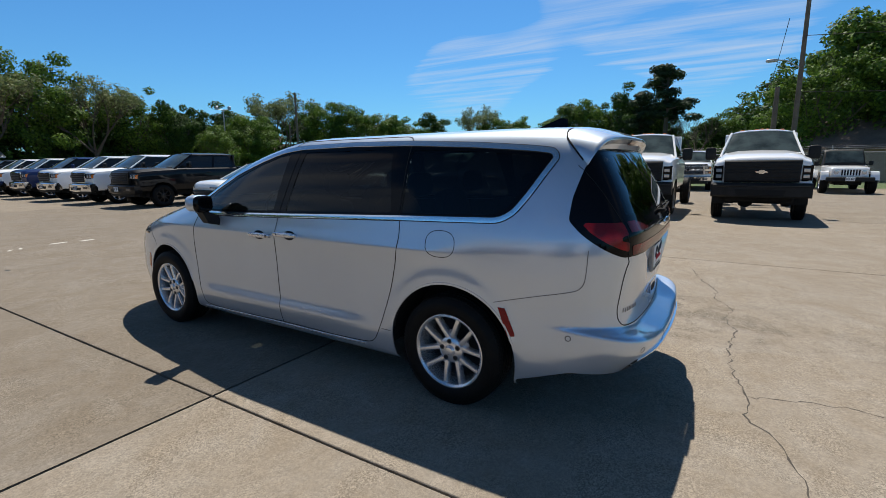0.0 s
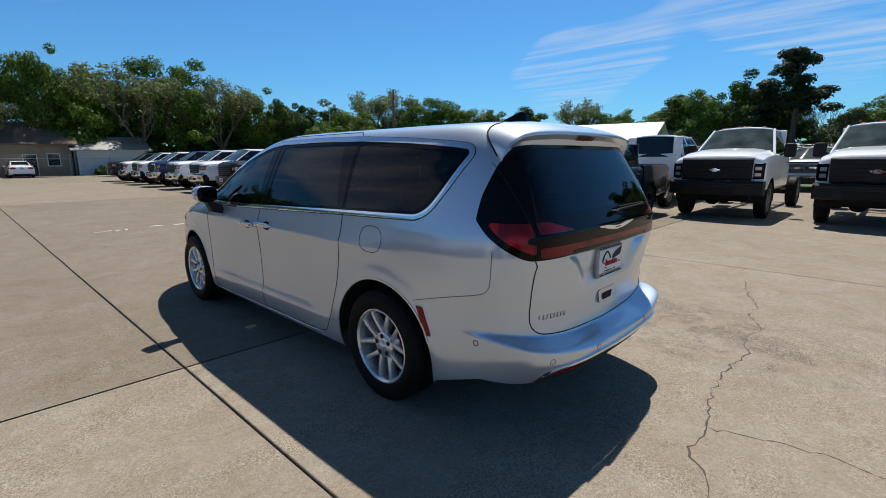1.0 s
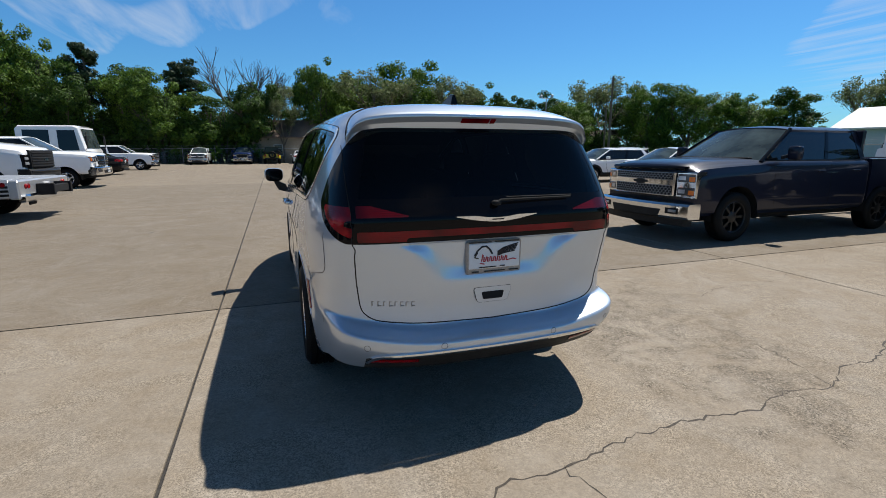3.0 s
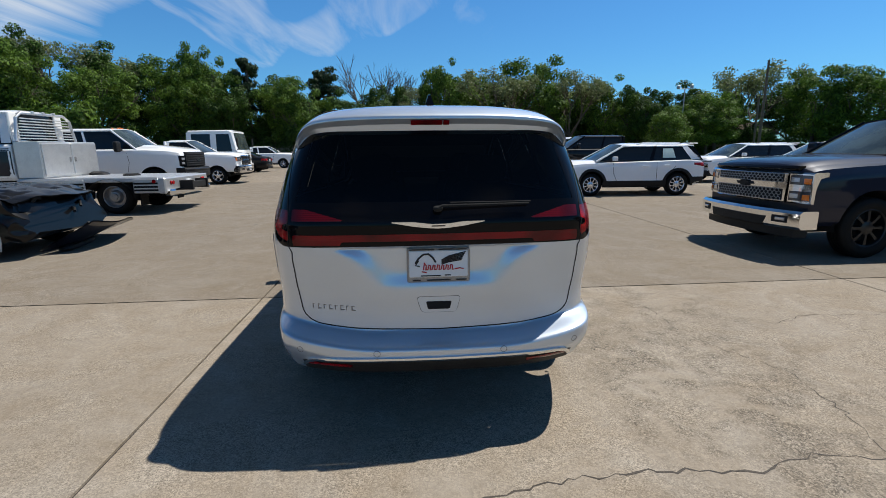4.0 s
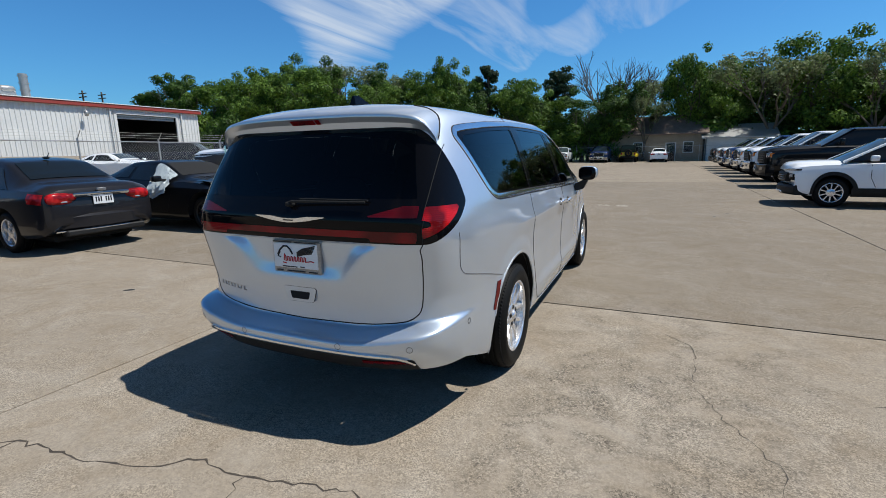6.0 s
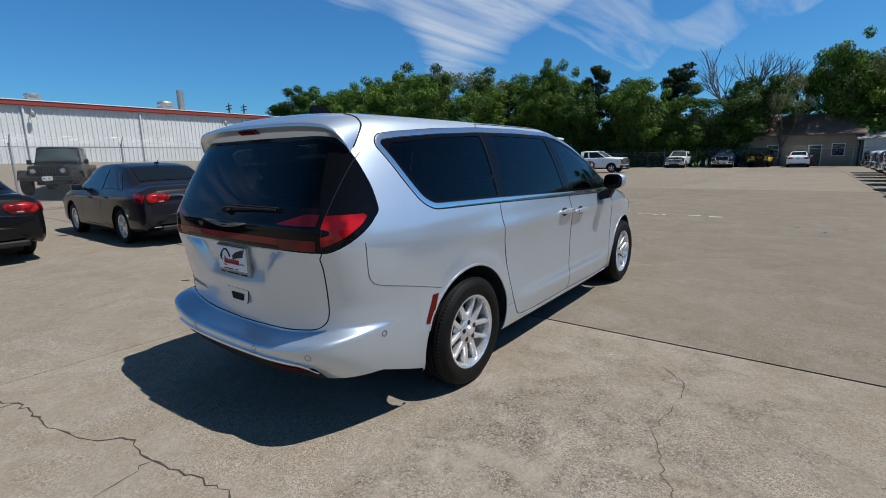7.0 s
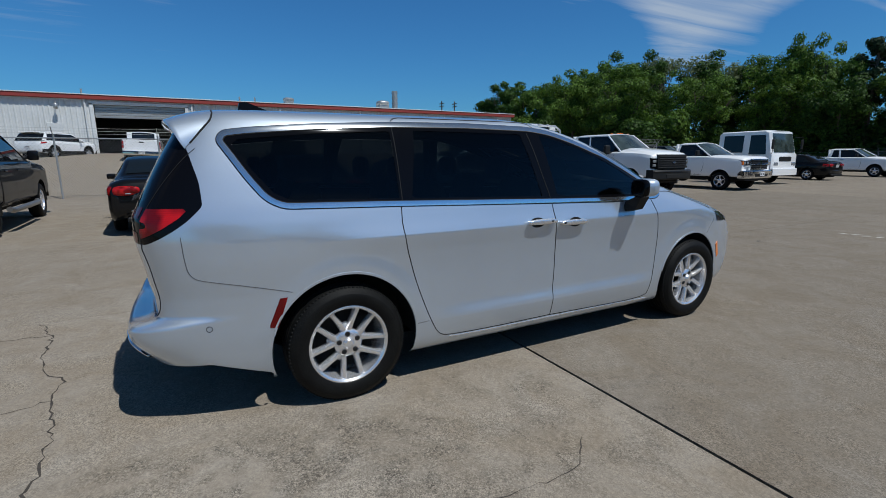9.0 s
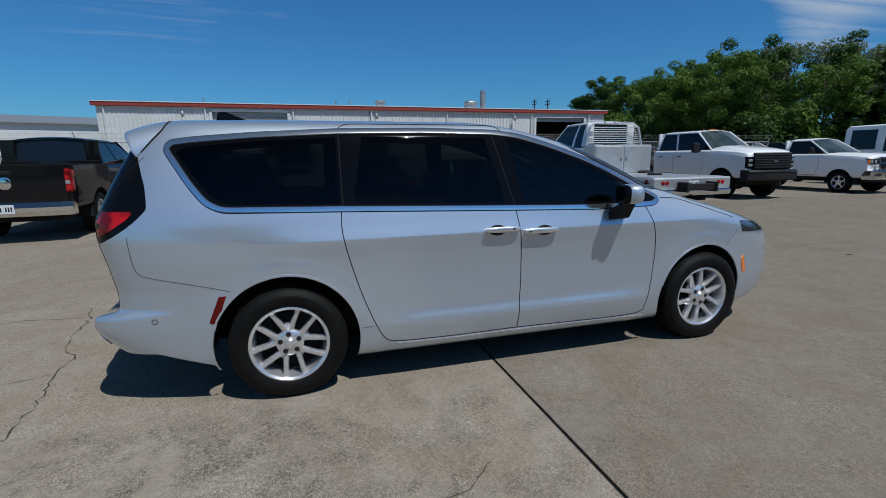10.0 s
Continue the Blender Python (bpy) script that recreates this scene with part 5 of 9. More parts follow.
        loop = [(u + 0.016 * math.cos(k * math.tau / 14), z + 0.016 * math.sin(k * math.tau / 14)) for k in range(15)]
        tail_ribbon(g, loop, 0.0035, 0.001, 0.2)
        part("parking_sensor", g, SEAM, van)
    # wing emblem
    wg = Geo()
    ye = van_tail(0, 1.095) - 0.008
    top = [(-0.225, 1.113), (-0.12, 1.112), (-0.05, 1.103), (0, 1.101), (0.05, 1.103), (0.12, 1.112), (0.225, 1.113)]
    low = [(0.225, 1.109), (0.12, 1.09), (0.05, 1.082), (0, 1.079), (-0.05, 1.082), (-0.12, 1.09), (-0.225, 1.109)]
    pts = top + low
    n = len(pts)
    wg.add([(x, ye - 0.004 + 0.085 * x * x, z) for x, z in pts] + [(x, ye + 0.02 + 0.085 * x * x, z) for x, z in pts],
           [(i, i + 1, n - 2 - i, n - 1 - i) for i in range(6)] + [(i, (i + 1) % n, n + (i + 1) % n, n + i) for i in range(n)])
    emblem = part("wing_emblem", wg, SATIN, van, "chrome wing emblem")
    wc = Geo()
    wc.box(-0.034, 0.034, ye - 0.006, ye + 0.01, 1.088, 1.096, 0.003)
    part("emblem_bar", wc, GLOSSBLACK, emblem)
    # wiper
    wp = Geo()
    wp.tube([(0.0, van_tail(0, 1.175) - 0.03, 1.175), (0.02, van_tail(0, 1.185) - 0.035, 1.187), (0.45, van_tail(0.45, 1.195) - 0.025, 1.19)], [0.009, 0.007, 0.005], 8)
    blob(wp, (0.0, van_tail(0, 1.17) - 0.015, 1.172), (0.024, 0.025, 0.014), 2.5, 12, 8)
    wiper = part("rear_wiper", wp, UNDER, van, "black rear wiper")
    wb = Geo()
    wb.tube([(0.06, van_tail(0, 1.20) - 0.02, 1.199), (0.46, van_tail(0.46, 1.205) - 0.02, 1.198)], 0.0045, 6)
    part("wiper_blade", wb, UNDER, wiper)
    # roof spoiler: a cap between its seam on the roof and its rear lip, running down to a point on each side
    cuts = [0, 0.3, 0.6, 0.8, 0.9, 0.96, 1.0]
    seam = [curve_through(cuts, v) for v in ([-0.60, -0.60, -0.60, -0.60, -0.612, -0.668, -0.737], [1.690, 1.687, 1.674, 1.652, 1.612, 1.545, 1.465])]
    rear = [curve_through(cuts, v) for v in ([0, 0.235, 0.465, 0.600, 0.660, 0.696, 0.732], [-0.845, -0.843, -0.829, -0.811, -0.795, -0.772, -0.739], [1.622, 1.621, 1.614, 1.598, 1.572, 1.530, 1.463])]
    slope = curve_through(cuts, [0.8, 0.8, 0.8, 0.7, 0.5, 0.25, 0.05])
    sp = Geo()
    cols = []
    for i in range(-48, 49):
        a, sg = abs(i) / 48, (1 if i >= 0 else -1)
        yf, zf = float(seam[0](a)), float(seam[1](a))
        xf = van_side(yf, min(zf, 1.672)) + 0.004 if a > 0.82 else 0.78 * a + (van_side(float(seam[0](0.82)), float(seam[1](0.82))) + 0.004 - 0.78 * 0.82) * (a / 0.82) ** 2
        xr, yr, zr, k = float(rear[0](a)), float(rear[1](a)), float(rear[2](a)), float(slope(a))
        if a == 1:
            xr, yr, zr, k = xf, yf, zf, 0.0
        col = []
        for v in (0, 0.15, 0.35, 0.55, 0.75, 0.9, 1.0):
            bow = 0.016 * 4 * v * (1 - v) * k
            col.append((xf + (xr - xf) * v + bow * 0.2 * a ** 4, yf + (yr - yf) * v, zf + (zr - zf) * v + bow * (1 - a ** 3)))
        col += [(xr, yr - 0.004, zr - 0.007), (xr, yr - 0.003, zr - 0.019 * k - 0.002), (xr, yr + 0.004, zr - 0.025 * k - 0.002), (xr - 0.01 * a, yr + 0.034 * k + 0.002, zr - 0.050 * k - 0.002)]
        cols.append([(sg * x, y, z) for x, y, z in col])
    m = len(cols[0])
    sp.add([p for c in cols for p in c], [(i * m + j, i * m + j + 1, (i + 1) * m + j + 1, (i + 1) * m + j) for i in range(96) for j in range(m - 1)])
    spoiler = part("roof_spoiler", sp, SILVER, van, "silver roof spoiler", 48)
    b2 = Geo()
    for x0, x1 in ((-0.12, 0.04), (0.045, 0.075)):
        b2.grid(lambda u, v: (x0 + (x1 - x0) * u, -0.849 + 0.072 * (x0 + (x1 - x0) * u) ** 2 + 0.027 * v, 1.597 - 0.022 * v), 6, 2)
    part("high_brake_lamp", b2, REDDEEP, spoiler, "dark red high brake lamp")
    def inner(p):
        drop = 0.012 + 0.03 * (1 - min(abs(p[0]) / 0.72, 1) ** 4)
        x, y = tail_xy(tail_arc(p[0] * 0.98, p[2] - drop), p[2] - drop) if abs(p[0]) > 0.01 else (0.0, van_tail(0, p[2] - drop))
        return (x, max(y, p[1]) + 0.012, p[2] - drop)
    ud = Geo()
    ud.add([p for c in cols for p in (c[-1], inner(c[-1]))], [(2 * i, 2 * i + 1, 2 * i + 3, 2 * i + 2) for i in range(96)])
    part("spoiler_underside", ud, SILVER, spoiler, "silver spoiler underside")
    for s in (-1, 1):
        sg = Geo()
        pts = []
        for k in range(20):
            a = 0.70 + 0.29 * k / 19
            yf, zf = float(seam[0](a)), float(seam[1](a))
            pts.append((yf + 0.004, zf))
        flank_ribbon(sg, [p for p in pts if p[1] < 1.665], 0.008, 0.0055, s)
        part("spoiler_gap", sg, UNDER, van)
    # shark fin
    fin = Geo()
    outline = [(-0.42, 1.69), (-0.405, 1.765), (-0.36, 1.772), (-0.18, 1.70), (-0.17, 1.685)]
    k = len(outline)
    vs = []
    for q in (-1, 1):
        for y, z in outline:
            vs.append((q * (0.03 if z < 1.71 else 0.007), y, z))
    fin.add(vs, [tuple(range(k)), tuple(range(2 * k - 1, k - 1, -1))] + [(i, (i + 1) % k, k + (i + 1) % k, k + i) for i in range(k)])
    part("roof_aerial", fin, GLOSSBLACK, van, "black shark-fin aerial")
    # number plate in its recess
    yp = van_tail(0, 0.89) - 0.012
    fr = Geo()
    fr.box(-0.158, 0.158, yp - 0.012, yp + 0.02, 0.800, 0.974, 0.008)
    plate = part("plate_frame", fr, STEEL, van, "grey metal dealer plate frame")
    pw = Geo()
    pw.box(-0.147, 0.147, yp - 0.0155, yp, 0.828, 0.964, 0.004)
    part("dealer_plate", pw, PLATEW, plate, "white dealer plate with red and black marks")
    ink = Geo()
    for z, x0, x1 in ((0.969, -0.145, -0.02), (0.969, 0.0, 0.14), (0.813, -0.13, -0.09), (0.813, -0.06, 0.06), (0.813, 0.085, 0.14), (0.836, -0.09, 0.01), (0.838, 0.03, 0.06)):
        ink.box(x0, x1, yp - 0.0175, yp - 0.012, z - 0.003, z + 0.003, 0.001)
    def stroke(g, pts, r):
        g.tube([(x, yp - 0.0165, z) for x, z in pts], r, 6)
    stroke(ink, [(-0.115, 0.90), (-0.10, 0.925), (-0.075, 0.945), (-0.05, 0.947), (-0.03, 0.93), (-0.015, 0.905)], 0.005)
    for k in range(6):
        stroke(ink, [(0.015, 0.895 + 0.004 * k), (0.05, 0.905 + 0.006 * k), (0.115 + 0.004 * k, 0.915 + 0.008 * k)], 0.0032)
    stroke(ink, [(-0.10, 0.915), (-0.115, 0.89), (-0.095, 0.885)], 0.004)
    part("plate_print", ink, INK, plate, "black plate marks")
    red = Geo()
    for k in range(7):
        x = -0.07 + 0.022 * k
        stroke(red, [(x - 0.006, 0.868), (x, 0.892 if k else 0.905), (x + 0.008, 0.888), (x + 0.006, 0.866), (x + 0.014, 0.868)], 0.0034)
    stroke(red, [(0.08, 0.868), (0.105, 0.873), (0.125, 0.868)], 0.003)
    stroke(red, [(-0.085, 0.858), (-0.06, 0.853)], 0.003)
    part("plate_script", red, REDINK, plate, "red script marks")
    # tailgate handle
    hb = Geo()
    yh = van_tail(0, 0.68)
    shape = rounded([(-0.112, 0.722), (0.112, 0.722), (0.088, 0.640), (-0.088, 0.640)], 0.02, 4)
    hb.prism(shape, "y", yh - 0.010, yh + 0.02)
    hd = part("tailgate_handle", hb, SILVER, van, "silver tailgate handle surround")
    # raised black plate that paints the shade of the grip's recess
    hr = Geo()
    hr.prism(rounded([(-0.066, 0.697), (0.066, 0.697), (0.056, 0.656), (-0.056, 0.656)], 0.008, 3), "y", yh - 0.0125, yh)
    part("recess_shade", hr, UNDER, hd)
    rim = Geo()
    rim.tube([(x, yh - 0.007, z) for x, z in shape + shape[:1]], 0.0022, 6, False)
    part("handle_gap", rim, UNDER, hd)
    # badge letters as plain bars
    bd = Geo()
    for k in range(8):
        x = -0.645 + 0.0285 * k
        z = 0.676 - 0.002 * k
        y = van_tail(x, z)
        bd.box(x, x + 0.021, y - 0.004, y + 0.01, z + 0.010, z + 0.0145, 0.001)
        bd.box(x, x + 0.005, y - 0.004, y + 0.01, z - 0.010, z + 0.0145, 0.001)
        if k % 2:
            bd.box(x, x + 0.021, y - 0.004, y + 0.01, z - 0.012, z - 0.0075, 0.001)
    part("tailgate_badge", bd, STEEL, van, "row of chrome badge bars")
    # inside
    for s, y in ((-0.4, 1.55), (0.4, 1.55), (-0.4, 0.72), (0.4, 0.72), (-0.36, -0.12), (0.36, -0.12)):
        g = Geo()
        blob(g, (s, y + 0.2, 0.62), (0.25, 0.27, 0.1), 4, 16, 8)
        blob(g, (s, y - 0.08, 0.92), (0.24, 0.08, 0.33), 4, 16, 10, Matrix.Translation((s, y, 0.6)) @ pose(0, 0, 0, -12, 0, 0) @ Matrix.Translation((-s, -y, -0.6)))
        blob(g, (s, y - 0.18, 1.33), (0.13, 0.05, 0.09), 3, 14, 8)
        part("seat", g, INTERIOR, van, "dark cloth seat with headrest")
    st = Geo()
    st.tube([(-0.4 + 0.18 * math.cos(k * math.tau / 24), 2.05 + 0.06 * math.sin(k * math.tau / 24), 1.05 + 0.17 * math.sin(k * math.tau / 24)) for k in range(25)], 0.014, 8, False)
    st.tube([(-0.55, 2.05, 1.05), (-0.25, 2.05, 1.05)], 0.02, 6)
    part("steering_wheel", st, PLASTIC, van, "black steering wheel")
    db = Geo()
    blob(db, (0, 2.45, 0.95), (0.8, 0.3, 0.17), 4, 20, 10)
    part("dashboard", db, PLASTIC, van, "dark dashboard")
    # unseen box added to stop sun from the windscreen reaching the ground
    bay = Geo()
    bay.box(-0.63, 0.63, 2.45, 3.5, 0.42, 0.86, 0.03)
    part("sun_blocker", bay, UNDER, van)


van_details()

# ---- other vehicles ----


class Loft:
    """A vehicle body skinned over cross-sections. Each key: y, bottom, shoulder and top-edge heights, middle height, half-widths at the widest, the shoulder and the top edge."""
    SUB = (1, 1, 2, 5, 5, 3, 3, 3, 3, 1, 2, 3)

    def __init__(self, keys, step=0.06):
        self.keys = keys
        ys = [k[0] for k in keys]
        self.c = [curve_through(ys, [k[i] for k in keys]) for i in range(1, 8)]
        self.y0, self.y1, self.step = ys[0], ys[-1], step

    def at(self, y):
        return [float(c(y)) for c in self.c]

    def section(self, y):
        zb, zs, zt, zc, w, ws, wt = self.at(y)
        h = zs - zb
        pts = [(0, zb + 0.03), (w * 0.8, zb + 0.02), (w * 0.93, zb), (w * 0.985, zb + 0.07), (w, zb + 0.3 * h), (w * 0.998, zb + 0.62 * h), (w * 0.99, zb + 0.86 * h), (ws, zs), ((ws + wt) / 2 + 0.006, (zs + zt) / 2), (wt, zt)]
        if zc >= zt - 0.02:
            pts += [(wt * 0.93, zt + 0.5 * (zc - zt)), (wt * 0.6, zt + 0.88 * (zc - zt)), (0, zc)]
        else:
            pts += [(wt - 0.004, zc), (wt * 0.6, zc), (0, zc)]
        out = []
        for (a, b), (c, d), k in zip(pts, pts[1:], self.SUB):
            out += [(a + (c - a) * i / k, b + (d - b) * i / k) for i in range(k)]
        return out + [pts[-1]]

    def geo(self, arches=(), caps=(True, True)):
        ys = list(np.linspace(self.y0, self.y1, max(3, int((self.y1 - self.y0) / self.step))))
        ys = sorted(set(round(y, 4) for y in ys + [k[0] for k in self.keys]))
        rows = []
        for y in ys:
            half = self.section(y)
            full = half + [(-x, z) for x, z in half[-2:0:-1]]
            rows.append([(x, y, z) for x, z in full])
        P = np.array(rows)
        n, m = P.shape[:2]
        P = P.reshape(-1, 3)
        for ya, za, r in arches:
            d = np.hypot(P[:, 1] - ya, P[:, 2] - za) - r
            near = (np.abs(d) < 0.04) & (np.abs(P[:, 0]) > 0.5)
            dirn = np.stack([P[:, 1] - ya, P[:, 2] - za], 1)
            dirn /= np.maximum(np.linalg.norm(dirn, axis=1, keepdims=True), 1e-6)
            P[near, 1:] -= (d[:, None] * dirn)[near]
        F = np.array([(i * m + j, i * m + (j + 1) % m, (i + 1) * m + (j + 1) % m, (i + 1) * m + j) for i in range(n - 1) for j in range(m)])
        C = P[F].mean(1)
        keep = np.ones(len(F), bool)
        for ya, za, r in arches:
            keep &= ~((np.hypot(C[:, 1] - ya, C[:, 2] - za) < r) & (np.abs(C[:, 0]) > 0.45))
        g = Geo()
        g.v = [tuple(p) for p in P]
        g.f = [tuple(f) for f in F[keep]]
        if caps[0]:
            g.f.append(tuple(range(m)))
        if caps[1]:
            g.f.append(tuple(range((n - 1) * m, n * m)))
        return g

    def side(self, y, f, s=1, off=0.006):
        """A place on the cabin's side, from the shoulder (0) to the roof edge (1)."""
        zb, zs, zt, zc, w, ws, wt = self.at(y)
        x, z = ws + (wt - ws) * f + 0.012 * f * (1 - f) * 4 * 0.5, zs + (zt - zs) * f
        nx, nz = (zt - zs), (ws - wt)
        ln = math.hypot(nx, nz) or 1
        return (s * (x + nx / ln * off), y, z + nz / ln * off)

    def flank(self, y, z, s=1, off=0.005):
        """A place on the side below the shoulder."""
        half = [p for p in self.section(y)]
        k = sum(self.SUB[:2])
        e = sum(self.SUB[:7])
        zz, xx = [p[1] for p in half[k:e + 1]], [p[0] for p in half[k:e + 1]]
        return (s * (float(np.interp(z, zz, xx)) + off), y, z)

    def top(self, y, u, off=0.006):
        zb, zs, zt, zc, w, ws, wt = self.at(y)
        dz = (self.at(y + 0.03)[3] - self.at(y - 0.03)[3]) / 0.06
        ln = math.hypot(1, dz)
        z = zt + (zc - zt) * float(np.interp(abs(u), [0, 0.6, 0.93, 1], [1, 0.88, 0.5, 0]))
        return (u * wt, y - dz / ln * off, z + off / ln)


def side_pane(parent, loft, b0, b1, t0, t1, f0=0.08, f1=0.9, mat=None, name="side_window"):
    for s in (-1, 1):
        g = Geo()
        def pt(u, v):
            y = (b0 + (b1 - b0) * u) * (1 - v) + (t0 + (t1 - t0) * u) * v
            return loft.side(y, f0 + (f1 - f0) * v, s)
        g.grid(pt, 6, 4)
        part(name, g, mat or CARGLASS, parent)


def top_pane(parent, loft, y0, y1, k0, k1, name, mat):
    g = Geo()
    g.grid(lambda u, v: loft.top(y0 + (y1 - y0) * v, (2 * u - 1) * (k0 + (k1 - k0) * v), 0.012), 16, 16)
    part(name, g, mat, parent)


def flank_line(parent, loft, pts, name="door_gap", mat=None, width=0.012, off=0.003):
    for s in (-1, 1):
        g = Geo()
        path = []
        for (a, b), (c, d) in zip(pts, pts[1:]):
            k = max(1, int(math.hypot(c - a, d - b) / 0.12))
            path += [(a + (c - a) * i / k, b + (d - b) * i / k) for i in range(k)]
        path.append(pts[-1])
        vs = []
        for i, (y, z) in enumerate(path):
            a, b = path[max(0, i - 1)], path[min(len(path) - 1, i + 1)]
            ty, tz = b[0] - a[0], b[1] - a[1]
            ln = math.hypot(ty, tz) or 1
            for q in (-0.5, 0.5):
                vs.append(loft.flank(y - tz / ln * q * width, z + ty / ln * q * width, s, off))
        g.add(vs, [(2 * i, 2 * i + 1, 2 * i + 3, 2 * i + 2) for i in range(len(path) - 1)])
        part(name, g, mat or UNDER, parent)


def wells(parent, loft, arches, r_well):
    for ya, za, r in arches:
        for s in (-1, 1):
            g = Geo()
            w = loft.at(ya)[4] - 0.02
            turn = [-0.1 + (math.pi + 0.2) * k / 20 for k in range(21)]
            g.add([(s * x, ya + q * math.cos(a), za + q * math.sin(a)) for a in turn for q, x in ((0.1, 0.5), (r + 0.012, 0.5), (r + 0.012, w))], [(i * 3 + j, i * 3 + j + 1, i * 3 + j + 4, i * 3 + j + 3) for i in range(20) for j in range(2)])
            part("wheel_well", g, UNDER, parent)


class Nose:
    """The swept front of a vehicle, on which lamps, grille and bumper are laid as bowed slabs."""

    def __init__(self, y, bow, power=2.5):
        self.y, self.bow, self.power = y, bow, power

    def back(self, x):
        return self.bow * abs(x) ** self.power

    def bend(self, g, reach=1.0):
        out = []
        for x, y, z in g.v:
            t = min(max((y - self.y + reach) / reach, 0), 1)
            out.append((x, y - self.back(x) * t * t, z))
        g.v = out
        return g

    def slab(self, x0, x1, z0, z1, off, thick=0.06, c=0.012, n=None, taper=0.0):
        """A bowed slab; taper draws its lower edge in at both ends."""
        g = Geo()
        n = n or max(2, int((x1 - x0) / 0.1))
        c = min(c, 0.45 * (z1 - z0))
        vs = []
        for i in range(n + 1):
            for dy, z, e in ((off - c, z0, taper), (off, z0 + c, taper), (off, z1 - c, 0), (off - c, z1, 0), (off - thick, z1, 0), (off - thick, z0, taper)):
                m = (x0 + x1) / 2
                x = m + (x0 + (x1 - x0) * i / n - m) * (1 - e)
                vs.append((x, self.y - self.back(x) + dy, z))
        fs = [(i * 6 + j, i * 6 + (j + 1) % 6, (i + 1) * 6 + (j + 1) % 6, (i + 1) * 6 + j) for i in range(n) for j in range(6)]
        return g.add(vs, fs + [tuple(range(6)), tuple(range(n * 6, n * 6 + 6))])

    def pair(self, parent, name, mat, x0, x1, z0, z1, off, thick=0.06, c=0.012, label=""):
        return [part(name, self.slab(*sorted((s * x0, s * x1)), z0, z1, off, thick, c, 4), mat, p, label) for s, p in zip((-1, 1), parent if isinstance(parent, list) else (parent, parent))]


def greenhouse(ob, paint, zb, zt, crown, bw, tw, r0, r1, f0, f1, bow, posts=(), sides=None, roof=None, rear_bow=0.05):
    """The upper cabin: glass all round under a roof, with painted posts. Base and roof-edge heights, half-widths, and where the rear and front panes begin (base, top)."""
    def across(u, v, y0, y1, b):
        k = 1 - u * u
        return (u * (bw + (tw - bw) * v) * 0.99, y0 + (y1 - y0) * v + b * k * (1 - 0.4 * v), zb + (zt - zb) * v + crown * k * v)

    def side(u, v, s, off=0.0):
        a, b = r0 + (f0 - r0) * u, r1 + (f1 - r1) * u
        return (s * (bw + (tw - bw) * v + 0.07 * v * (1 - v) + off), a + (b - a) * v, zb + (zt - zb) * v + off * 0.3)

    def strip(u0, u1, t0, t1, s, off, v0=0.0, v1=1.0):
        g = Geo()
        g.grid(lambda a, b: side((u0 + (u1 - u0) * a) * (1 - (v0 + (v1 - v0) * b)) + (t0 + (t1 - t0) * a) * (v0 + (v1 - v0) * b), v0 + (v1 - v0) * b, s, off), 2, 8)
        return g
    w = Geo()
    w.grid(lambda u, v: across(2 * u - 1, v, f0, f1, bow), 16, 8)
    part("windscreen", w, SCREEN, ob)
    b = Geo()
    b.grid(lambda u, v: across(2 * u - 1, v, r0, r1, -rear_bow), 10, 4)
    part("rear_window", b, CARGLASS, ob)
    for s in (-1, 1):
        g = Geo()
        g.grid(lambda u, v: side(u, v, s), 14, 8)
        part("side_window", g, CARGLASS, ob)
        for u0, u1, t0, t1, mat in posts:
            part("door_post", strip(u0, u1, t0, t1, s, 0.006), mat, ob)
        a = Geo()
        a.tube([Vector(across(s, v, f0, f1, bow)) + Vector((s * 0.004, 0.0, 0)) for v in (-0.02, 0.2, 0.4, 0.6, 0.8, 1.0)], 0.032, 8)
        part("windscreen_post", a, paint if paint in (WHITE, SILVER) else GLOSSBLACK, ob)
        sill = strip(0, 1, 0, 1, s, 0.007, 0.0, 0.05)
        part("window_sill", sill, PLASTIC, ob)
    r = Geo()
    def lid(u, w):
        a = 2 * u - 1
        k = 1 - a * a
        y = (r1 - 0.03 - rear_bow * 0.6 * k) * (1 - w) + (f1 + 0.02 + bow * 0.6 * k) * w
        e = min(1, min(w, 1 - w) * 9)
        return (a * (tw + 0.025), y, zt + crown * k + 0.026 * e * (1 - a ** 8) - 0.012 * abs(a) ** 8)
    r.grid(lid, 20, 24)
    low = [lid(i / 20, 0) for i in range(21)] + [lid(1, i / 24) for i in range(25)] + [lid(1 - i / 20, 1) for i in range(21)] + [lid(0, 1 - i / 24) for i in range(25)]
    n = len(low)
    r.add(low + [(x * 0.995, y, z - 0.035) for x, y, z in low], [(i, (i + 1) % n, n + (i + 1) % n, n + i) for i in range(n)])
    part("roof", r, roof or paint, ob)
    return side


def mirrors(parent, x, y, z, size, mat, foot=True):
    for s in (-1, 1):
        g = Geo()
        blob(g, (s * (x + size[0]), y, z), size, 5, 16, 10)
        mr = part("door_mirror", g, mat, parent)
        a = Geo()
        a.tube([(s * (x - 0.09), y + 0.03, z - size[2] * 0.7), (s * (x + size[0] * 0.5), y, z - size[2] * 0.3)], 0.03, 6)
        part("mirror_arm", a, PLASTIC, mr)


def handles(parent, loft, places, mat):
    for y, z in places:
        for s in (-1, 1):
            g = Geo()
            blob(g, loft.flank(y, z, s, 0.022), (0.014, 0.11, 0.018), 3, 12, 6)
            part("door_handle", g, mat, parent)


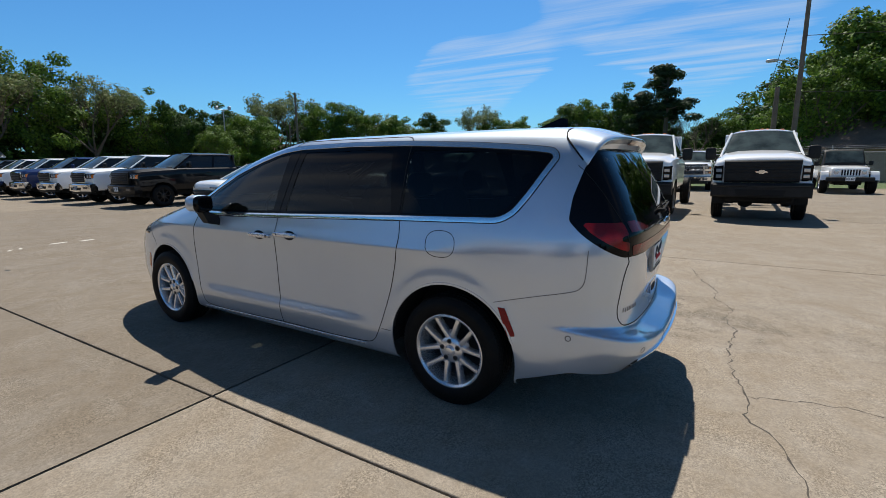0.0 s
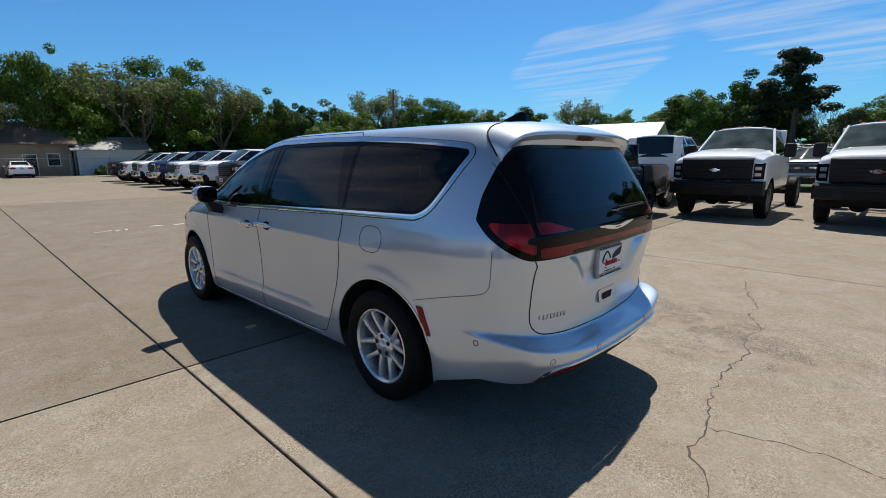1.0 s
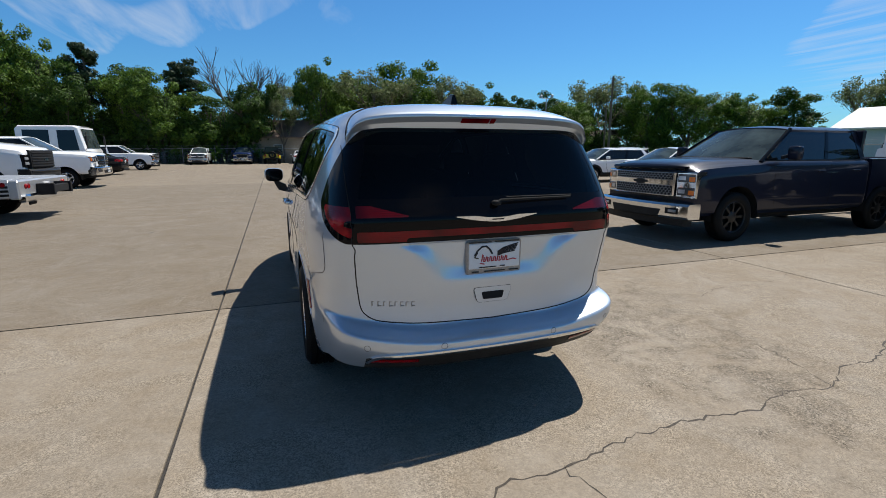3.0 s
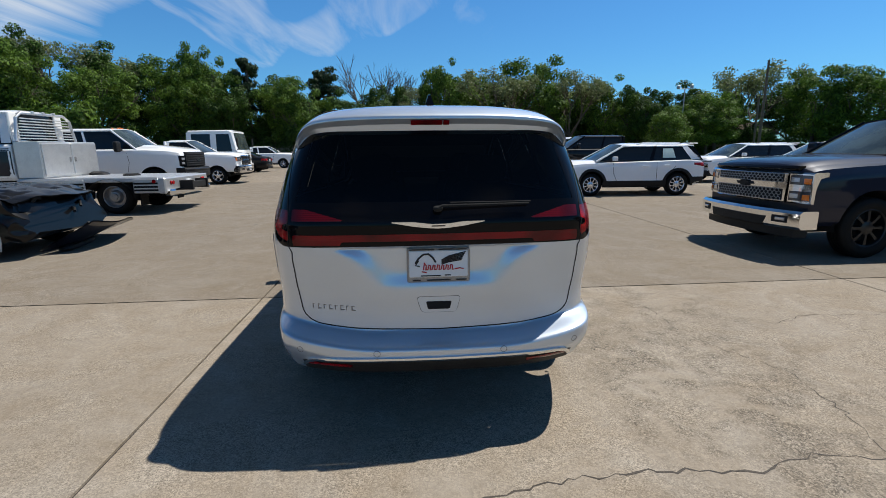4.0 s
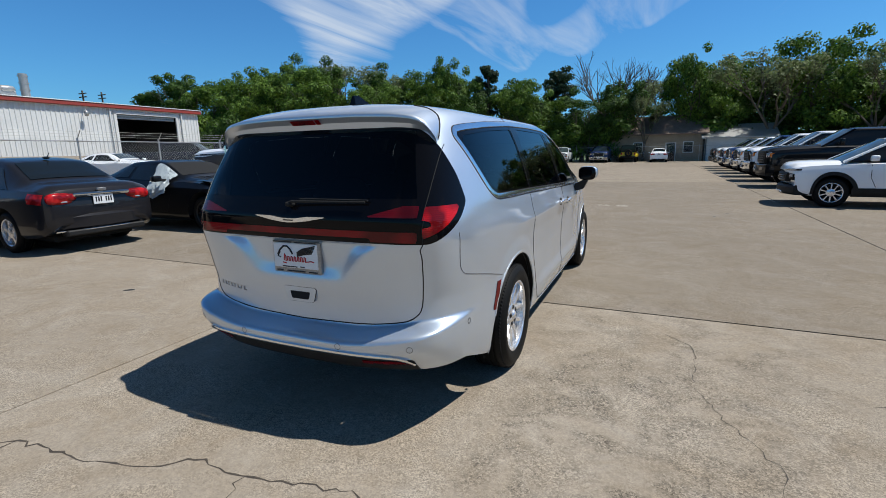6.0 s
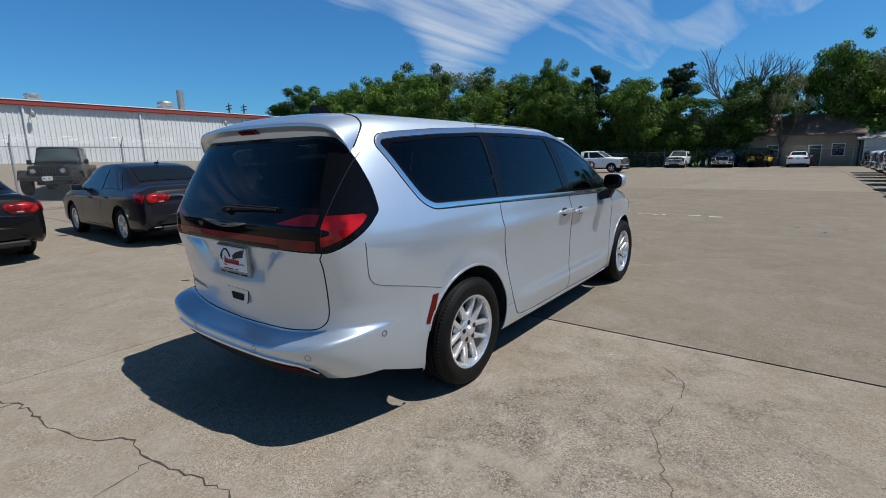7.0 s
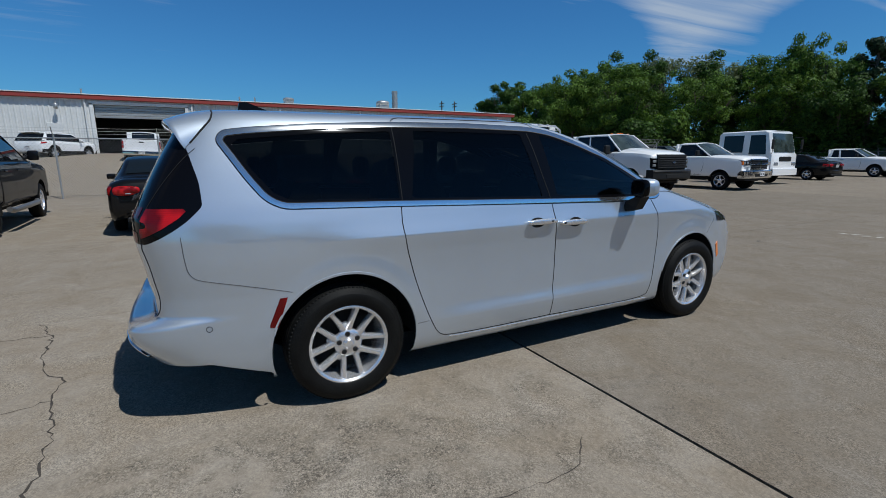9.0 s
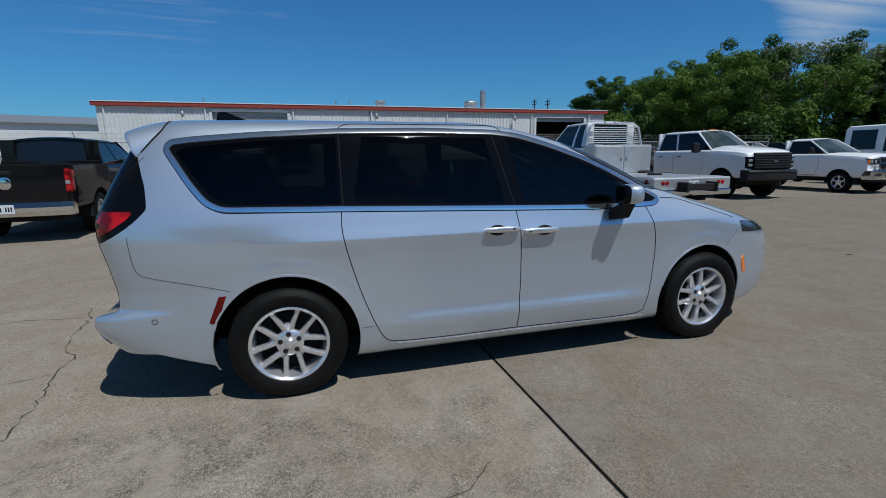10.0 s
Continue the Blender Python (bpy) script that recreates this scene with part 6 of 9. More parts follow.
def bars(parent, x0, x1, y, z0, z1, n, mat, name="grille_bar", depth=0.03):
    for k in range(n):
        z = z0 + (z1 - z0) * (k + 0.5) / n
        g = Geo()
        g.box(x0, x1, y - depth, y + depth * 0.3, z - 0.28 * (z1 - z0) / n, z + 0.28 * (z1 - z0) / n, 0.01)
        part(name, g, mat, parent)


def plate(parent, y, z, w=0.305, back=True, x=0.0):
    """A number plate whose characters are plain bars."""
    s = -1 if back else 1
    g = Geo()
    y0, y1 = sorted((y, y + s * 0.015))
    g.box(x - w / 2, x + w / 2, y0, y1, z - w / 4, z + w / 4, 0.005)
    p = part("number_plate", g, PLATEW, parent, "white number plate with dark bars")
    for k in range(7):
        if k == 3:
            continue
        xx = x - w * 0.4 + w * 0.8 * k / 6.5
        y0, y1 = sorted((y + s * 0.012, y + s * 0.018))
        b = Geo()
        b.box(xx, xx + w * 0.075, y0, y1, z - w * 0.13, z + w * 0.13, 0.003)
        part("plate_bar", b, INK, p)


def curved_bar(half, y, bow, z0, z1, depth, c=0.02, n=14):
    """A bumper: a bar across the vehicle whose ends sweep back."""
    g = Geo()
    vs = []
    for i in range(n + 1):
        x = half * (2 * i / n - 1)
        yy = y - bow * abs(x / half) ** 2.6
        for dy, z in ((0, z0 + c), (0, z1 - c), (-c, z1), (-depth, z1), (-depth, z0), (-c, z0)):
            vs.append((x, yy + dy, z))
    fs = [(i * 6 + j, i * 6 + (j + 1) % 6, (i + 1) * 6 + (j + 1) % 6, (i + 1) * 6 + j) for i in range(n) for j in range(6)]
    fs += [tuple(range(6)), tuple(range(n * 6, n * 6 + 6))]
    return g.add(vs, fs)


def pickup(m, paint, label, style="heavy", bed=True, cab="crew", wb=3.8, dz=0.0, tyre=0.40, rims="six", group="", trim=None, two_tone=None, name="pickup_truck", full=1.0, rail=False):
    """A full-size pickup or chassis cab; the rear axle is the origin and the nose points along +y."""
    ob = thing(name, m, label, "pickup truck", group)
    trim = trim or CHROME
    k = wb - 3.8
    yb = {"crew": 0.66, "extended": 1.05, "single": 1.55}[cab] + k
    d = dz
    F = 4.80 + k
    up = 0.05 if style in ("medium", "tow") else 0.0
    tall = 0.22 if name == "flatbed_truck" else 0.16 if up else 0.0

    def row(y, zb, zs, zt, zc, w, ws, wt):
        return (y, zb + d, zs + d, zt + d, zc + d, w * full, ws * full, wt * full)
    keys = [row(yb, .52, 1.29, 1.325, 1.33, .985, .96, .92), row(yb + 0.06, .5, 1.295, 1.335, 1.34, 1.0, .965, .92), row(3.15 + k, .5, 1.295, 1.335, 1.345, 1.0, .965, .92), row(3.35 + k, .5, 1.285, 1.33, 1.395 + up, 1.0, .955, .87),
            row(4.2 + k, .5, 1.245, 1.295, 1.375 + up, 1.0, .95, .84), row(4.6 + k, .5, 1.215, 1.265, 1.335 + up, .995, .94, .82), row(4.74 + k, .52, 1.19, 1.235, 1.295 + up, .985, .93, .80), row(4.79 + k, .56, 1.16, 1.20, 1.25 + up, .97, .91, .78), row(F, .60, 1.13, 1.17, 1.21 + up, .96, .90, .77)]
    if up:
        slope = ((1.345, 1.385, 1.395), (1.345, 1.39, 1.54), (1.315, 1.365, 1.465), (1.27, 1.315, 1.395), (1.24, 1.28, 1.35), (1.20, 1.24, 1.29), (1.17, 1.21, 1.25))
        keys = [q[:2] + tuple(v + 0.05 for v in q[2:5]) + q[5:] for q in keys[:2]] + [q[:2] + tuple(v + d for v in z3) + q[5:] for q, z3 in zip(keys[2:], slope)]
    loft = Loft(keys)
    nose = Nose(F, 0.15)
    ra = tyre + 0.085
    fa, rr = (3.8 + k, tyre, ra), (0.0, tyre, ra)
    part("cab", nose.bend(loft.geo([fa])), paint, ob)
    wells(ob, loft, [fa], ra)
    wf = 3.8 + k
    x = 0.985 * full
    dual = rims == "steel"
    for s in (-1, 1):
        wheel(ob, s * x, wf, tyre, 0.25, tyre * 0.62, rims)
        wheel(ob, s * (x + (0.06 if dual else 0)), 0, tyre, 0.27, tyre * 0.62, rims)
    # upper cabin and doors
    z = lambda v: v + d
    span = 3.26 + k - yb - 0.03
    posts = [(0.0, 0.05 if cab == "crew" else 0.10, 0.0, 0.07 if cab == "crew" else 0.14, paint)]
    gap = paint if paint in (WHITE,) else GLOSSBLACK
    mid = (1.69 + k - yb) / span
    if cab == "crew":
        posts.append((mid - 0.015, mid + 0.02, mid + 0.035, mid + 0.075, gap))
        flank_line(ob, loft, [(1.67 + k, 1.29 + d), (1.67 + k, 0.6 + d), (0.95 + k, 0.56 + d)])
        flank_line(ob, loft, [(3.0 + k, 1.27 + d), (3.05 + k, 0.95 + d), (2.95 + k, 0.56 + d), (1.67 + k, 0.56 + d)])
        handles(ob, loft, ((1.05 + k, 1.17 + d), (1.95 + k, 1.17 + d)), paint if paint is not WHITE else PLASTIC)
    else:
        if cab == "extended":
            posts.append((0.30, 0.36, 0.37, 0.44, gap))
        flank_line(ob, loft, [(1.78 + k, 1.29 + d), (1.78 + k, 0.56 + d), (2.95 + k, 0.56 + d), (3.05 + k, 0.95 + d), (3.0 + k, 1.27 + d)])
        handles(ob, loft, ((1.98 + k, 1.17 + d),), PLASTIC)
    greenhouse(ob, paint, z(1.33) + up, z(1.86) + tall, 0.05, 0.90 * full, 0.70 * full, yb + 0.03, yb + 0.11, 3.26 + k, 2.42 + k, 0.14, posts)
    rp = Geo()
    rp.box(-0.86 * full, 0.86 * full, yb - 0.004, yb + 0.06, z(1.30), z(1.44) + up, 0.02)
    for s in (-1, 1):
        a, b = sorted((s * 0.60 * full, s * 0.86 * full))
        rp.box(a, b, yb + 0.02, yb + 0.09, z(1.40), z(1.86) + tall, 0.02)
    part("cab_back", rp, paint, ob)
    cl = Geo()
    cl.box(-0.75 * full, 0.75 * full, 3.27 + k, 3.37 + k, z(1.365) + 2 * up, z(1.40) + 2 * up, 0.012)
    part("wiper_cowl", cl, PLASTIC, ob)
    mirrors(ob, 1.02 * full, 2.82 + k, 1.47 + d, (0.10, 0.06, 0.11) if style not in ("tow", "medium") else (0.13, 0.07, 0.17), PLASTIC if paint is WHITE or style == "tow" else paint)
    for q in (-0.45, -0.12, 0, 0.12, 0.45):
        if style in ("medium", "tow"):
            lam = Geo()
            blob(lam, (q * full, 2.36 + k, z(1.945 + tall - 0.05 * abs(q))), (0.05, 0.03, 0.02), 2.5, 10, 6)
            part("roof_marker_lamp", lam, AMBER, ob)
    # front
    f = full
    if style == "heavy":
        light = trim is CHROME
        fr = part("grille_surround", nose.slab(-0.63 * f, 0.63 * f, z(0.79), z(1.225), 0.03, 0.1, 0.025, None, 0.06), trim if light else BLACKALLOY, ob, "chrome grille surround" if light else "black grille surround")
        gr = part("grille", nose.slab(-0.575 * f, 0.575 * f, z(0.83), z(1.185), 0.034, 0.08, 0.01, None, 0.06), PLASTIC, fr, "black grille")
        for q in (0.90, 0.975, 1.05, 1.125):
            part("grille_bar", nose.slab(-0.55 * f, 0.55 * f, z(q), z(q + 0.026), 0.05, 0.04, 0.008), BLACKALLOY, gr)
        if cab == "single":
            part("grille_cross", nose.slab(-0.04, 0.04, z(0.84), z(1.18), 0.058, 0.04), CHROME, gr)
            part("grille_cross", nose.slab(-0.56, 0.56, z(0.985), z(1.03), 0.056, 0.04), CHROME, gr)
        hls = nose.pair(ob, "headlamp", LAMPDARK, 0.66 * f, 0.965 * f, z(0.96), z(1.165), 0.014, 0.2, 0.03)
        for hl, s in zip(hls, (-1, 1)):
            h2 = Geo()
            for q in (0.73, 0.86):
                blob(h2, (s * q * f, F - nose.back(q * f) + 0.012, z(1.06)), (0.05, 0.02, 0.062), 2.6, 12, 8)
            part("lens", h2, LENS, hl)
        nose.pair(hls, "turn_lens", AMBER, 0.92 * f, 0.97 * f, z(0.99), z(1.13), 0.02, 0.1)
        bp = part("bumper", nose.slab(-0.985 * f, 0.985 * f, z(0.45), z(0.76), 0.14, 0.26, 0.03), trim if light else paint, ob, "chrome front bumper" if light else "painted front bumper")
        part("air_intake", nose.slab(-0.46 * f, 0.46 * f, z(0.50), z(0.64), 0.146, 0.1, 0.02, None, 0.1), PLASTIC, bp)
        nose.pair(bp, "fog_lamp", LAMPDARK, 0.60 * f, 0.82 * f, z(0.55), z(0.67), 0.146, 0.1, 0.02)
        part("air_dam", nose.slab(-0.84 * f, 0.84 * f, z(0.36), z(0.46), 0.06, 0.2), PLASTIC, ob)
        plate(ob, F + 0.148, z(0.62), back=False)
    elif style in ("medium", "tow"):
        gr = part("grille", nose.slab(-0.76 * f, 0.76 * f, z(0.77), z(1.285), 0.045, 0.15, 0.03, None, 0.03), PLASTIC, ob, "wide black grille")
        for q in range(6):
            part("grille_bar", nose.slab(-0.71 * f, 0.71 * f, z(0.81 + 0.076 * q), z(0.846 + 0.076 * q), 0.06, 0.05, 0.008), PLASTIC, gr)
        hls = nose.pair(ob, "headlamp", GLOSSBLACK, 0.775 * f, 0.975 * f, z(0.80), z(1.165), 0.016, 0.2, 0.03)
        for q0, q1 in ((0.86, 0.955), (1.00, 1.095)):
            nose.pair(hls, "lens", LENS, 0.80 * f, 0.92 * f, z(q0), z(q1), 0.03, 0.1, 0.02)
        bp = part("bumper", nose.slab(-1.0 * f, 1.0 * f, z(0.42), z(0.755), 0.17, 0.3, 0.04), PLASTIC, ob, "black front bumper")
        part("bumper_step", nose.slab(-0.95 * f, 0.95 * f, z(0.66), z(0.72), 0.185, 0.1, 0.02), BLACKALLOY, bp)
        part("air_intake", nose.slab(-0.5 * f, 0.5 * f, z(0.46), z(0.62), 0.18, 0.1, 0.02, None, 0.08), UNDER, bp)
        ax = Geo()
        ax.tube([(-0.8, wf, tyre), (0.8, wf, tyre)], 0.08, 10)
        blob(ax, (0.25, wf, tyre), (0.18, 0.2, 0.18), 2.2)
        for s in (-1, 1):
            ax.tube([(s * 0.42, wf + 0.6, tyre + 0.12), (s * 0.42, wf, tyre + 0.02), (s * 0.42, wf - 0.6, tyre + 0.12)], 0.04, 6)
        part("front_axle", ax, UNDER, ob)
    else:
        fr = part("grille_surround", nose.slab(-0.685 * f, 0.685 * f, z(0.785), z(1.185), 0.03, 0.12, 0.02, None, 0.02), CHROME, ob, "chrome grille surround")
        for q0, q1 in ((0.815, 0.965), (1.055, 1.16)):
            gr = part("grille", nose.slab(-0.635 * f, 0.635 * f, z(q0), z(q1), 0.036, 0.06, 0.008), UNDER, fr, "black grille")
            mesh = Geo()
            rows_n = 4 if q1 < 1 else 3
            for i in range(19):
                for j in range(rows_n):
                    cx, cz = -0.60 * f + 0.066 * f * i + (0.033 if j % 2 else 0), z(q0 + 0.02 + (q1 - q0 - 0.04) * j / (rows_n - 1))
                    if abs(cx) < 0.625 * f:
                        mesh.tube([(cx + 0.034 * math.cos(q * math.tau / 6 + 0.52), F - nose.back(cx) + 0.04, cz + 0.026 * math.sin(q * math.tau / 6 + 0.52)) for q in range(7)], 0.0045, 4, False)
            tagged(part("grille_mesh", mesh, STEEL, gr, "chrome honeycomb mesh"), kind="stuff")
        hls = nose.pair(ob, "headlamp", CHROME, 0.70 * f, 0.98 * f, z(0.785), z(1.185), 0.014, 0.2, 0.02)
        for q0, q1 in ((0.815, 0.955), (1.02, 1.16)):
            nose.pair(hls, "lens", LAMPDARK, 0.715 * f, 0.967 * f, z(q0), z(q1), 0.02, 0.1, 0.015)
            nose.pair(hls, "reflector", LENS, 0.73 * f, 0.83 * f, z(q0 + 0.025), z(q1 - 0.025), 0.025, 0.1, 0.02)
            nose.pair(hls, "turn_lens", AMBER, 0.885 * f, 0.962 * f, z(q0 + 0.012), z(q1 - 0.04), 0.026, 0.1, 0.015)
        bp = part("bumper", nose.slab(-0.99 * f, 0.99 * f, z(0.465), z(0.70), 0.14, 0.25, 0.035), CHROME, ob, "chrome front bumper")
        part("air_intake", nose.slab(-0.56 * f, 0.56 * f, z(0.47), z(0.605), 0.146, 0.1, 0.012, None, 0.08), PLASTIC, bp)
        fgs = nose.pair(bp, "fog_lamp_bezel", PLASTIC, 0.645 * f, 0.85 * f, z(0.53), z(0.64), 0.146, 0.1, 0.015)
        nose.pair(fgs, "fog_lamp", LENS, 0.70 * f, 0.82 * f, z(0.555), z(0.615), 0.152, 0.1, 0.015)
        part("air_dam", nose.slab(-0.86 * f, 0.86 * f, z(0.34), z(0.475), 0.05, 0.2), PLASTIC, ob)
        part("bonnet_deflector", nose.slab(-0.80 * f, 0.80 * f, z(1.20), z(1.265), 0.03, 0.1, 0.03), GLOSSBLACK, ob, "dark bonnet deflector")
    if style != "heavy":
        e = Geo()
        zc = z(1.01 if style in ("medium", "tow") else 1.01)
        e.prism([(-0.13, zc - 0.015), (-0.10, zc + 0.02), (-0.05, zc + 0.02), (-0.05, zc + 0.042), (0.05, zc + 0.042), (0.05, zc + 0.02), (0.13, zc + 0.02), (0.10, zc - 0.015), (0.05, zc - 0.015), (0.05, zc - 0.038), (-0.05, zc - 0.038), (-0.05, zc - 0.015)], "y", F + 0.02, F + 0.075)
        part("emblem", e, CHROME if style in ("medium", "tow") else PLASTIC, ob)
    # bed or bare frame
    if bed:
        bl = Loft([row(-1.25, .64, 1.36, 1.365, .82, .965, .955, .895), row(-1.12, .6, 1.36, 1.37, .82, .995, .98, .91), row(0.0, .56, 1.36, 1.37, .82, 1.0, .985, .915), row(yb - 0.03, .55, 1.36, 1.37, .82, 1.0, .985, .915)])
        part("bed", bl.geo([rr]), paint, ob)
        wells(ob, bl, [rr], ra)
        t = Geo()
        t.box(-0.90 * full, 0.90 * full, -1.29, -1.215, z(0.70), z(1.38), 0.02)
        tg = part("tailgate", t, paint, ob)
        th = Geo()
        th.box(-0.13, 0.13, -1.30, -1.26, z(1.20), z(1.28), 0.015)
        part("tailgate_handle", th, PLASTIC, tg)
        if style == "heavy":
            em = Geo()
            blob(em, (0, -1.295, z(1.06)), (0.10, 0.015, 0.11), 2.6, 16, 8)
            part("tailgate_emblem", em, CHROME, tg)
        fw = Geo()
        fw.box(-0.9 * full, 0.9 * full, yb - 0.09, yb - 0.03, z(0.8), z(1.38), 0.02)
        part("bed_front", fw, paint, ob)
        rear = part("rear_bumper", curved_bar(0.96 * full, 1.46, 0.1, z(0.48), z(0.72), 0.22, 0.085).add([], []), trim if trim is not PLASTIC else STEEL, ob, "chrome rear bumper")
        rear.matrix_local = pose(0, 0, 0, 0, 0, 180)
        for s in (-1, 1):
            tl = Geo()
            a, b = sorted((s * 0.86, s * 0.985))
            tl.box(a * full, b * full, -1.30, -1.10, z(0.88), z(1.30), 0.03)
            lamp = part("tail_lamp", tl, REDLENS, ob, "red tail lamp")
            t2 = Geo()
            a, b = sorted((s * 0.88, s * 0.96))
            t2.box(a * full, b * full, -1.31, -1.2, z(1.02), z(1.10), 0.015)
            part("reversing_lens", t2, LENS, lamp)
        plate(ob, -1.465, z(0.62), x=-0.0)
        if rail:
            st = Geo()
            for s in (-1, 1):
                st.tube([(s * 1.03, 0.75, z(0.45)), (s * 1.06, 0.85, z(0.42)), (s * 1.06, 2.9, z(0.42)), (s * 1.03, 3.0, z(0.45))], 0.055, 10)
            part("side_steps", st, STEEL, ob)
    else:
        for s in (-1, 1):
            g = Geo()
            a, b = sorted((s * 0.40, s * 0.48))
            g.box(a, b, -1.6, yb + 0.4, 0.62 + d * 0.6, 0.86 + d * 0.6, 0.01)
            part("frame_rail", g, UNDER, ob, "black chassis rail")
        for y in (-1.5, -0.5, 0.5):
            g = Geo()
            g.box(-0.42, 0.42, y - 0.06, y + 0.06, 0.66 + d * 0.6, 0.82 + d * 0.6, 0.01)
            part("cross_member", g, UNDER, ob)
        g = Geo()
        g.tube([(-0.9, 0, tyre), (0.9, 0, tyre)], 0.09, 10)
        blob(g, (0, 0, tyre), (0.2, 0.22, 0.2), 2.2)
        part("rear_axle", g, UNDER, ob)
        g = Geo()
        blob(g, (0.75, yb - 0.55, 0.6 + d * 0.5), (0.2, 0.5, 0.2), 4)
        part("fuel_tank", g, PLASTIC, ob)
    und = Geo()
    und.box(-0.7, 0.7, -1.0 if bed else yb - 0.2, F - 0.3, 0.35 + d * 0.6, 0.56 + d, 0.04)
    part("chassis", und, UNDER, ob)
    if two_tone:
        for s in (-1, 1):
            g = Geo()
            g.grid(lambda u, v: loft.flank(yb + 0.02 + (F - 0.25 - yb) * u, 0.56 + d + (0.62) * v, s, 0.004), 30, 6)
            band = part("lower_band", g, two_tone, ob, "slate blue lower body band")
            keep = [p for p in band.data.polygons if math.hypot(p.center.y - wf, p.center.z - tyre) < ra + 0.06]
            bm = bmesh.new()
            bm.from_mesh(band.data)
            bmesh.ops.delete(bm, geom=[f for f in bm.faces if math.hypot(f.calc_center_median().y - wf, f.calc_center_median().z - tyre) < ra + 0.03], context="FACES")
            bm.to_mesh(band.data)
            bm.free()
        for zz in (1.20, 1.235):
            flank_line(ob, loft, [(yb + 0.05, zz + d), (F - 0.5, zz - 0.05 + d)], "stripe", two_tone, 0.018, 0.006)
    return ob


def car(m, keys, paint, label, wb, tyre, rims, panes, screen, back, category="car", group="", name="sedan", cladding=None, trunk=None, tw=0.21, wx=0.87, tail="blocks", gaps=(), front=True):
    """A car skinned over its sections."""
    ob = thing(name, m, label, category, group)
    loft = Loft(keys, 0.05)
    ra = tyre + 0.06
    arches = [(0.0, tyre, ra), (wb, tyre, ra)]
    part("body", loft.geo(arches), paint, ob)
    wells(ob, loft, arches, ra)
    for y in (0, wb):
        for s in (-1, 1):
            wheel(ob, s * wx, y, tyre, tw, tyre * 0.66, rims)
    for p in panes:
        side_pane(ob, loft, *p)
    top_pane(ob, loft, screen[0], screen[1], 0.94, 0.9, "windscreen", SCREEN)
    if back:
        top_pane(ob, loft, back[0], back[1], 0.9, 0.86, "rear_window", CARGLASS)
    for g in gaps:
        flank_line(ob, loft, g)
    zb, zs, zt, zc, w, ws, wt = loft.at(wb * 0.68)
    mirrors(ob, ws + 0.03, wb * 0.70, zs + 0.09, (0.09, 0.06, 0.06), paint)
    for y in (wb * 0.22, wb * 0.55):
        handles(ob, loft, ((y, loft.at(y)[1] - 0.1),), paint)
    R, F = keys[0][0], keys[-1][0]
    zsr = max(k[2] for k in keys[:3])
    u = Geo()
    u.box(-0.6, 0.6, R + 0.3, F - 0.3, keys[len(keys) // 2][1] - 0.03, keys[len(keys) // 2][1] + 0.08, 0.03)
    part("underbody", u, UNDER, ob)
    if cladding:
        for s in (-1, 1):
            g = Geo()
            g.grid(lambda a, b: loft.flank(R + 0.25 + (F - R - 0.5) * a, loft.at(R + 0.25 + (F - R - 0.5) * a)[0] + 0.02 + 0.2 * b, s, 0.006), 50, 3)
            bm = bmesh.new()
            me = g.mesh("cladding", cladding)
            bm.from_mesh(me)
            bmesh.ops.delete(bm, geom=[f for f in bm.faces if any(math.hypot(f.calc_center_median().y - a[0], f.calc_center_median().z - a[1]) < ra for a in arches)], context="FACES")
            bm.to_mesh(me)
            bm.free()
            part("sill_cladding", me, None, ob, "black plastic sill cladding")
            for ya, za, r in arches:
                g = Geo()
                pts = []
                for i in range(25):
                    a = math.pi * 1.04 - (math.pi * 1.08) * i / 24
                    for rr in (r - 0.005, r + 0.065):
                        pts.append(loft.flank(ya + rr * math.cos(a), max(za + rr * math.sin(a), 0.27), s, 0.008))
                g.add(pts, [(2 * i, 2 * i + 1, 2 * i + 3, 2 * i + 2) for i in range(24)])
                part("arch_cladding", g, cladding, ob, "black plastic arch trim")
    for s in (-1, 1):
        if tail == "blocks":
            g = Geo()
            def tl(a, b):
                y = R + 0.06 + 0.26 * a
                return loft.flank(y, zsr - 0.20 + 0.15 * b + 0.02 * a, s, 0.012)
            g.grid(tl, 6, 4)
            x1 = loft.at(R + 0.08)[4]
            a, b = sorted((s * 0.42, s * (x1 * 0.97)))
            blob(g, ((a + b) / 2 - s * 0.02, R + 0.06, zsr - 0.13), ((b - a) / 2, 0.085, 0.092), 3.0, 18, 10)
            blob(g, (s * 0.47, R + 0.05, zsr - 0.115), (0.10, 0.082, 0.062), 3.0, 14, 8)
            lamp = part("tail_lamp", g, REDLENS, ob, "red tail lamp")
            h = Geo()
            a, b = sorted((s * 0.5, s * 0.62))
            blob(h, ((a + b) / 2, R + 0.0, zsr - 0.175), (0.055, 0.03, 0.016), 2.6, 12, 6)
            part("reversing_lens", h, LENS, lamp)
        if front:
            g = Geo()
            def hl(a, b):
                y = F - 0.36 + 0.27 * a
                zz = loft.at(y)[1]
                return loft.flank(y, zz - 0.14 + 0.11 * b, s, 0.008)
            g.grid(hl, 6, 4)
            part("headlamp", g, LENS, ob)
    if front:
        zf = loft.at(F - 0.06)[1]
        g = Geo()
        g.prism(rounded([(-0.5, 0.36), (0.5, 0.36), (0.55, zf - 0.06), (-0.55, zf - 0.06)], 0.05), "y", F - 0.10, F + 0.012)
        gr = part("grille", g, PLASTIC, ob, "black grille")
        bars(gr, -0.45, 0.45, F + 0.02, 0.40, zf - 0.1, 3, STEEL)
    if trunk:
        plate(ob, R - 0.012, trunk)
    return ob


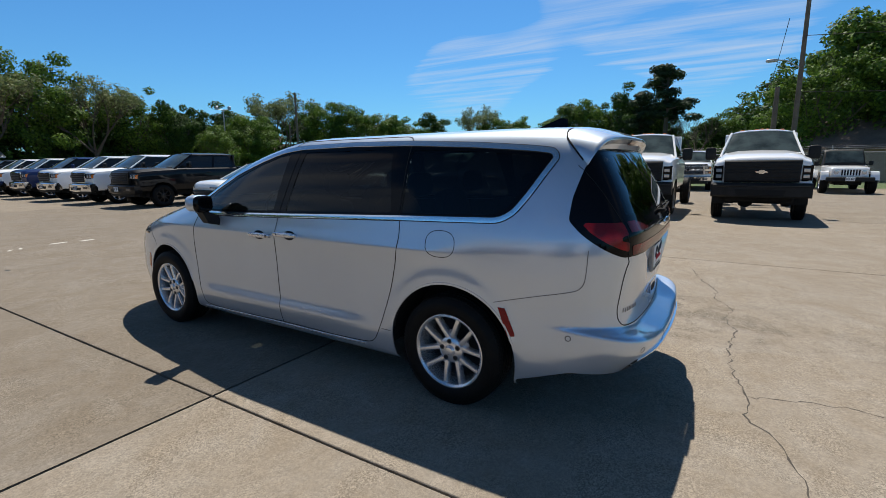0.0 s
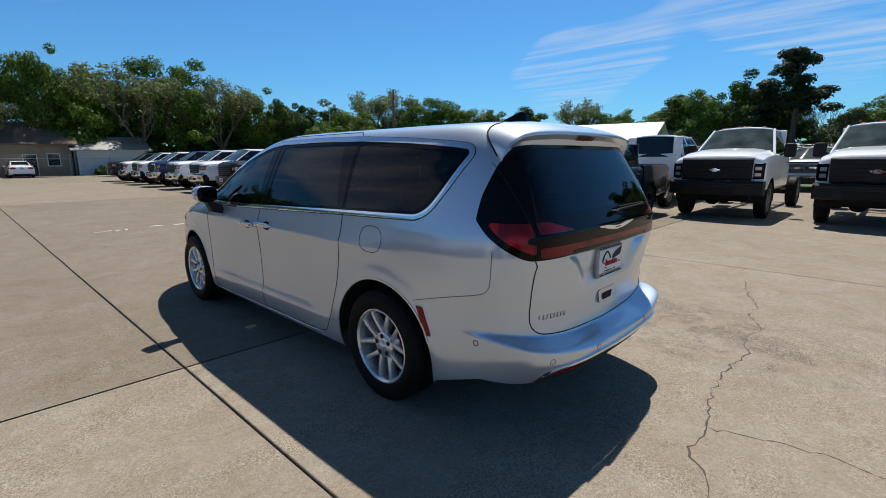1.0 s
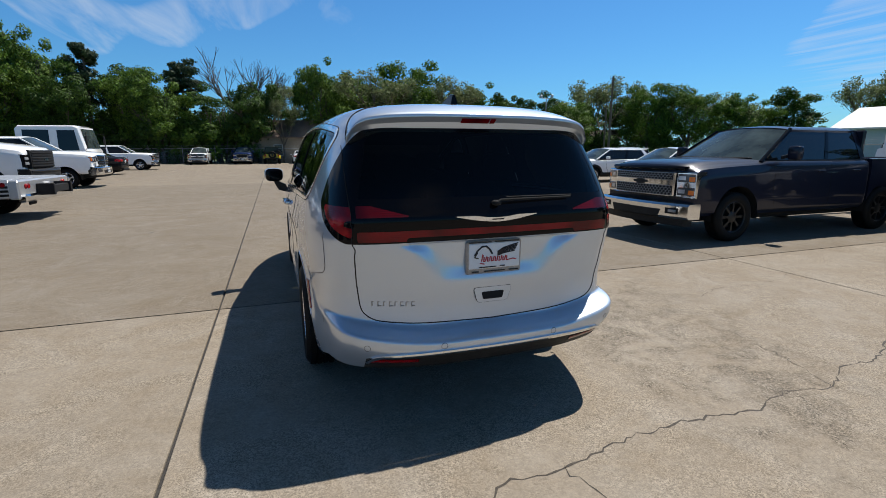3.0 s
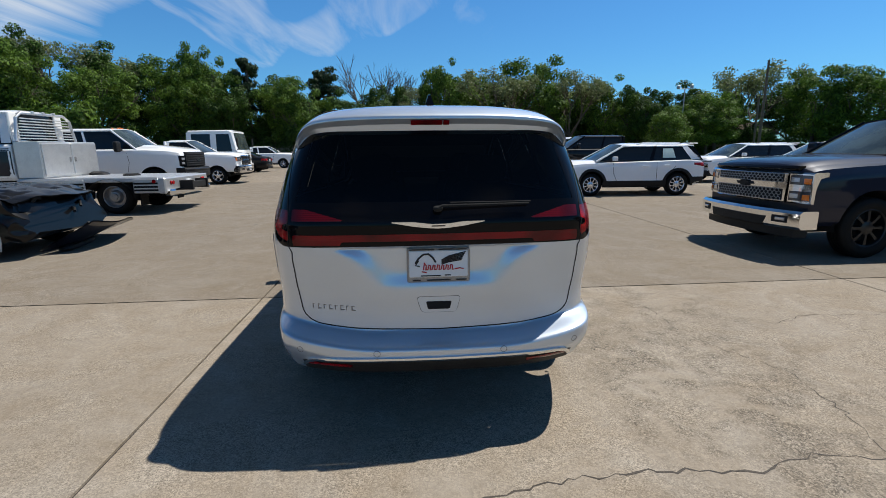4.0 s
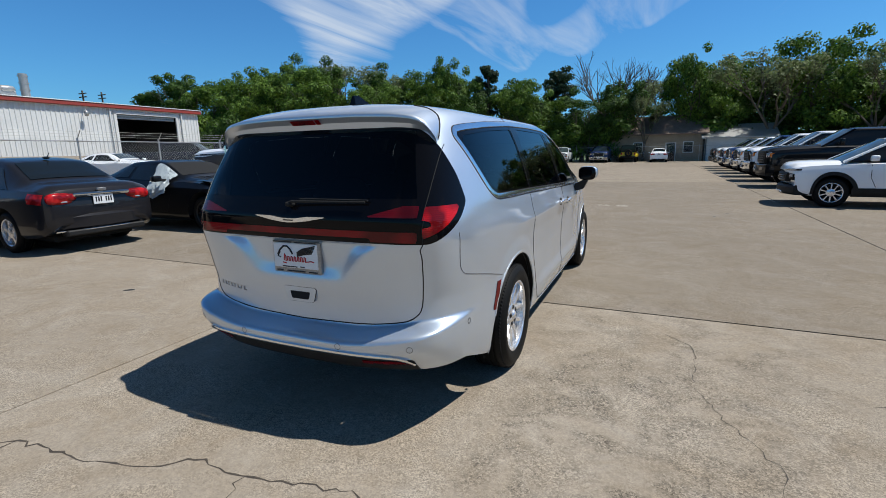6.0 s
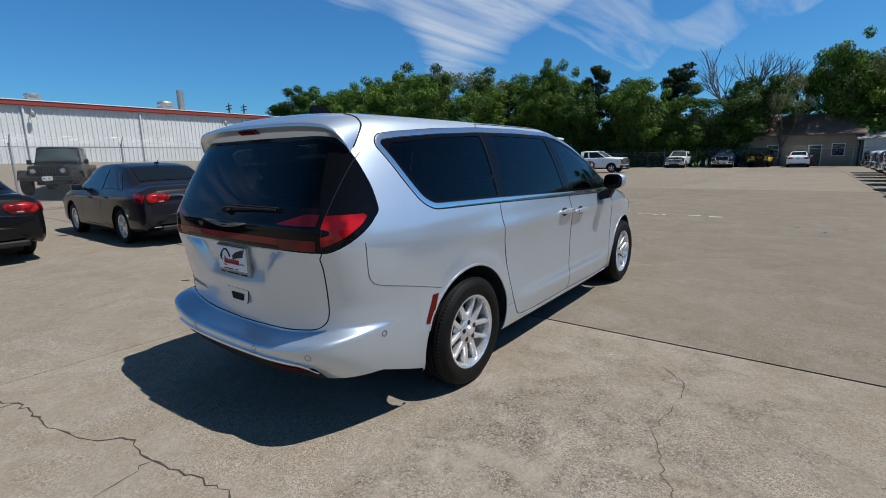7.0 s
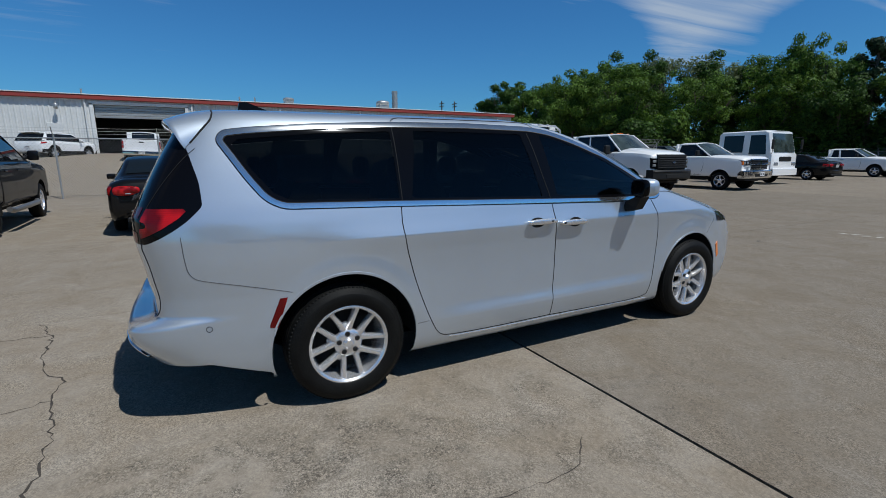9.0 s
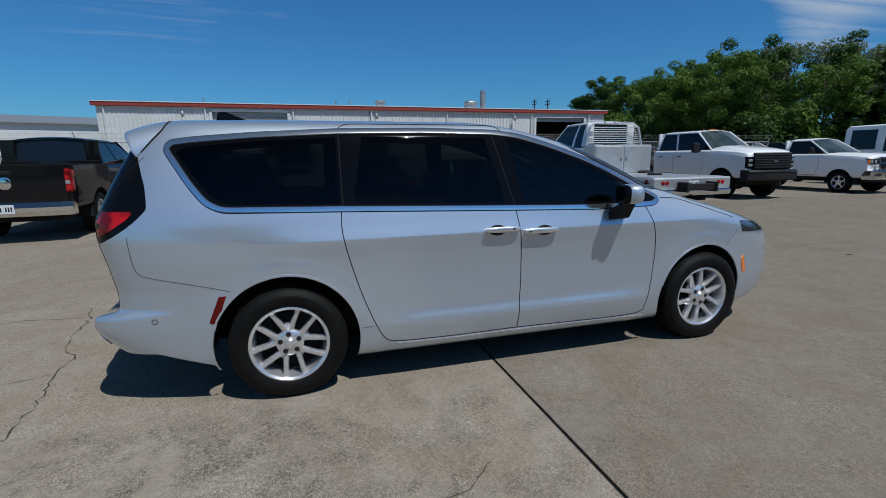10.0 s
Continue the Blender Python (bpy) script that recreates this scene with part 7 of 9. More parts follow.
SEDAN = [(-1.02, .44, .74, .78, .80, .70, .66, .54), (-.97, .36, .90, .95, .985, .81, .76, .62), (-.80, .28, .97, 1.03, 1.06, .865, .805, .66), (-.45, .24, .97, 1.05, 1.085, .89, .83, .66), (-.15, .21, .96, 1.17, 1.215, .895, .84, .64), (.35, .19, .95, 1.375, 1.425, .9, .845, .60),
         (.85, .19, .93, 1.425, 1.475, .9, .845, .60), (1.4, .19, .92, 1.415, 1.465, .9, .845, .60), (1.8, .19, .92, 1.33, 1.385, .9, .845, .62), (2.35, .19, .93, 1.06, 1.12, .9, .845, .68), (2.55, .19, .93, .97, 1.025, .9, .84, .70), (3.1, .20, .86, .88, .95, .89, .82, .68), (3.45, .22, .74, .78, .84, .84, .76, .60), (3.62, .28, .60, .63, .67, .74, .68, .50)]
SEDAN_PANES = [(-.12, 0.82, 0.28, 0.80, 0.12, 0.86), (0.9, 2.22, 0.9, 1.62, 0.08, 0.88)]
SEDAN_GAPS = [[(0.86, 0.92), (0.86, 0.35), (0.4, 0.30)], [(0.86, 0.3), (1.9, 0.3), (1.98, 0.6), (1.95, 0.9)], [(0.2, 0.93), (0.15, 0.7), (0.35, 0.5)]]


def scaled(keys, ky, kz, kx):
    return [(k[0] * ky, k[1] * kz, k[2] * kz, k[3] * kz, k[4] * kz, k[5] * kx, k[6] * kx, k[7] * kx) for k in keys]


def sedan(m, paint, label, ky=1.0, kz=1.0, kx=1.0, rims="five", tyre=0.325, group="", bar=None, front=True):
    ob = car(m, scaled(SEDAN, ky, kz, kx), paint, label, 2.685 * ky, tyre, rims, [tuple(v * ky for v in p[:4]) + p[4:] for p in SEDAN_PANES], (2.4 * ky, 1.62 * ky), (-.30 * ky, .22 * ky), "car", group, "sedan", trunk=0.80 * kz, wx=0.875 * kx, gaps=[[(y * ky, z * kz) for y, z in g] for g in SEDAN_GAPS], front=front)
    R = SEDAN[0][0] * ky
    if bar:
        g = Geo()
        g.box(-0.43 * kx, 0.43 * kx, R - 0.045, R + 0.05, 0.862 * kz, 0.920 * kz, 0.022)
        part("boot_trim_bar", g, bar, ob, "bright boot trim bar")
        fin = Geo()
        blob(fin, (0, 0.36, 1.462 * kz), (0.035, 0.09, 0.022), 2.2, 12, 6)
        fin.tube([(0, 0.34, 1.46 * kz), (0, 0.24, 1.555 * kz)], [0.009, 0.004], 6)
        part("roof_aerial", fin, PLASTIC, ob, "short black roof aerial")
    e = Geo()
    blob(e, (0, R - 0.02 + 0.02, 0.955 * kz), (0.075, 0.03, 0.028), 3.2, 12, 6)
    part("emblem", e, STEEL, ob)
    b = curved_bar(0.80 * kx, -R + 0.04, 0.16, 0.34 * kz, 0.60 * kz, 0.25, 0.05)
    bp = part("rear_bumper", b, paint, ob)
    bp.matrix_local = pose(0, 0, 0, 0, 0, 180)
    v = Geo()
    v.box(-0.6 * kx, 0.6 * kx, R - 0.05, R + 0.1, 0.27 * kz, 0.36 * kz, 0.02)
    part("bumper_lower", v, PLASTIC, ob)
    if bar:
        tr = part("bumper_trim", curved_bar(0.70 * kx, -R + 0.055, 0.10, 0.335 * kz, 0.36 * kz, 0.05, 0.008), bar, ob, "thin bright bumper trim")
        tr.matrix_local = pose(0, 0, 0, 0, 0, 180)
    return ob


SUVK = [(-.84, .46, .78, .80, .82, .74, .68, .52), (-.81, .38, .95, .98, 1.0, .83, .78, .66), (-.62, .33, 1.03, 1.055, 1.06, .88, .84, .78), (-.3, .28, 1.045, 1.07, 1.075, .90, .865, .80), (.6, .25, 1.02, 1.045, 1.05, .905, .87, .81), (2.1, .25, .99, 1.02, 1.04, .905, .865, .78),
        (2.35, .25, .985, 1.02, 1.085, .905, .86, .74), (3.1, .26, .95, .99, 1.075, .90, .85, .70), (3.38, .30, .92, .96, 1.04, .885, .825, .66), (3.49, .36, .88, .91, .96, .86, .79, .60), (3.53, .42, .80, .83, .86, .83, .76, .54)]


def suv(m, paint, label, group="", rims="ten", sticker=False):
    """A small crossover with black lower cladding."""
    ob = thing("crossover_car", m, label, "car", group)
    loft = Loft(SUVK, 0.05)
    nose = Nose(3.53, 0.30)
    wb, tyre = 2.64, 0.345
    ra = tyre + 0.06
    arches = [(0.0, tyre, ra), (wb, tyre, ra)]
    part("body", nose.bend(loft.geo(arches)), paint, ob)
    wells(ob, loft, arches, ra)
    for y in (0, wb):
        for s in (-1, 1):
            wheel(ob, s * 0.89, y, tyre, 0.225, tyre * 0.66, rims)
    side = greenhouse(ob, paint, 1.045, 1.50, 0.055, 0.815, 0.635, -.76, -.50, 2.46, 1.60, 0.16, [(0.0, 0.10, 0.09, 0.17, paint), (0.0, 0.012, 0.0, 0.095, GLOSSBLACK), (0.47, 0.505, 0.52, 0.56, GLOSSBLACK)])
    sp = Geo()
    sp.box(-0.58, 0.58, -0.70, -0.40, 1.53, 1.57, 0.02)
    part("roof_spoiler", sp, paint, ob)
    for g in ([(0.66, 1.0), (0.66, 0.45), (0.40, 0.42)], [(0.66, 0.42), (1.85, 0.42), (1.98, 0.7), (1.98, 0.98)], [(0.12, 1.02), (0.1, 0.86), (0.30, 0.66)]):
        flank_line(ob, loft, g)
    handles(ob, loft, ((0.35, 0.90), (1.0, 0.88)), paint)
    mirrors(ob, 0.90, 1.98, 1.12, (0.09, 0.07, 0.065), paint)
    for s in (-1, 1):
        g = Geo()
        g.tube([(s * 0.56, -0.2, 1.53), (s * 0.57, -0.1, 1.57), (s * 0.585, 1.0, 1.575), (s * 0.575, 1.2, 1.535)], 0.016, 8)
        part("roof_rail", g, paint, ob)
        g = Geo()
        y0, y1 = arches[0][0] + ra, arches[1][0] - ra
        g.grid(lambda a, b: loft.flank(y0 - 0.05 + (y1 - y0 + 0.1) * a, 0.255 + 0.20 * b, s, 0.008), 20, 3)
        part("sill_cladding", g, PLASTIC, ob, "black plastic sill cladding")
        g = Geo()
        g.grid(lambda a, b: loft.flank(-0.80 + 0.42 * a, 0.36 + 0.20 * b, s, 0.008), 8, 3)
        part("rear_cladding", g, PLASTIC, ob, "black plastic bumper corner")
        for ya, za, r in arches:
            g = Geo()
            pts = []
            for i in range(25):
                a = math.pi * 1.04 - (math.pi * 1.08) * i / 24
                for q in (r - 0.005, r + 0.075):
                    pts.append(loft.flank(ya + q * math.cos(a), max(za + q * math.sin(a), 0.27), s, 0.010))
            g.add(pts, [(2 * i, 2 * i + 1, 2 * i + 3, 2 * i + 2) for i in range(24)])
            part("arch_cladding", nose.bend(g), PLASTIC, ob, "black plastic arch trim")
        tl = Geo()
        tl.grid(lambda a, b: loft.flank(-0.80 + 0.34 * a, 0.86 + 0.06 * a + 0.12 * b * (1 - 0.5 * a), s, 0.010), 6, 3)
        part("tail_lamp", tl, REDLENS, ob, "red tail lamp")
    dr = nose.pair(ob, "daytime_lamp", LAMPDARK, 0.42, 0.86, 0.845, 0.885, 0.012, 0.10, 0.015)
    nose.pair(dr, "lens", LENS, 0.5, 0.84, 0.862, 0.88, 0.016, 0.1, 0.006)
    hd = nose.pair(ob, "headlamp", GLOSSBLACK, 0.66, 0.80, 0.62, 0.78, 0.02, 0.15, 0.03)
    nose.pair(hd, "lens", LENS, 0.69, 0.78, 0.68, 0.76, 0.028, 0.1, 0.02)
    gr = part("grille", nose.slab(-0.56, 0.56, 0.57, 0.79, 0.02, 0.12, 0.03, None, 0.12), PLASTIC, ob, "black grille")
    for q in (0.61, 0.66, 0.71):
        part("grille_bar", nose.slab(-0.48, 0.48, q, q + 0.02, 0.028, 0.05, 0.006), GLOSSBLACK, gr)
    part("front_bumper", nose.slab(-0.86, 0.86, 0.27, 0.50, 0.035, 0.3, 0.05), PLASTIC, ob, "black lower bumper")
    part("skid_plate", nose.slab(-0.42, 0.42, 0.29, 0.36, 0.045, 0.1, 0.02), ALLOY, ob, "silver skid plate")
    plate(ob, -0.855, 0.70)
    if sticker:
        g = Geo()
        g.grid(lambda u, v: side(0.26 + 0.13 * u + 0.03 * v, 0.18 + 0.6 * v, -1, 0.012), 3, 3)
        part("window_sticker", g, STICKER, ob, "pale green window sticker")
    return ob


# the dark truck and the white crossover by the minivan
pickup(pose(9.45, 3.22, 0, 0, 0, 90), NAVYP, "dark navy pickup truck with chrome grille and bumper", "stacked", True, "crew", 3.65, -0.07, 0.40, "eight")
suv(pose(8.15, 11.4, 0, 0, 0, 86), WHITE, "white crossover with black sills and a window sticker", sticker=True)
for x, y, a in ((15.4, 15.9, 90), (16.3, 12.7, 90), (16.6, 9.6, 90)):
    suv(pose(x, y, 0, 0, 0, a), WHITE, "white crossover parked in a row", "white crossovers in a row")
# the row of heavy pickups
ROW = ((BLACKP, "black heavy pickup truck in a row", PLASTIC), (WHITE, "white heavy pickup truck with chrome bumper", CHROME), (WHITE, "white heavy pickup truck with chrome bumper", CHROME), (BLUEP, "dark blue heavy pickup truck with chrome bumper", CHROME), (WHITE, "white heavy pickup truck with chrome bumper", CHROME), (WHITE, "white heavy pickup truck with chrome bumper", CHROME), (GREYP, "dark grey heavy pickup truck in a row", PLASTIC))
for i, (paint, words, tr) in enumerate(ROW):
    pickup(pose(9.95 + 0.05 * i, 17.55 + 3.5 * i, 0, 0, 0, 90), paint, words, "heavy", True, "crew", 3.8, 0.06, 0.41, "six" if tr is CHROME else "eight", "row of heavy pickups", tr)
# medium-duty chassis cabs
for y in (-1.9, 0.98):
    pickup(pose(15.2, y, 0, 0, 0, 90), WHITE, "white medium-duty chassis cab with black grille", "medium", False, "single", 4.1, 0.17, 0.45, "steel", "chassis cabs", PLASTIC)
pickup(pose(12.4, 3.75, 0, 0, 0, -90), WHITE, "white chassis cab seen from behind its bare frame", "tow", False, "extended", 4.0, 0.12, 0.42, "steel")
pickup(pose(27.2, 0.6, 0, 0, 0, 90), WHITE, "white pickup truck with chrome bumper by the fence", "stacked", True, "crew", 3.65, 0.0, 0.40, "six")
# along the far side
pickup(pose(-12.95, 14.3, 0, 0, 0, -90), WHITE, "white crew-cab chassis truck with black grille", "medium", False, "crew", 4.4, 0.17, 0.45, "steel", "chassis cabs", PLASTIC)
pickup(pose(-12.3, 19.75, 0, 0, 0, -90), WHITE, "white single-cab pickup truck with chrome bumper", "heavy", True, "single", 3.7, 0.05, 0.38, "five")
pickup(pose(-14.2, 39.4, 0, 0, 0, -90), WHITE, "white older extended-cab pickup truck", "stacked", True, "extended", 3.6, -0.08, 0.38, "five")
pickup(pose(-8.6, 57.3 - 0.2, 0, 0, 0, 180), WHITE, "white older pickup truck facing out of the trees' shade", "stacked", True, "single", 3.4, -0.15, 0.36, "five", full=0.93)
pickup(pose(-4.2, 57.0, 0, 0, 0, 180), BLUEP, "blue pickup truck in the trees' shade", "heavy", True, "crew", 3.6, -0.1, 0.38, "five", full=0.95)
sedan(pose(1.9, 53.6, 0, 0, 0, 0), WHITE, "white sedan parked nose-in at the tree line")
sedan(pose(-10.9, 31.6, 0, 0, 0, 90), BLACKP, "black sedan parked between trucks", 1.05)
# dark sedans and the black pickup
sedan(pose(-7.42, 1.75, 0, 0, 0, 90), GREYP, "dark grey sedan with a chrome boot bar", bar=CHROME)
sedan(pose(-7.75, -1.25, 0, 0, 0, 93), BLACKP, "glossy black sedan with red tail lamps", 1.06, 0.985, 1.02)
pickup(pose(-7.55, -4.85, 0, 0, 0, 92), BLACKP, "black crew-cab pickup truck with chrome rear bumper", "heavy", True, "crew", 3.8, 0.0, 0.41, "six", trim=CHROME, rail=True)
# behind the fence
zz = lot_height
def up(x, y, a):
    return pose(x, y, zz(x, y), 0, 0, a) @ pose(0, 0, 0)
pickup(pose(-25.5, -0.2, zz(-24.5, 0) - 0.12, 0, 2, 90), BLACKP, "black pickup truck parked beyond the fence", "stacked", True, "crew", 3.65, 0.0, 0.42, "eight")
pickup(pose(-31.5, -3.2, zz(-30, -3) - 0.1, 0, 2, 90), WHITE, "white pickup truck parked before the open bay", "stacked", True, "crew", 3.65, 0.0, 0.42, "six")
suv(pose(-33.5, -8.6, zz(-33, -8) - 0.1, 0, 0, 60), WHITE, "white crossover parked by the workshop")

# ---- special vehicles ----
COUPE = [(-1.0, .48, .80, .84, .87, .76, .72, .58), (-.92, .38, .93, .97, 1.0, .86, .80, .64), (-.6, .28, .99, 1.03, 1.06, .93, .85, .66), (-.25, .24, .98, 1.14, 1.18, .95, .86, .62), (.35, .2, .96, 1.31, 1.355, .95, .85, .58), (.9, .2, .94, 1.335, 1.38, .945, .85, .57), (1.25, .2, .93, 1.29, 1.34, .945, .85, .58),
         (1.85, .2, .95, 1.04, 1.09, .95, .86, .68), (2.0, .2, .95, .985, 1.04, .95, .86, .70), (2.7, .2, .92, .94, .99, .95, .86, .70), (3.2, .22, .85, .88, .92, .93, .83, .66), (3.45, .26, .74, .78, .82, .88, .78, .6), (3.58, .3, .62, .66, .7, .8, .72, .5)]


def wrecked_coupe(m):
    ob = thing("wrecked_coupe", m, "black sports coupe with a crushed front and a plastic sheet", "car")
    rng = random.Random(4)
    loft = Loft(COUPE, 0.05)
    wb, r = 2.72, 0.345
    arches = [(0.0, r, 0.41), (wb, r, 0.42)]
    g = loft.geo(arches)
    # crumple the nose
    out = []
    for x, y, z in g.v:
        k = min(max((y - 2.55) / 0.9, 0), 1)
        if k > 0:
            n = noise.noise_vector(Vector((x * 4, y * 5, z * 6)))
            x, y, z = x + n.x * 0.09 * k, y + n.y * 0.12 * k - 0.28 * k * max(0, z - 0.35), z + n.z * 0.08 * k + (0.10 * k * k if z > 0.7 else 0)
        out.append((x, y, z))
    g.v = out
    part("body", g, BLACKP, ob, "crumpled glossy black body")
    wells(ob, loft, arches, 0.41)
    for y in (0, wb):
        for s in (-1, 1):
            wheel(ob, s * 0.915, y, r, 0.24, 0.245, "multi")
    side_pane(ob, loft, 0.5, 1.75, 0.55, 1.2, 0.1, 0.86, name="door_window")
    side_pane(ob, loft, -0.12, 0.4, 0.25, 0.45, 0.2, 0.8, name="quarter_window")
    top_pane(ob, loft, -0.3, 0.25, 0.9, 0.86, "rear_window", CARGLASS)
    # no hole is cut: a black sheet paints the dark cabin behind it
    sc = Geo()
    sc.grid(lambda u, v: loft.top(1.86 - 0.56 * v, (2 * u - 1) * 0.92, 0.006), 8, 5)
    part("windscreen", sc, UNDER, ob, "black sheet painting the dark hole of the missing windscreen")
    flank_line(ob, loft, [(0.48, 0.92), (0.45, 0.4), (1.7, 0.36), (1.85, 0.7), (1.83, 0.9)])
    mirrors(ob, 0.95, 1.62, 1.02, (0.09, 0.06, 0.06), BLACKP)
    # plastic sheet over the mirror and pillar
    b = Geo()
    def sheet(u, v):
        n = noise.noise(Vector((u * 5, v * 5, 1.7)))
        n2 = noise.noise(Vector((u * 9, v * 9, 4.1)))
        y = 1.2 + 0.62 * u + 0.07 * n
        f = 1.0 - v
        if v < 0.55:
            p = loft.side(y, 1 - v / 0.55, 1, 0.03 + 0.04 * abs(n2))
        else:
            p = loft.flank(y, 0.95 - 0.34 * (v - 0.55) / 0.45 * (1 - 0.7 * abs(u - 0.35)), 1, 0.04 + 0.12 * (v - 0.55) + 0.05 * n2)
        return p
    b.grid(sheet, 16, 18)
    part("plastic_sheet", b, BAG, ob, "torn clear plastic sheet")
    # torn parts ahead of the wheels
    for s in (-1, 1):
        t = Geo()
        t.grid(lambda u, v: (s * (0.92 + 0.05 * math.sin(v * 4) + 0.02 * u), 2.72 + 0.43 + 0.10 * u + 0.06 * math.sin(v * 5), 0.14 + 0.62 * v), 3, 10)
        part("torn_liner", t, BAG if s > 0 else PLASTIC, ob, "torn pale wheel-arch liner")
    core = Geo()
    for k in range(26):
        p = Vector((rng.uniform(-0.75, 0.75), rng.uniform(3.0, 3.5), rng.uniform(0.25, 0.8)))
        q = p + Vector((rng.uniform(-0.3, 0.3), rng.uniform(-0.15, 0.2), rng.uniform(-0.12, 0.12)))
        core.tube([p, (p + q) / 2 + Vector((0, 0, 0.04)), q], rng.uniform(0.012, 0.04), 6)
    for k in range(10):
        c = (rng.uniform(-0.7, 0.7), rng.uniform(3.0, 3.4), rng.uniform(0.3, 0.75))
        blob(core, c, (rng.uniform(0.05, 0.14), rng.uniform(0.05, 0.12), rng.uniform(0.04, 0.1)), 3, 10, 6)
    part("exposed_front", core, PLASTIC, ob, "exposed crushed radiator and brackets")
    for s, h in ((1, 0.66), (-1, 0.62)):
        lp = Geo()
        blob(lp, (s * 0.62, 3.32, h), (0.15, 0.08, 0.05), 2.6, 14, 8, pose(0, 0, 0, 0, s * 4, 0))
        part("broken_headlamp", lp, LAMPDARK, ob, "broken dark headlamp")
    lip = Geo()
    def bonnet(u, v):
        x = (2 * u - 1) * 0.86
        y = 2.5 + 1.12 * v - 0.25 * abs(x) ** 2.5 * v
        return (x, y, 1.02 - 0.05 * v - 0.12 * v * v + 0.05 * noise.noise(Vector((x * 3, y * 4, 0.3))) - 0.05 * abs(x) ** 3)
    lip.grid(bonnet, 18, 10)
    lip.grid(lambda u, v: tuple(Vector(bonnet(u, v)) - Vector((0, 0, 0.015))), 18, 10)
    part("buckled_bonnet", lip, BLACKP, ob, "buckled glossy bonnet")
    return ob


wrecked_coupe(pose(-8.92, 4.35, 0, 0, 0, -90))


def bumper_cover(m):
    """The torn-off undertray that lies before the wreck."""
    ob = thing("torn_bumper_cover", m, "torn grey bumper undertray lying on the concrete", "car part")
    g = Geo()
    def pan(u, v):
        x = (2 * u - 1) * (0.95 - 0.1 * v)
        y = 0.66 * v - 0.2 * abs(x) ** 2
        z = 0.05 + 0.40 * v * (0.6 + 0.4 * u) - 0.02 * math.cos(9 * u)
        return (x, y, max(z, 0.05))
    g.grid(pan, 24, 10)
    g.grid(lambda u, v: tuple(Vector(pan(u, v)) - Vector((0, 0, 0.02))), 24, 10)
    part("tray", g, NAVYP, ob)
    for k in range(9):
        s = Geo()
        u = 0.18 + 0.075 * k
        a, b = Vector(pan(u, 0.25)), Vector(pan(u + 0.03, 0.8))
        s.tube([a + Vector((0, 0, 0.008)), (a + b) / 2 + Vector((0, 0, 0.012)), b + Vector((0, 0, 0.008))], 0.009, 5)
        part("slot", s, UNDER, ob)
    f = Geo()
    blob(f, (0.3, 0.05, 0.05), (0.5, 0.12, 0.05), 3)
    part("foam", f, PLASTIC, ob)


bumper_cover(pose(-5.5, 4.75, 0, 0, 0, -78))


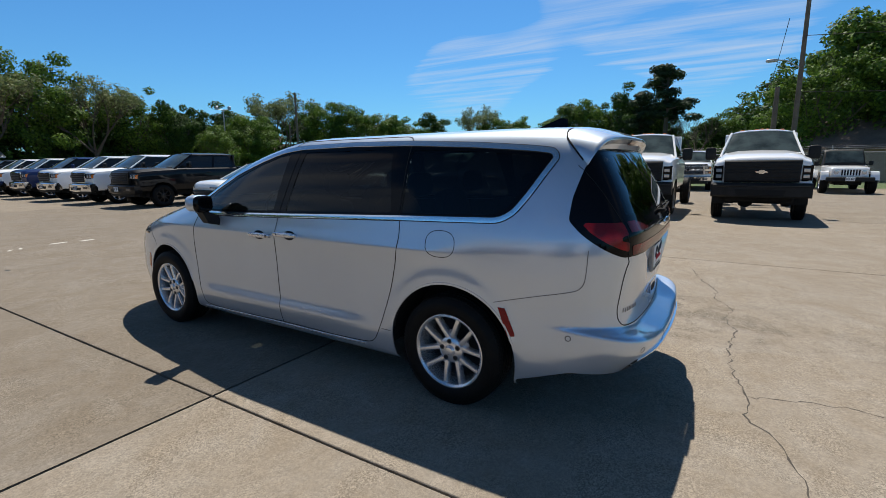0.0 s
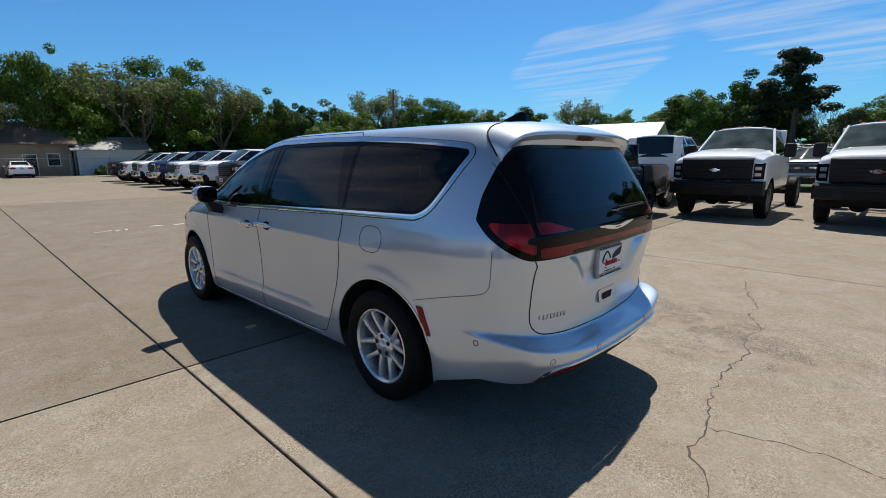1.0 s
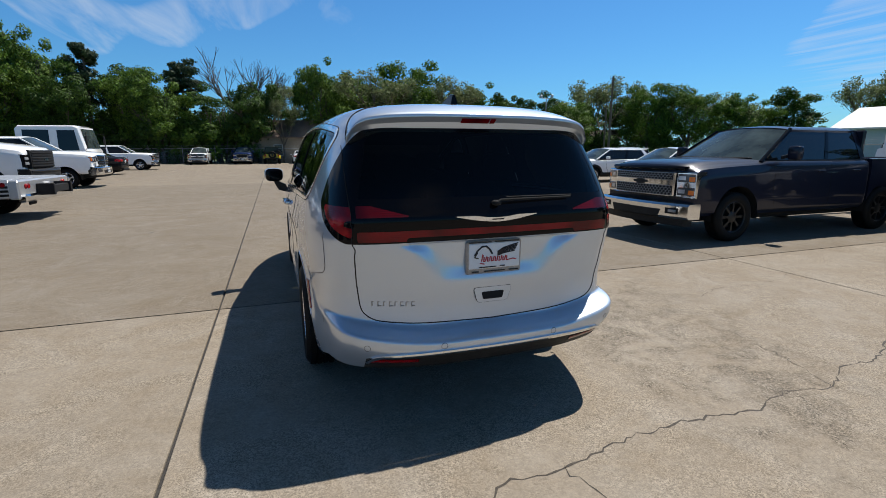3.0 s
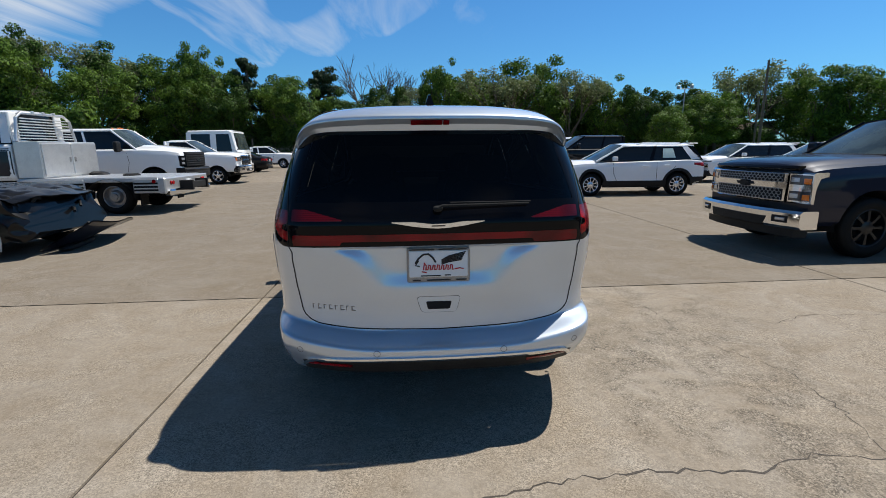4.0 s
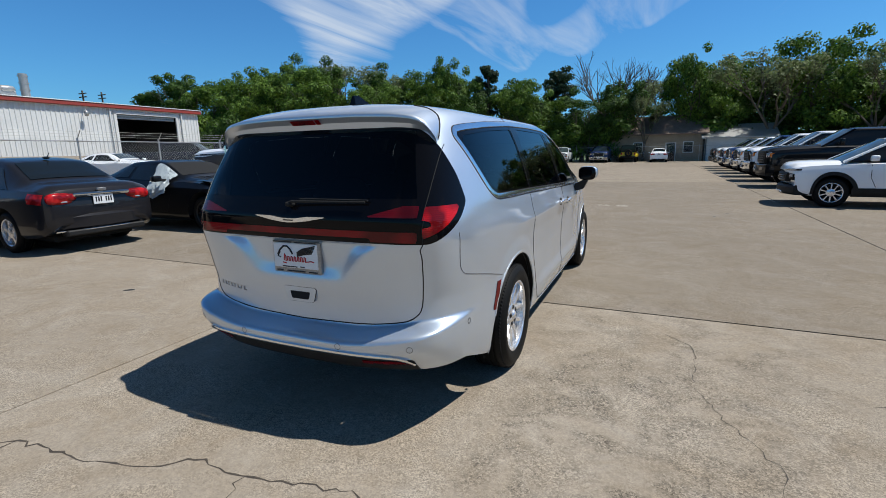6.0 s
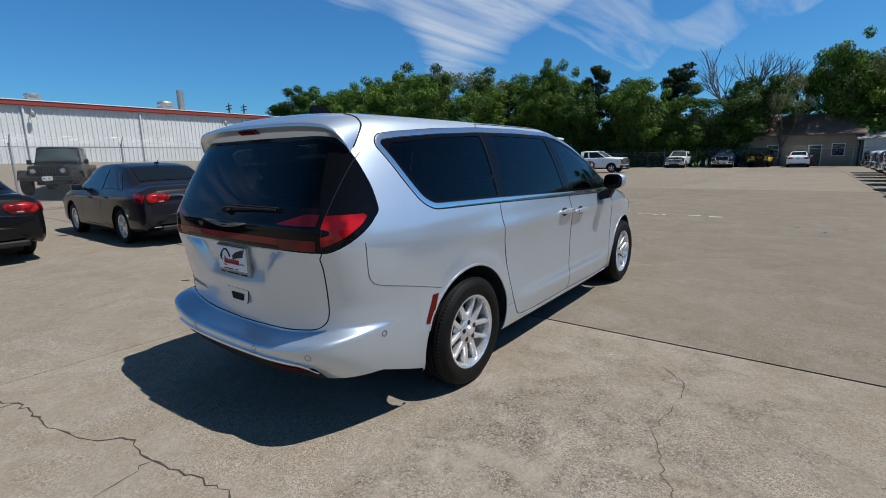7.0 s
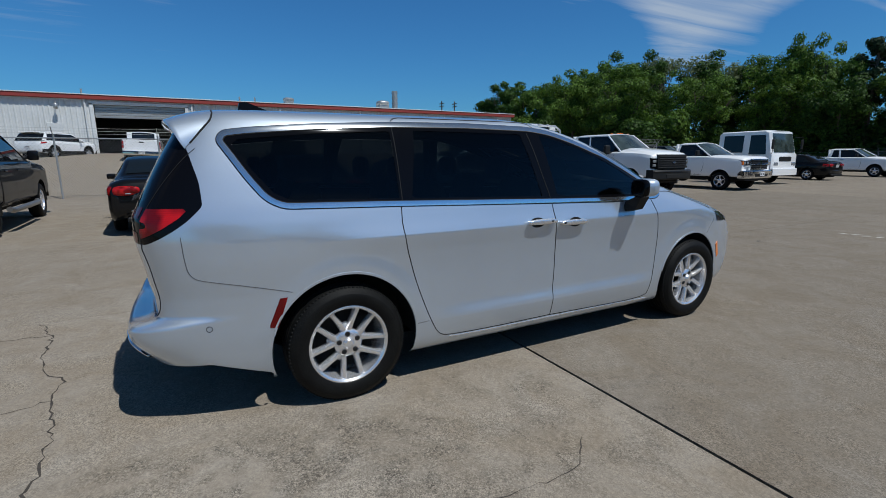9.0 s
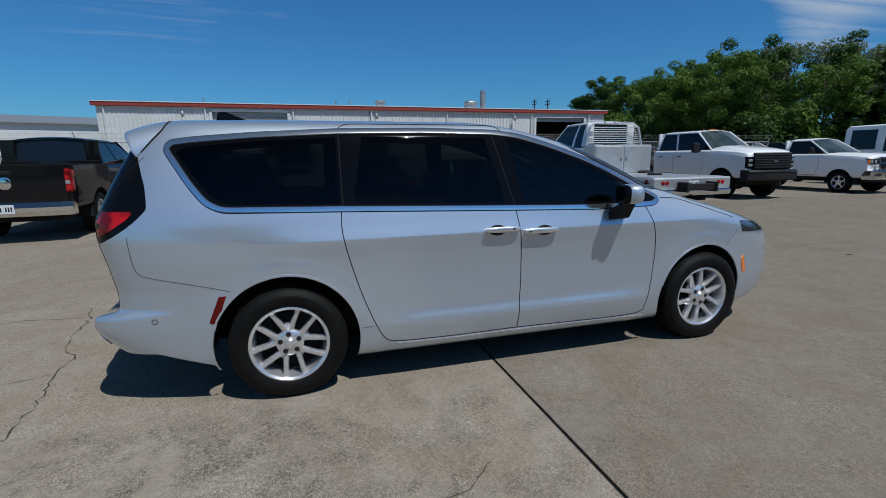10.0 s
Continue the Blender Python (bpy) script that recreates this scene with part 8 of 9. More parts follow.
def flatbed_truck(m):
    ob = pickup(m, WHITE, "two-tone white and slate dual-wheel truck with an aluminium flatbed", "stacked", False, "extended", 4.9, 0.33, 0.42, "steel", two_tone=SLATEP, name="flatbed_truck")
    tagged(ob, category="flatbed truck")
    for c in ob.children:
        if c.name.startswith(("frame_rail", "cross_member")):
            c.matrix_local = pose(0, 0, -0.30)
    zf = 0.86
    g = Geo()
    g.box(-1.18, 1.18, -1.13, 2.02, zf - 0.10, zf, 0.015)
    deck = part("flatbed_deck", g, ALUM, ob, "aluminium flatbed deck")
    for k in range(12):
        p = Geo()
        p.box(-1.13 + 0.19 * k, -1.13 + 0.19 * k + 0.18, -1.08, 2.0, zf, zf + 0.012, 0.004)
        part("plank", p, ALUM, deck)
    for s in (-1, 1):
        k = Geo()
        a, b = sorted((s * 1.14, s * 1.2))
        k.box(a, b, -1.13, -0.54, 0.50, zf - 0.02, 0.02)
        k2 = Geo()
        k2.box(a, b, 0.54, 2.0, 0.50, zf - 0.02, 0.02)
        part("side_skirt", k2, ALUM, ob, "polished side skirt")
        skirt = part("side_skirt", k, ALUM, ob, "polished side skirt with stripes")
        for z in (0.55, 0.63, 0.71):
            for y0, y1 in ((-1.11, -0.56), (0.56, 1.98)):
                st = Geo()
                a, b = sorted((s * 1.196, s * 1.208))
                st.box(a, b, y0, y1, z, z + 0.045, 0.003)
                part("stripe", st, UNDER, skirt)
        fd = Geo()
        pts = []
        for i in range(15):
            a = math.pi * i / 14
            for x in (0.86, 1.22):
                pts.append((s * x, 0.56 * math.cos(a), 0.36 + 0.48 * math.sin(a)))
        fd.add(pts, [(2 * i, 2 * i + 1, 2 * i + 3, 2 * i + 2) for i in range(14)])
        part("fender", fd, UNDER, ob)
    bm_ = Geo()
    bm_.box(-1.2, 1.2, -1.28, -1.10, 0.48, zf + 0.0, 0.03)
    part("rear_sill", bm_, ALUM, ob, "polished rear sill")
    rb = Geo()
    rb.box(-1.15, 1.15, -1.38, -1.20, 0.42, 0.58, 0.04)
    part("rear_bumper", rb, CHROME, ob, "chrome rear bumper")
    for s in (-1, 1):
        for q in (0.80, 0.92):
            l = Geo()
            l.lathe([(0.0, 0.02), (0.045, 0.015), (0.055, 0.0)], 16, Matrix.Translation((s * q, -1.28, 0.73)) @ pose(0, 0, 0, 0, 0, -90))
            part("tail_lamp", l, REDBRIGHT, ob, "round red tail lamp")
        l = Geo()
        l.tube([(s * 1.205, -1.03, 0.78), (s * 1.21, -1.03, 0.78)], 0.045, 12)
        part("marker_lamp", l, REDBRIGHT, ob, "round red marker lamp")
        mf = Geo()
        mf.box(min(s * 0.75, s * 1.1), max(s * 0.75, s * 1.1), -0.64, -0.61, 0.2, 0.55, 0.01)
        part("mud_flap", mf, RUBBER, ob)
    plate(ob, -1.285, 0.70)
    # tool box and headache rack
    tb = Geo()
    tb.box(-1.02, 1.02, 1.50, 2.08, zf + 0.012, zf + 0.87, 0.02)
    box = part("tool_box", tb, ALUM, ob, "tread-plate aluminium tool box")
    for x0, x1 in ((-0.98, -0.02), (0.02, 0.98)):
        d = Geo()
        d.box(x0, x1, 1.475, 1.51, zf + 0.06, zf + 0.83, 0.012)
        dr = part("tool_box_door", d, ALUM, box)
        h = Geo()
        h.box((x0 + x1) / 2 + (0.38 if x0 < 0 else -0.44), (x0 + x1) / 2 + (0.44 if x0 < 0 else -0.38), 1.455, 1.48, zf + 0.38, zf + 0.50, 0.01)
        part("latch", h, STEEL, dr)
    rk = Geo()
    zt, z0 = zf + 1.53, zf + 0.87
    rk.tube([(-1.0, 1.98, z0), (-0.88, 2.0, zt - 0.12), (-0.7, 2.02, zt), (0.7, 2.02, zt), (0.88, 2.0, zt - 0.12), (1.0, 1.98, z0)], 0.035, 10)
    rack = part("headache_rack", rk, ALUM, ob, "aluminium headache rack")
    for k in range(8):
        z = z0 + 0.06 + 0.066 * k
        w = 0.93 - 0.02 * k if k < 6 else 0.78
        b = Geo()
        b.box(-w, w, 1.97, 2.01, z, z + 0.026, 0.008)
        part("louvre", b, ALUM, rack)
    for x in (-0.35, 0, 0.35):
        l = Geo()
        l.box(x - 0.04, x + 0.04, 1.97, 2.04, zt - 0.02, zt + 0.06, 0.01)
        part("roof_marker", l, ALUM, rack)
    bl = Geo()
    bl.lathe([(0.0, 0.05), (0.16, 0.05), (0.2, 0.02), (0.2, 0.0)], 20, Matrix.Translation((0.0, 0.1, zf + 0.012)) @ pose(0, 0, 0, 0, -90, 0))
    part("gooseneck_plate", bl, UNDER, deck)
    for s in (-1, 1):
        mr = Geo()
        mr.tube([(s * 1.0, 3.75, 1.30), (s * 1.32, 3.7, 1.38), (s * 1.32, 3.7, 1.82), (s * 1.0, 3.55, 1.88)], 0.014, 6)
        mr.box(min(s * 1.24, s * 1.42), max(s * 1.24, s * 1.42), 3.67, 3.73, 1.42, 1.78, 0.02)
        part("tow_mirror", mr, CHROME, ob, "tall chrome towing mirror")
        am = Geo()
        blob(am, (s * 0.93, 5.75, 1.13), (0.05, 0.1, 0.06), 3)
        part("turn_lamp", am, AMBER, ob, "orange turn lamp")
    return ob


flatbed_truck(pose(-7.11, 9.55, 0, 0, 0, 90))


def cabover(m):
    """A white crew-cab cab-over lorry: flat face, tall windows."""
    ob = thing("cabover_truck", m, "white crew-cab cab-over truck with a flat face", "truck")
    prof = [(-1.55, 0.62), (-1.55, 2.18), (-1.45, 2.27), (0.62, 2.29), (0.78, 2.22), (0.98, 1.35), (1.05, 1.25), (1.06, 0.62)]
    g = Geo()
    n = len(prof)
    mid = []
    for x in (-1.0, -0.92, 0.92, 1.0):
        for y, z in prof:
            t = 0.07 * max(0, z - 1.2)
            edge = abs(x) > 0.95
            mid.append((math.copysign(abs(x) - t, x), y - (0.07 if edge and y > 0.5 else 0), z - (0.04 if edge and z > 2 else 0)))
    fs = [(i * n + j, i * n + (j + 1) % n, (i + 1) * n + (j + 1) % n, (i + 1) * n + j) for i in range(3) for j in range(n)]
    fs += [tuple(range(n)), tuple(range(3 * n, 4 * n))]
    g.add(mid, fs)
    part("cab", g, WHITE, ob)
    ws = Geo()
    ws.grid(lambda u, v: ((u - 0.5) * (1.72 - 0.1 * v), 0.985 - 0.185 * v + 0.012, 1.36 + 0.80 * v), 6, 3)
    part("windscreen", ws, SCREEN, ob)
    for s in (-1, 1):
        for y0, y1, z0 in ((-0.05, 0.72, 1.28), (-1.3, -0.35, 1.36)):
            w = Geo()
            w.grid(lambda u, v: (s * (1.006 - 0.07 * max(0, z0 + (2.1 - z0) * v - 1.2)), y0 + (y1 - y0) * u - 0.12 * v * (y0 > -0.2) * u, z0 + (2.1 - z0) * v), 4, 3)
            part("side_window", w, CARGLASS, ob)
        d = Geo()
        for y in (-0.2, 0.80):
            d.box(min(s * 0.998, s * 1.004), max(s * 0.998, s * 1.004), y - 0.006, y + 0.006, 0.75, 1.2, 0.001)
        part("door_gap", d, UNDER, ob)
        mr = Geo()
        mr.tube([(s * 0.95, 0.9, 2.0), (s * 1.2, 1.1, 2.0), (s * 1.2, 1.1, 1.4), (s * 0.97, 0.95, 1.3)], 0.014, 6)
        mr.box(min(s * 1.12, s * 1.28), max(s * 1.12, s * 1.28), 1.06, 1.12, 1.5, 1.9, 0.02)
        part("door_mirror", mr, PLASTIC, ob)
        h = Geo()
        h.box(min(s * 0.55, s * 0.9), max(s * 0.55, s * 0.9), 1.0, 1.075, 0.78, 0.95, 0.03)
        part("headlamp", h, LENS, ob)
        wheel(ob, s * 0.98, 0.0, 0.38, 0.22, 0.22, "steel")
        wheel(ob, s * 1.0, -3.4, 0.38, 0.22, 0.22, "steel")
    gr = Geo()
    gr.box(-0.5, 0.5, 1.03, 1.075, 0.98, 1.18, 0.02)
    part("grille", gr, PLASTIC, ob)
    part("bumper", curved_bar(1.0, 1.2, 0.08, 0.38, 0.68, 0.25), WHITE, ob, "white front bumper")
    for s in (-1, 1):
        r = Geo()
        r.box(min(s * 0.35, s * 0.43), max(s * 0.35, s * 0.43), -5.0, 0.5, 0.55, 0.75, 0.01)
        part("frame_rail", r, UNDER, ob)
    return ob


cabover(pose(-10.5, 25.2, 0, 0, 0, -90) @ Matrix.Diagonal((1.08, 1.06, 1.14, 1)))


def offroader(m, paint, label, bed=False, top=None, spare=False):
    """A boxy off-road car with flared wings and an upright screen; a short pickup if bed."""
    ob = thing("off_road_car", m, label, "off-road car")
    wb = 3.48 if bed else 2.95
    r = 0.41
    k = wb - 2.95
    b = Loft([(-0.72 if not bed else -1.2, .55, 1.08, 1.10, 1.10, .76, .755, .74), (0.5 + k, .5, 1.10, 1.12, 1.12, .79, .785, .77), (1.9 + k, .5, 1.13, 1.15, 1.16, .79, .785, .76), (2.0 + k, .5, 1.12, 1.14, 1.17, .78, .77, .72), (3.35 + k, .55, 1.05, 1.07, 1.12, .62, .61, .56), (3.42 + k, .6, .98, 1.0, 1.03, .6, .58, .5)])
    part("body", b.geo([(0, r, r + 0.06)]), paint, ob)
    y0 = -0.70 if not bed else 0.62
    c = Loft([(y0, 1.08, 1.12, 1.80, 1.84, .78, .77, .67), (y0 + 0.05, 1.08, 1.12, 1.82, 1.86, .785, .775, .68), (1.35 + k, 1.08, 1.12, 1.82, 1.86, .785, .775, .68), (1.45 + k, 1.08, 1.12, 1.76, 1.80, .785, .775, .68), (1.88 + k, 1.08, 1.12, 1.16, 1.19, .78, .77, .72)], 0.08)
    part("hardtop", c.geo(), top or paint, ob)
    side_pane(ob, c, 0.92 + k, 1.62 + k, 0.92 + k, 1.40 + k, 0.06, 0.86)
    side_pane(ob, c, y0 + 0.12 if bed else 0.05, 0.84 + k, y0 + 0.12 if bed else 0.05, 0.84 + k, 0.06, 0.86)
    if not bed:
        side_pane(ob, c, -0.55, -0.05, -0.52, -0.05, 0.06, 0.86)
    top_pane(ob, c, 1.82 + k, 1.47 + k, 0.93, 0.93, "windscreen", SCREEN)
    rw = Geo()
    rw.grid(lambda u, v: ((u - 0.5) * (1.3 - 0.1 * v), y0 - 0.012, 1.22 + 0.5 * v), 4, 2)
    part("rear_window", rw, CARGLASS, ob)
    for y in (0, wb):
        for s in (-1, 1):
            wheel(ob, s * 0.93, y, r, 0.28, 0.235, "five" if paint is WHITE else "eight")
            f = Geo()
            pts = []
            for i in range(13):
                a = math.pi * (0.05 + 0.9 * i / 12)
                for x, dz in ((0.66, 0.02), (0.94, 0.02), (0.95, -0.04)):
                    pts.append((s * x, y + 0.52 * math.cos(a), 0.46 + 0.46 * min(math.sin(a) * 1.25, 1) + dz))
            f.add(pts, [(3 * i + j, 3 * i + j + 1, 3 * i + j + 4, 3 * i + j + 3) for i in range(12) for j in range(2)])
            part("fender_flare", f, paint if paint in (WHITE, YELLOWP) else PLASTIC, ob)
    F = 3.42 + k
    g = Geo()
    g.prism(rounded([(-0.56, 0.72), (0.56, 0.72), (0.60, 1.04), (-0.60, 1.04)], 0.05), "y", F - 0.06, F + 0.03)
    gr = part("grille", g, paint, ob)
    for i in range(7):
        s = Geo()
        s.box(-0.30 + 0.093 * i - 0.028, -0.30 + 0.093 * i + 0.028, F + 0.02, F + 0.036, 0.76, 1.0, 0.01)
        part("grille_slot", s, UNDER, gr)
    for s in (-1, 1):
        h = Geo()
        h.lathe([(0.0, 0.02), (0.085, 0.015), (0.095, -0.03)], 18, Matrix.Translation((s * 0.45, F + 0.03, 0.90)) @ pose(0, 0, 0, 0, 0, 90))
        part("headlamp", h, LENS, gr)
        t = Geo()
        rr = -0.72 if not bed else -1.2
        t.box(min(s * 0.62, s * 0.76), max(s * 0.62, s * 0.76), rr - 0.05, rr + 0.06, 0.82, 1.06, 0.02)
        part("tail_lamp", t, REDLENS, ob, "red tail lamp")
    bp = Geo()
    bp.box(-0.78, 0.78, F + 0.06, F + 0.26, 0.52, 0.70, 0.03)
    part("front_bumper", bp, PLASTIC, ob)
    rb = Geo()
    e = -0.72 if not bed else -1.2
    rb.box(-0.78, 0.78, e - 0.2, e, 0.52, 0.68, 0.03)
    part("rear_bumper", rb, PLASTIC, ob)
    mirrors(ob, 0.86, 1.62 + k, 1.25, (0.08, 0.06, 0.1), PLASTIC)
    plate(ob, F + 0.265, 0.62, back=False)
    if spare:
        tyre, rimm, disc, nuts, cap = wheel_meshes("eight", r, 0.28, 0.235)
        sp = part("spare_wheel", tyre, None, ob, "spare wheel on the tailgate")
        sp.matrix_local = pose(0.05, -0.88, 0.98, 0, 0, -90)
        part("rim", rimm, None, sp)
    u = Geo()
    u.box(-0.45, 0.45, -0.6, F - 0.2, 0.36, 0.56, 0.03)
    part("chassis", u, UNDER, ob)
    return ob


offroader(pose(26.3, -5.4, 0, 0, 0, 90), WHITE, "white off-road pickup with a black grille", True, PLASTIC)
offroader(pose(-1.2, 54.3, 0, 0, 0, 0), YELLOWP, "bright yellow off-road car with a spare wheel", False, BLACKP, True)
offroader(pose(-24.0, 4.6, lot_height(-24, 4.6) - 0.08, 0, 0, -115), BLACKP, "black off-road pickup beyond the fence", True, BLACKP)
pickup(pose(-26.0, 16.5, lot_height(-25, 16) - 0.15, 0, 0, -60), NAVYP, "dark pickup truck beyond the fence", "stacked", True, "crew", 3.65, 0.0, 0.40, "eight")
pickup(pose(-27.0, 21.0, lot_height(-26, 21) - 0.15, 0, 0, -60), GREYP, "dark grey pickup truck beyond the fence", "heavy", True, "crew", 3.8, 0.0, 0.40, "six")
car(pose(-25.2, 12.6, lot_height(-24, 12.6) - 0.1, 0, 0, -72), COUPE, WHITE, "white coupe parked beyond the fence", 2.72, 0.34, "five", [(0.5, 1.75, 0.55, 1.2, 0.1, 0.86), (-.12, .4, .25, .45, .2, .8)], (1.86, 1.3), (-.3, .25), wx=0.915, name="coupe")
# far rows on the drive
for x, y, a, p in ((-26, 33, -90, WHITE), (-26, 36.5, -90, GREYP), (-26, 40, -90, WHITE), (-26, 43.5, -90, GREYP)):
    suv(pose(x, y, lot_height(x, y), 0, 0, a), p, "far crossover parked in a row" if p is WHITE else "far dark crossover parked in a row", "far parked cars")
# white service body by the fence
sb = thing("service_van", pose(25.0, -8.8, 0, 0, 0, 90), "white service van parked by the fence", "van")
g = Geo()
g.box(-0.95, 0.95, -2.2, 1.8, 0.45, 2.0, 0.12)
part("body", g, WHITE, sb)
g = Geo()
g.box(-0.93, 0.93, 1.75, 2.7, 0.45, 1.15, 0.15)
part("bonnet", g, WHITE, sb)
g = Geo()
g.grid(lambda u, v: ((u - 0.5) * 1.6, 1.815 + 0.25 * (1 - v), 1.2 + 0.6 * v), 4, 2)
part("windscreen", g, SCREEN, sb)
for y in (-1.4, 2.0):
    for s in (-1, 1):
        wheel(sb, s * 0.97, y, 0.36, 0.22, 0.22, "steel")

# ---- trees and bushes ----


def leaf_cloud(g, rng, lumps, count, size):
    """Small leaf sprays on the shells of many lumps."""
    tot = sum(r[0] * r[2] for _, r in lumps)
    verts, faces = g.v, g.f
    for (cx, cy, cz), (rx, ry, rz) in lumps:
        for _ in range(int(count * rx * rz / tot)):
            u, a = rng.uniform(-1, 1), rng.uniform(0, math.tau)
            q = math.sqrt(1 - u * u)
            k = rng.uniform(0.55, 1.06)
            p = Vector((cx + rx * k * q * math.cos(a), cy + ry * k * q * math.sin(a), cz + rz * k * u))
            s = size * rng.uniform(0.6, 1.3)
            d = Vector((q * math.cos(a) + rng.uniform(-0.7, 0.7), q * math.sin(a) + rng.uniform(-0.7, 0.7), u + rng.uniform(-0.4, 0.9))).normalized()
            e = d.cross(Vector((rng.uniform(-1, 1), rng.uniform(-1, 1), rng.uniform(-1, 1)))).normalized()
            f = d.cross(e)
            n = len(verts)
            verts += [tuple(p + e * s * 0.55), tuple(p - e * s * 0.35 + f * s * 0.36 + d * s * 0.08), tuple(p - e * s * 0.35 - f * s * 0.36)]
            faces.append((n, n + 1, n + 2))


def branch(g, rng, p, d, ln, r, depth, spread, tips):
    q = p + d * ln * 0.5 + Vector((rng.uniform(-1, 1), rng.uniform(-1, 1), rng.uniform(-0.3, 0.6))) * ln * 0.06
    e = p + d * ln
    g.tube([p, q, e], [r, r * 0.8, r * 0.62], 6 if depth > 1 else 4, False)
    tips.append(e)
    if depth:
        for _ in range(3 if depth > 1 else 2):
            nd = (d + Vector((rng.uniform(-1, 1), rng.uniform(-1, 1), rng.uniform(-0.25, 0.75))) * spread).normalized()
            branch(g, rng, e, nd, ln * rng.uniform(0.62, 0.8), r * 0.58, depth - 1, spread, tips)


def tree_parts(seed, h, cr, kind):
    rng = random.Random(seed)
    wood, leaves = Geo(), Geo()
    tips = []
    if kind == "pine":
        wood.tube([(0, 0, -0.2), (0.1, 0, h * 0.5), (0.0, 0.1, h)], [0.22, 0.16, 0.04], 8)
        lumps = []
        for k in range(34):
            z = h * rng.uniform(0.42, 1.0) ** 0.85
            rr = cr * (1.05 - 0.6 * max(z / h - 0.6, 0) / 0.4) * rng.uniform(0.1, 1)
            a = rng.uniform(0, math.tau)
            c = (rr * math.cos(a), rr * math.sin(a), z)
            wood.tube([(0, 0, z - 0.3), c], [0.05, 0.02], 5, False)
            lumps.append((c, (cr * rng.uniform(0.2, 0.42), cr * rng.uniform(0.2, 0.42), h * rng.uniform(0.022, 0.045))))
        leaf_cloud(leaves, rng, lumps, 7000, 0.26)
        return wood, leaves
    th = h * (0.26 if kind != "bare" else 0.3)
    lean = Vector((rng.uniform(-0.12, 0.12), rng.uniform(-0.12, 0.12), 1)).normalized()
    wood.tube([(0, 0, -0.2), lean * th * 0.5, lean * th], [h * 0.028, h * 0.022, h * 0.018], 9)
    limbs = 5 if kind != "bare" else 6
    for k in range(limbs):
        a = math.tau * (k + rng.uniform(-0.3, 0.3)) / limbs
        d = Vector((math.cos(a) * 0.7, math.sin(a) * 0.7, rng.uniform(0.6, 1.3))).normalized()
        branch(wood, rng, lean * th * rng.uniform(0.85, 1.0), d, h * rng.uniform(0.2, 0.28), h * 0.011, 4 if kind in ("bare", "thin") else 2, 0.55, tips)
    lumps = []
    if kind in ("full", "deep"):
        # boughs: lumps gathered round a few limbs, so that the outline is broken
        for k in range(15):
            u = rng.uniform(-0.85, 0.95)
            a = math.tau * (k * 0.382 + rng.uniform(-0.1, 0.1))
            q = math.sqrt(1 - min(u * u, 1)) * rng.uniform(0.5, 0.92)
            bx, by, bz = cr * q * math.cos(a), cr * q * math.sin(a), h * 0.58 + u * h * 0.33
            for _ in range(5):
                s = rng.uniform(0.12, 0.27)
                o = [rng.gauss(0, 0.19) * cr for _ in range(3)]
                lumps.append(((bx + o[0], by + o[1], bz + o[2] * 0.9), (cr * s, cr * s, cr * s * 0.72)))
        lumps.append(((0, 0, h * 0.56), (cr * 0.68, cr * 0.68, h * 0.29)))
        leaf_cloud(leaves, rng, lumps, 19000, 0.24)
    else:
        for t in tips:
            if t.z > h * 0.4:
                lumps.append((tuple(t), (0.45, 0.45, 0.35)))
        leaf_cloud(leaves, rng, lumps, 5200 if kind == "thin" else 400, 0.22 if kind == "thin" else 0.16)
    return wood, leaves


KINDS = {}
TREE_WORDS = {"full": "leafy broad green tree in full spring leaf", "deep": "dense dark green tree in full leaf", "thin": "thinly leaved pale green tree with open branches", "bare": "almost bare tree with fine grey twigs", "pine": "tall dark green pine with an open crown"}


def tree(x, y, h, cr, kind, v=0):
    """A tree of a kind; later ones copy the first, turned and scaled."""
    key = (kind, v % (4 if kind in ("full", "deep") else 2))
    base_h, base_r = 10.0, {"full": 3.9, "deep": 3.6, "thin": 3.6, "bare": 4.0, "pine": 2.3}[kind]
    z = lot_height(x, y) - 0.06 if x < 0 else -0.06
    m = pose(x, y, z, 0, 0, (x * 37 + y * 53) % 360) @ Matrix.Diagonal((cr / base_r, cr / base_r * (0.94 + 0.12 * ((x * 3.1) % 1)), h / base_h, 1))
    if key not in KINDS:
        wood, leaves = tree_parts(11 + 7 * key[1] + 31 * list(TREE_WORDS).index(kind), base_h, base_r, kind)
        ob = thing("tree", Matrix.Identity(4), TREE_WORDS[kind], "tree", "trees round the car park")
        part("trunk", wood, BARK, ob, "brown trunk and limbs")
        part("crown", leaves, {"full": LEAF_A, "deep": LEAF_B, "thin": LEAF_C, "bare": LEAF_C, "pine": LEAF_P}[kind], ob, "crown of small leaves", 180)
        ob.matrix_world = m
        KINDS[key] = ob
        return
    o = copy_thing(KINDS[key], m)
    o.matrix_basis = m


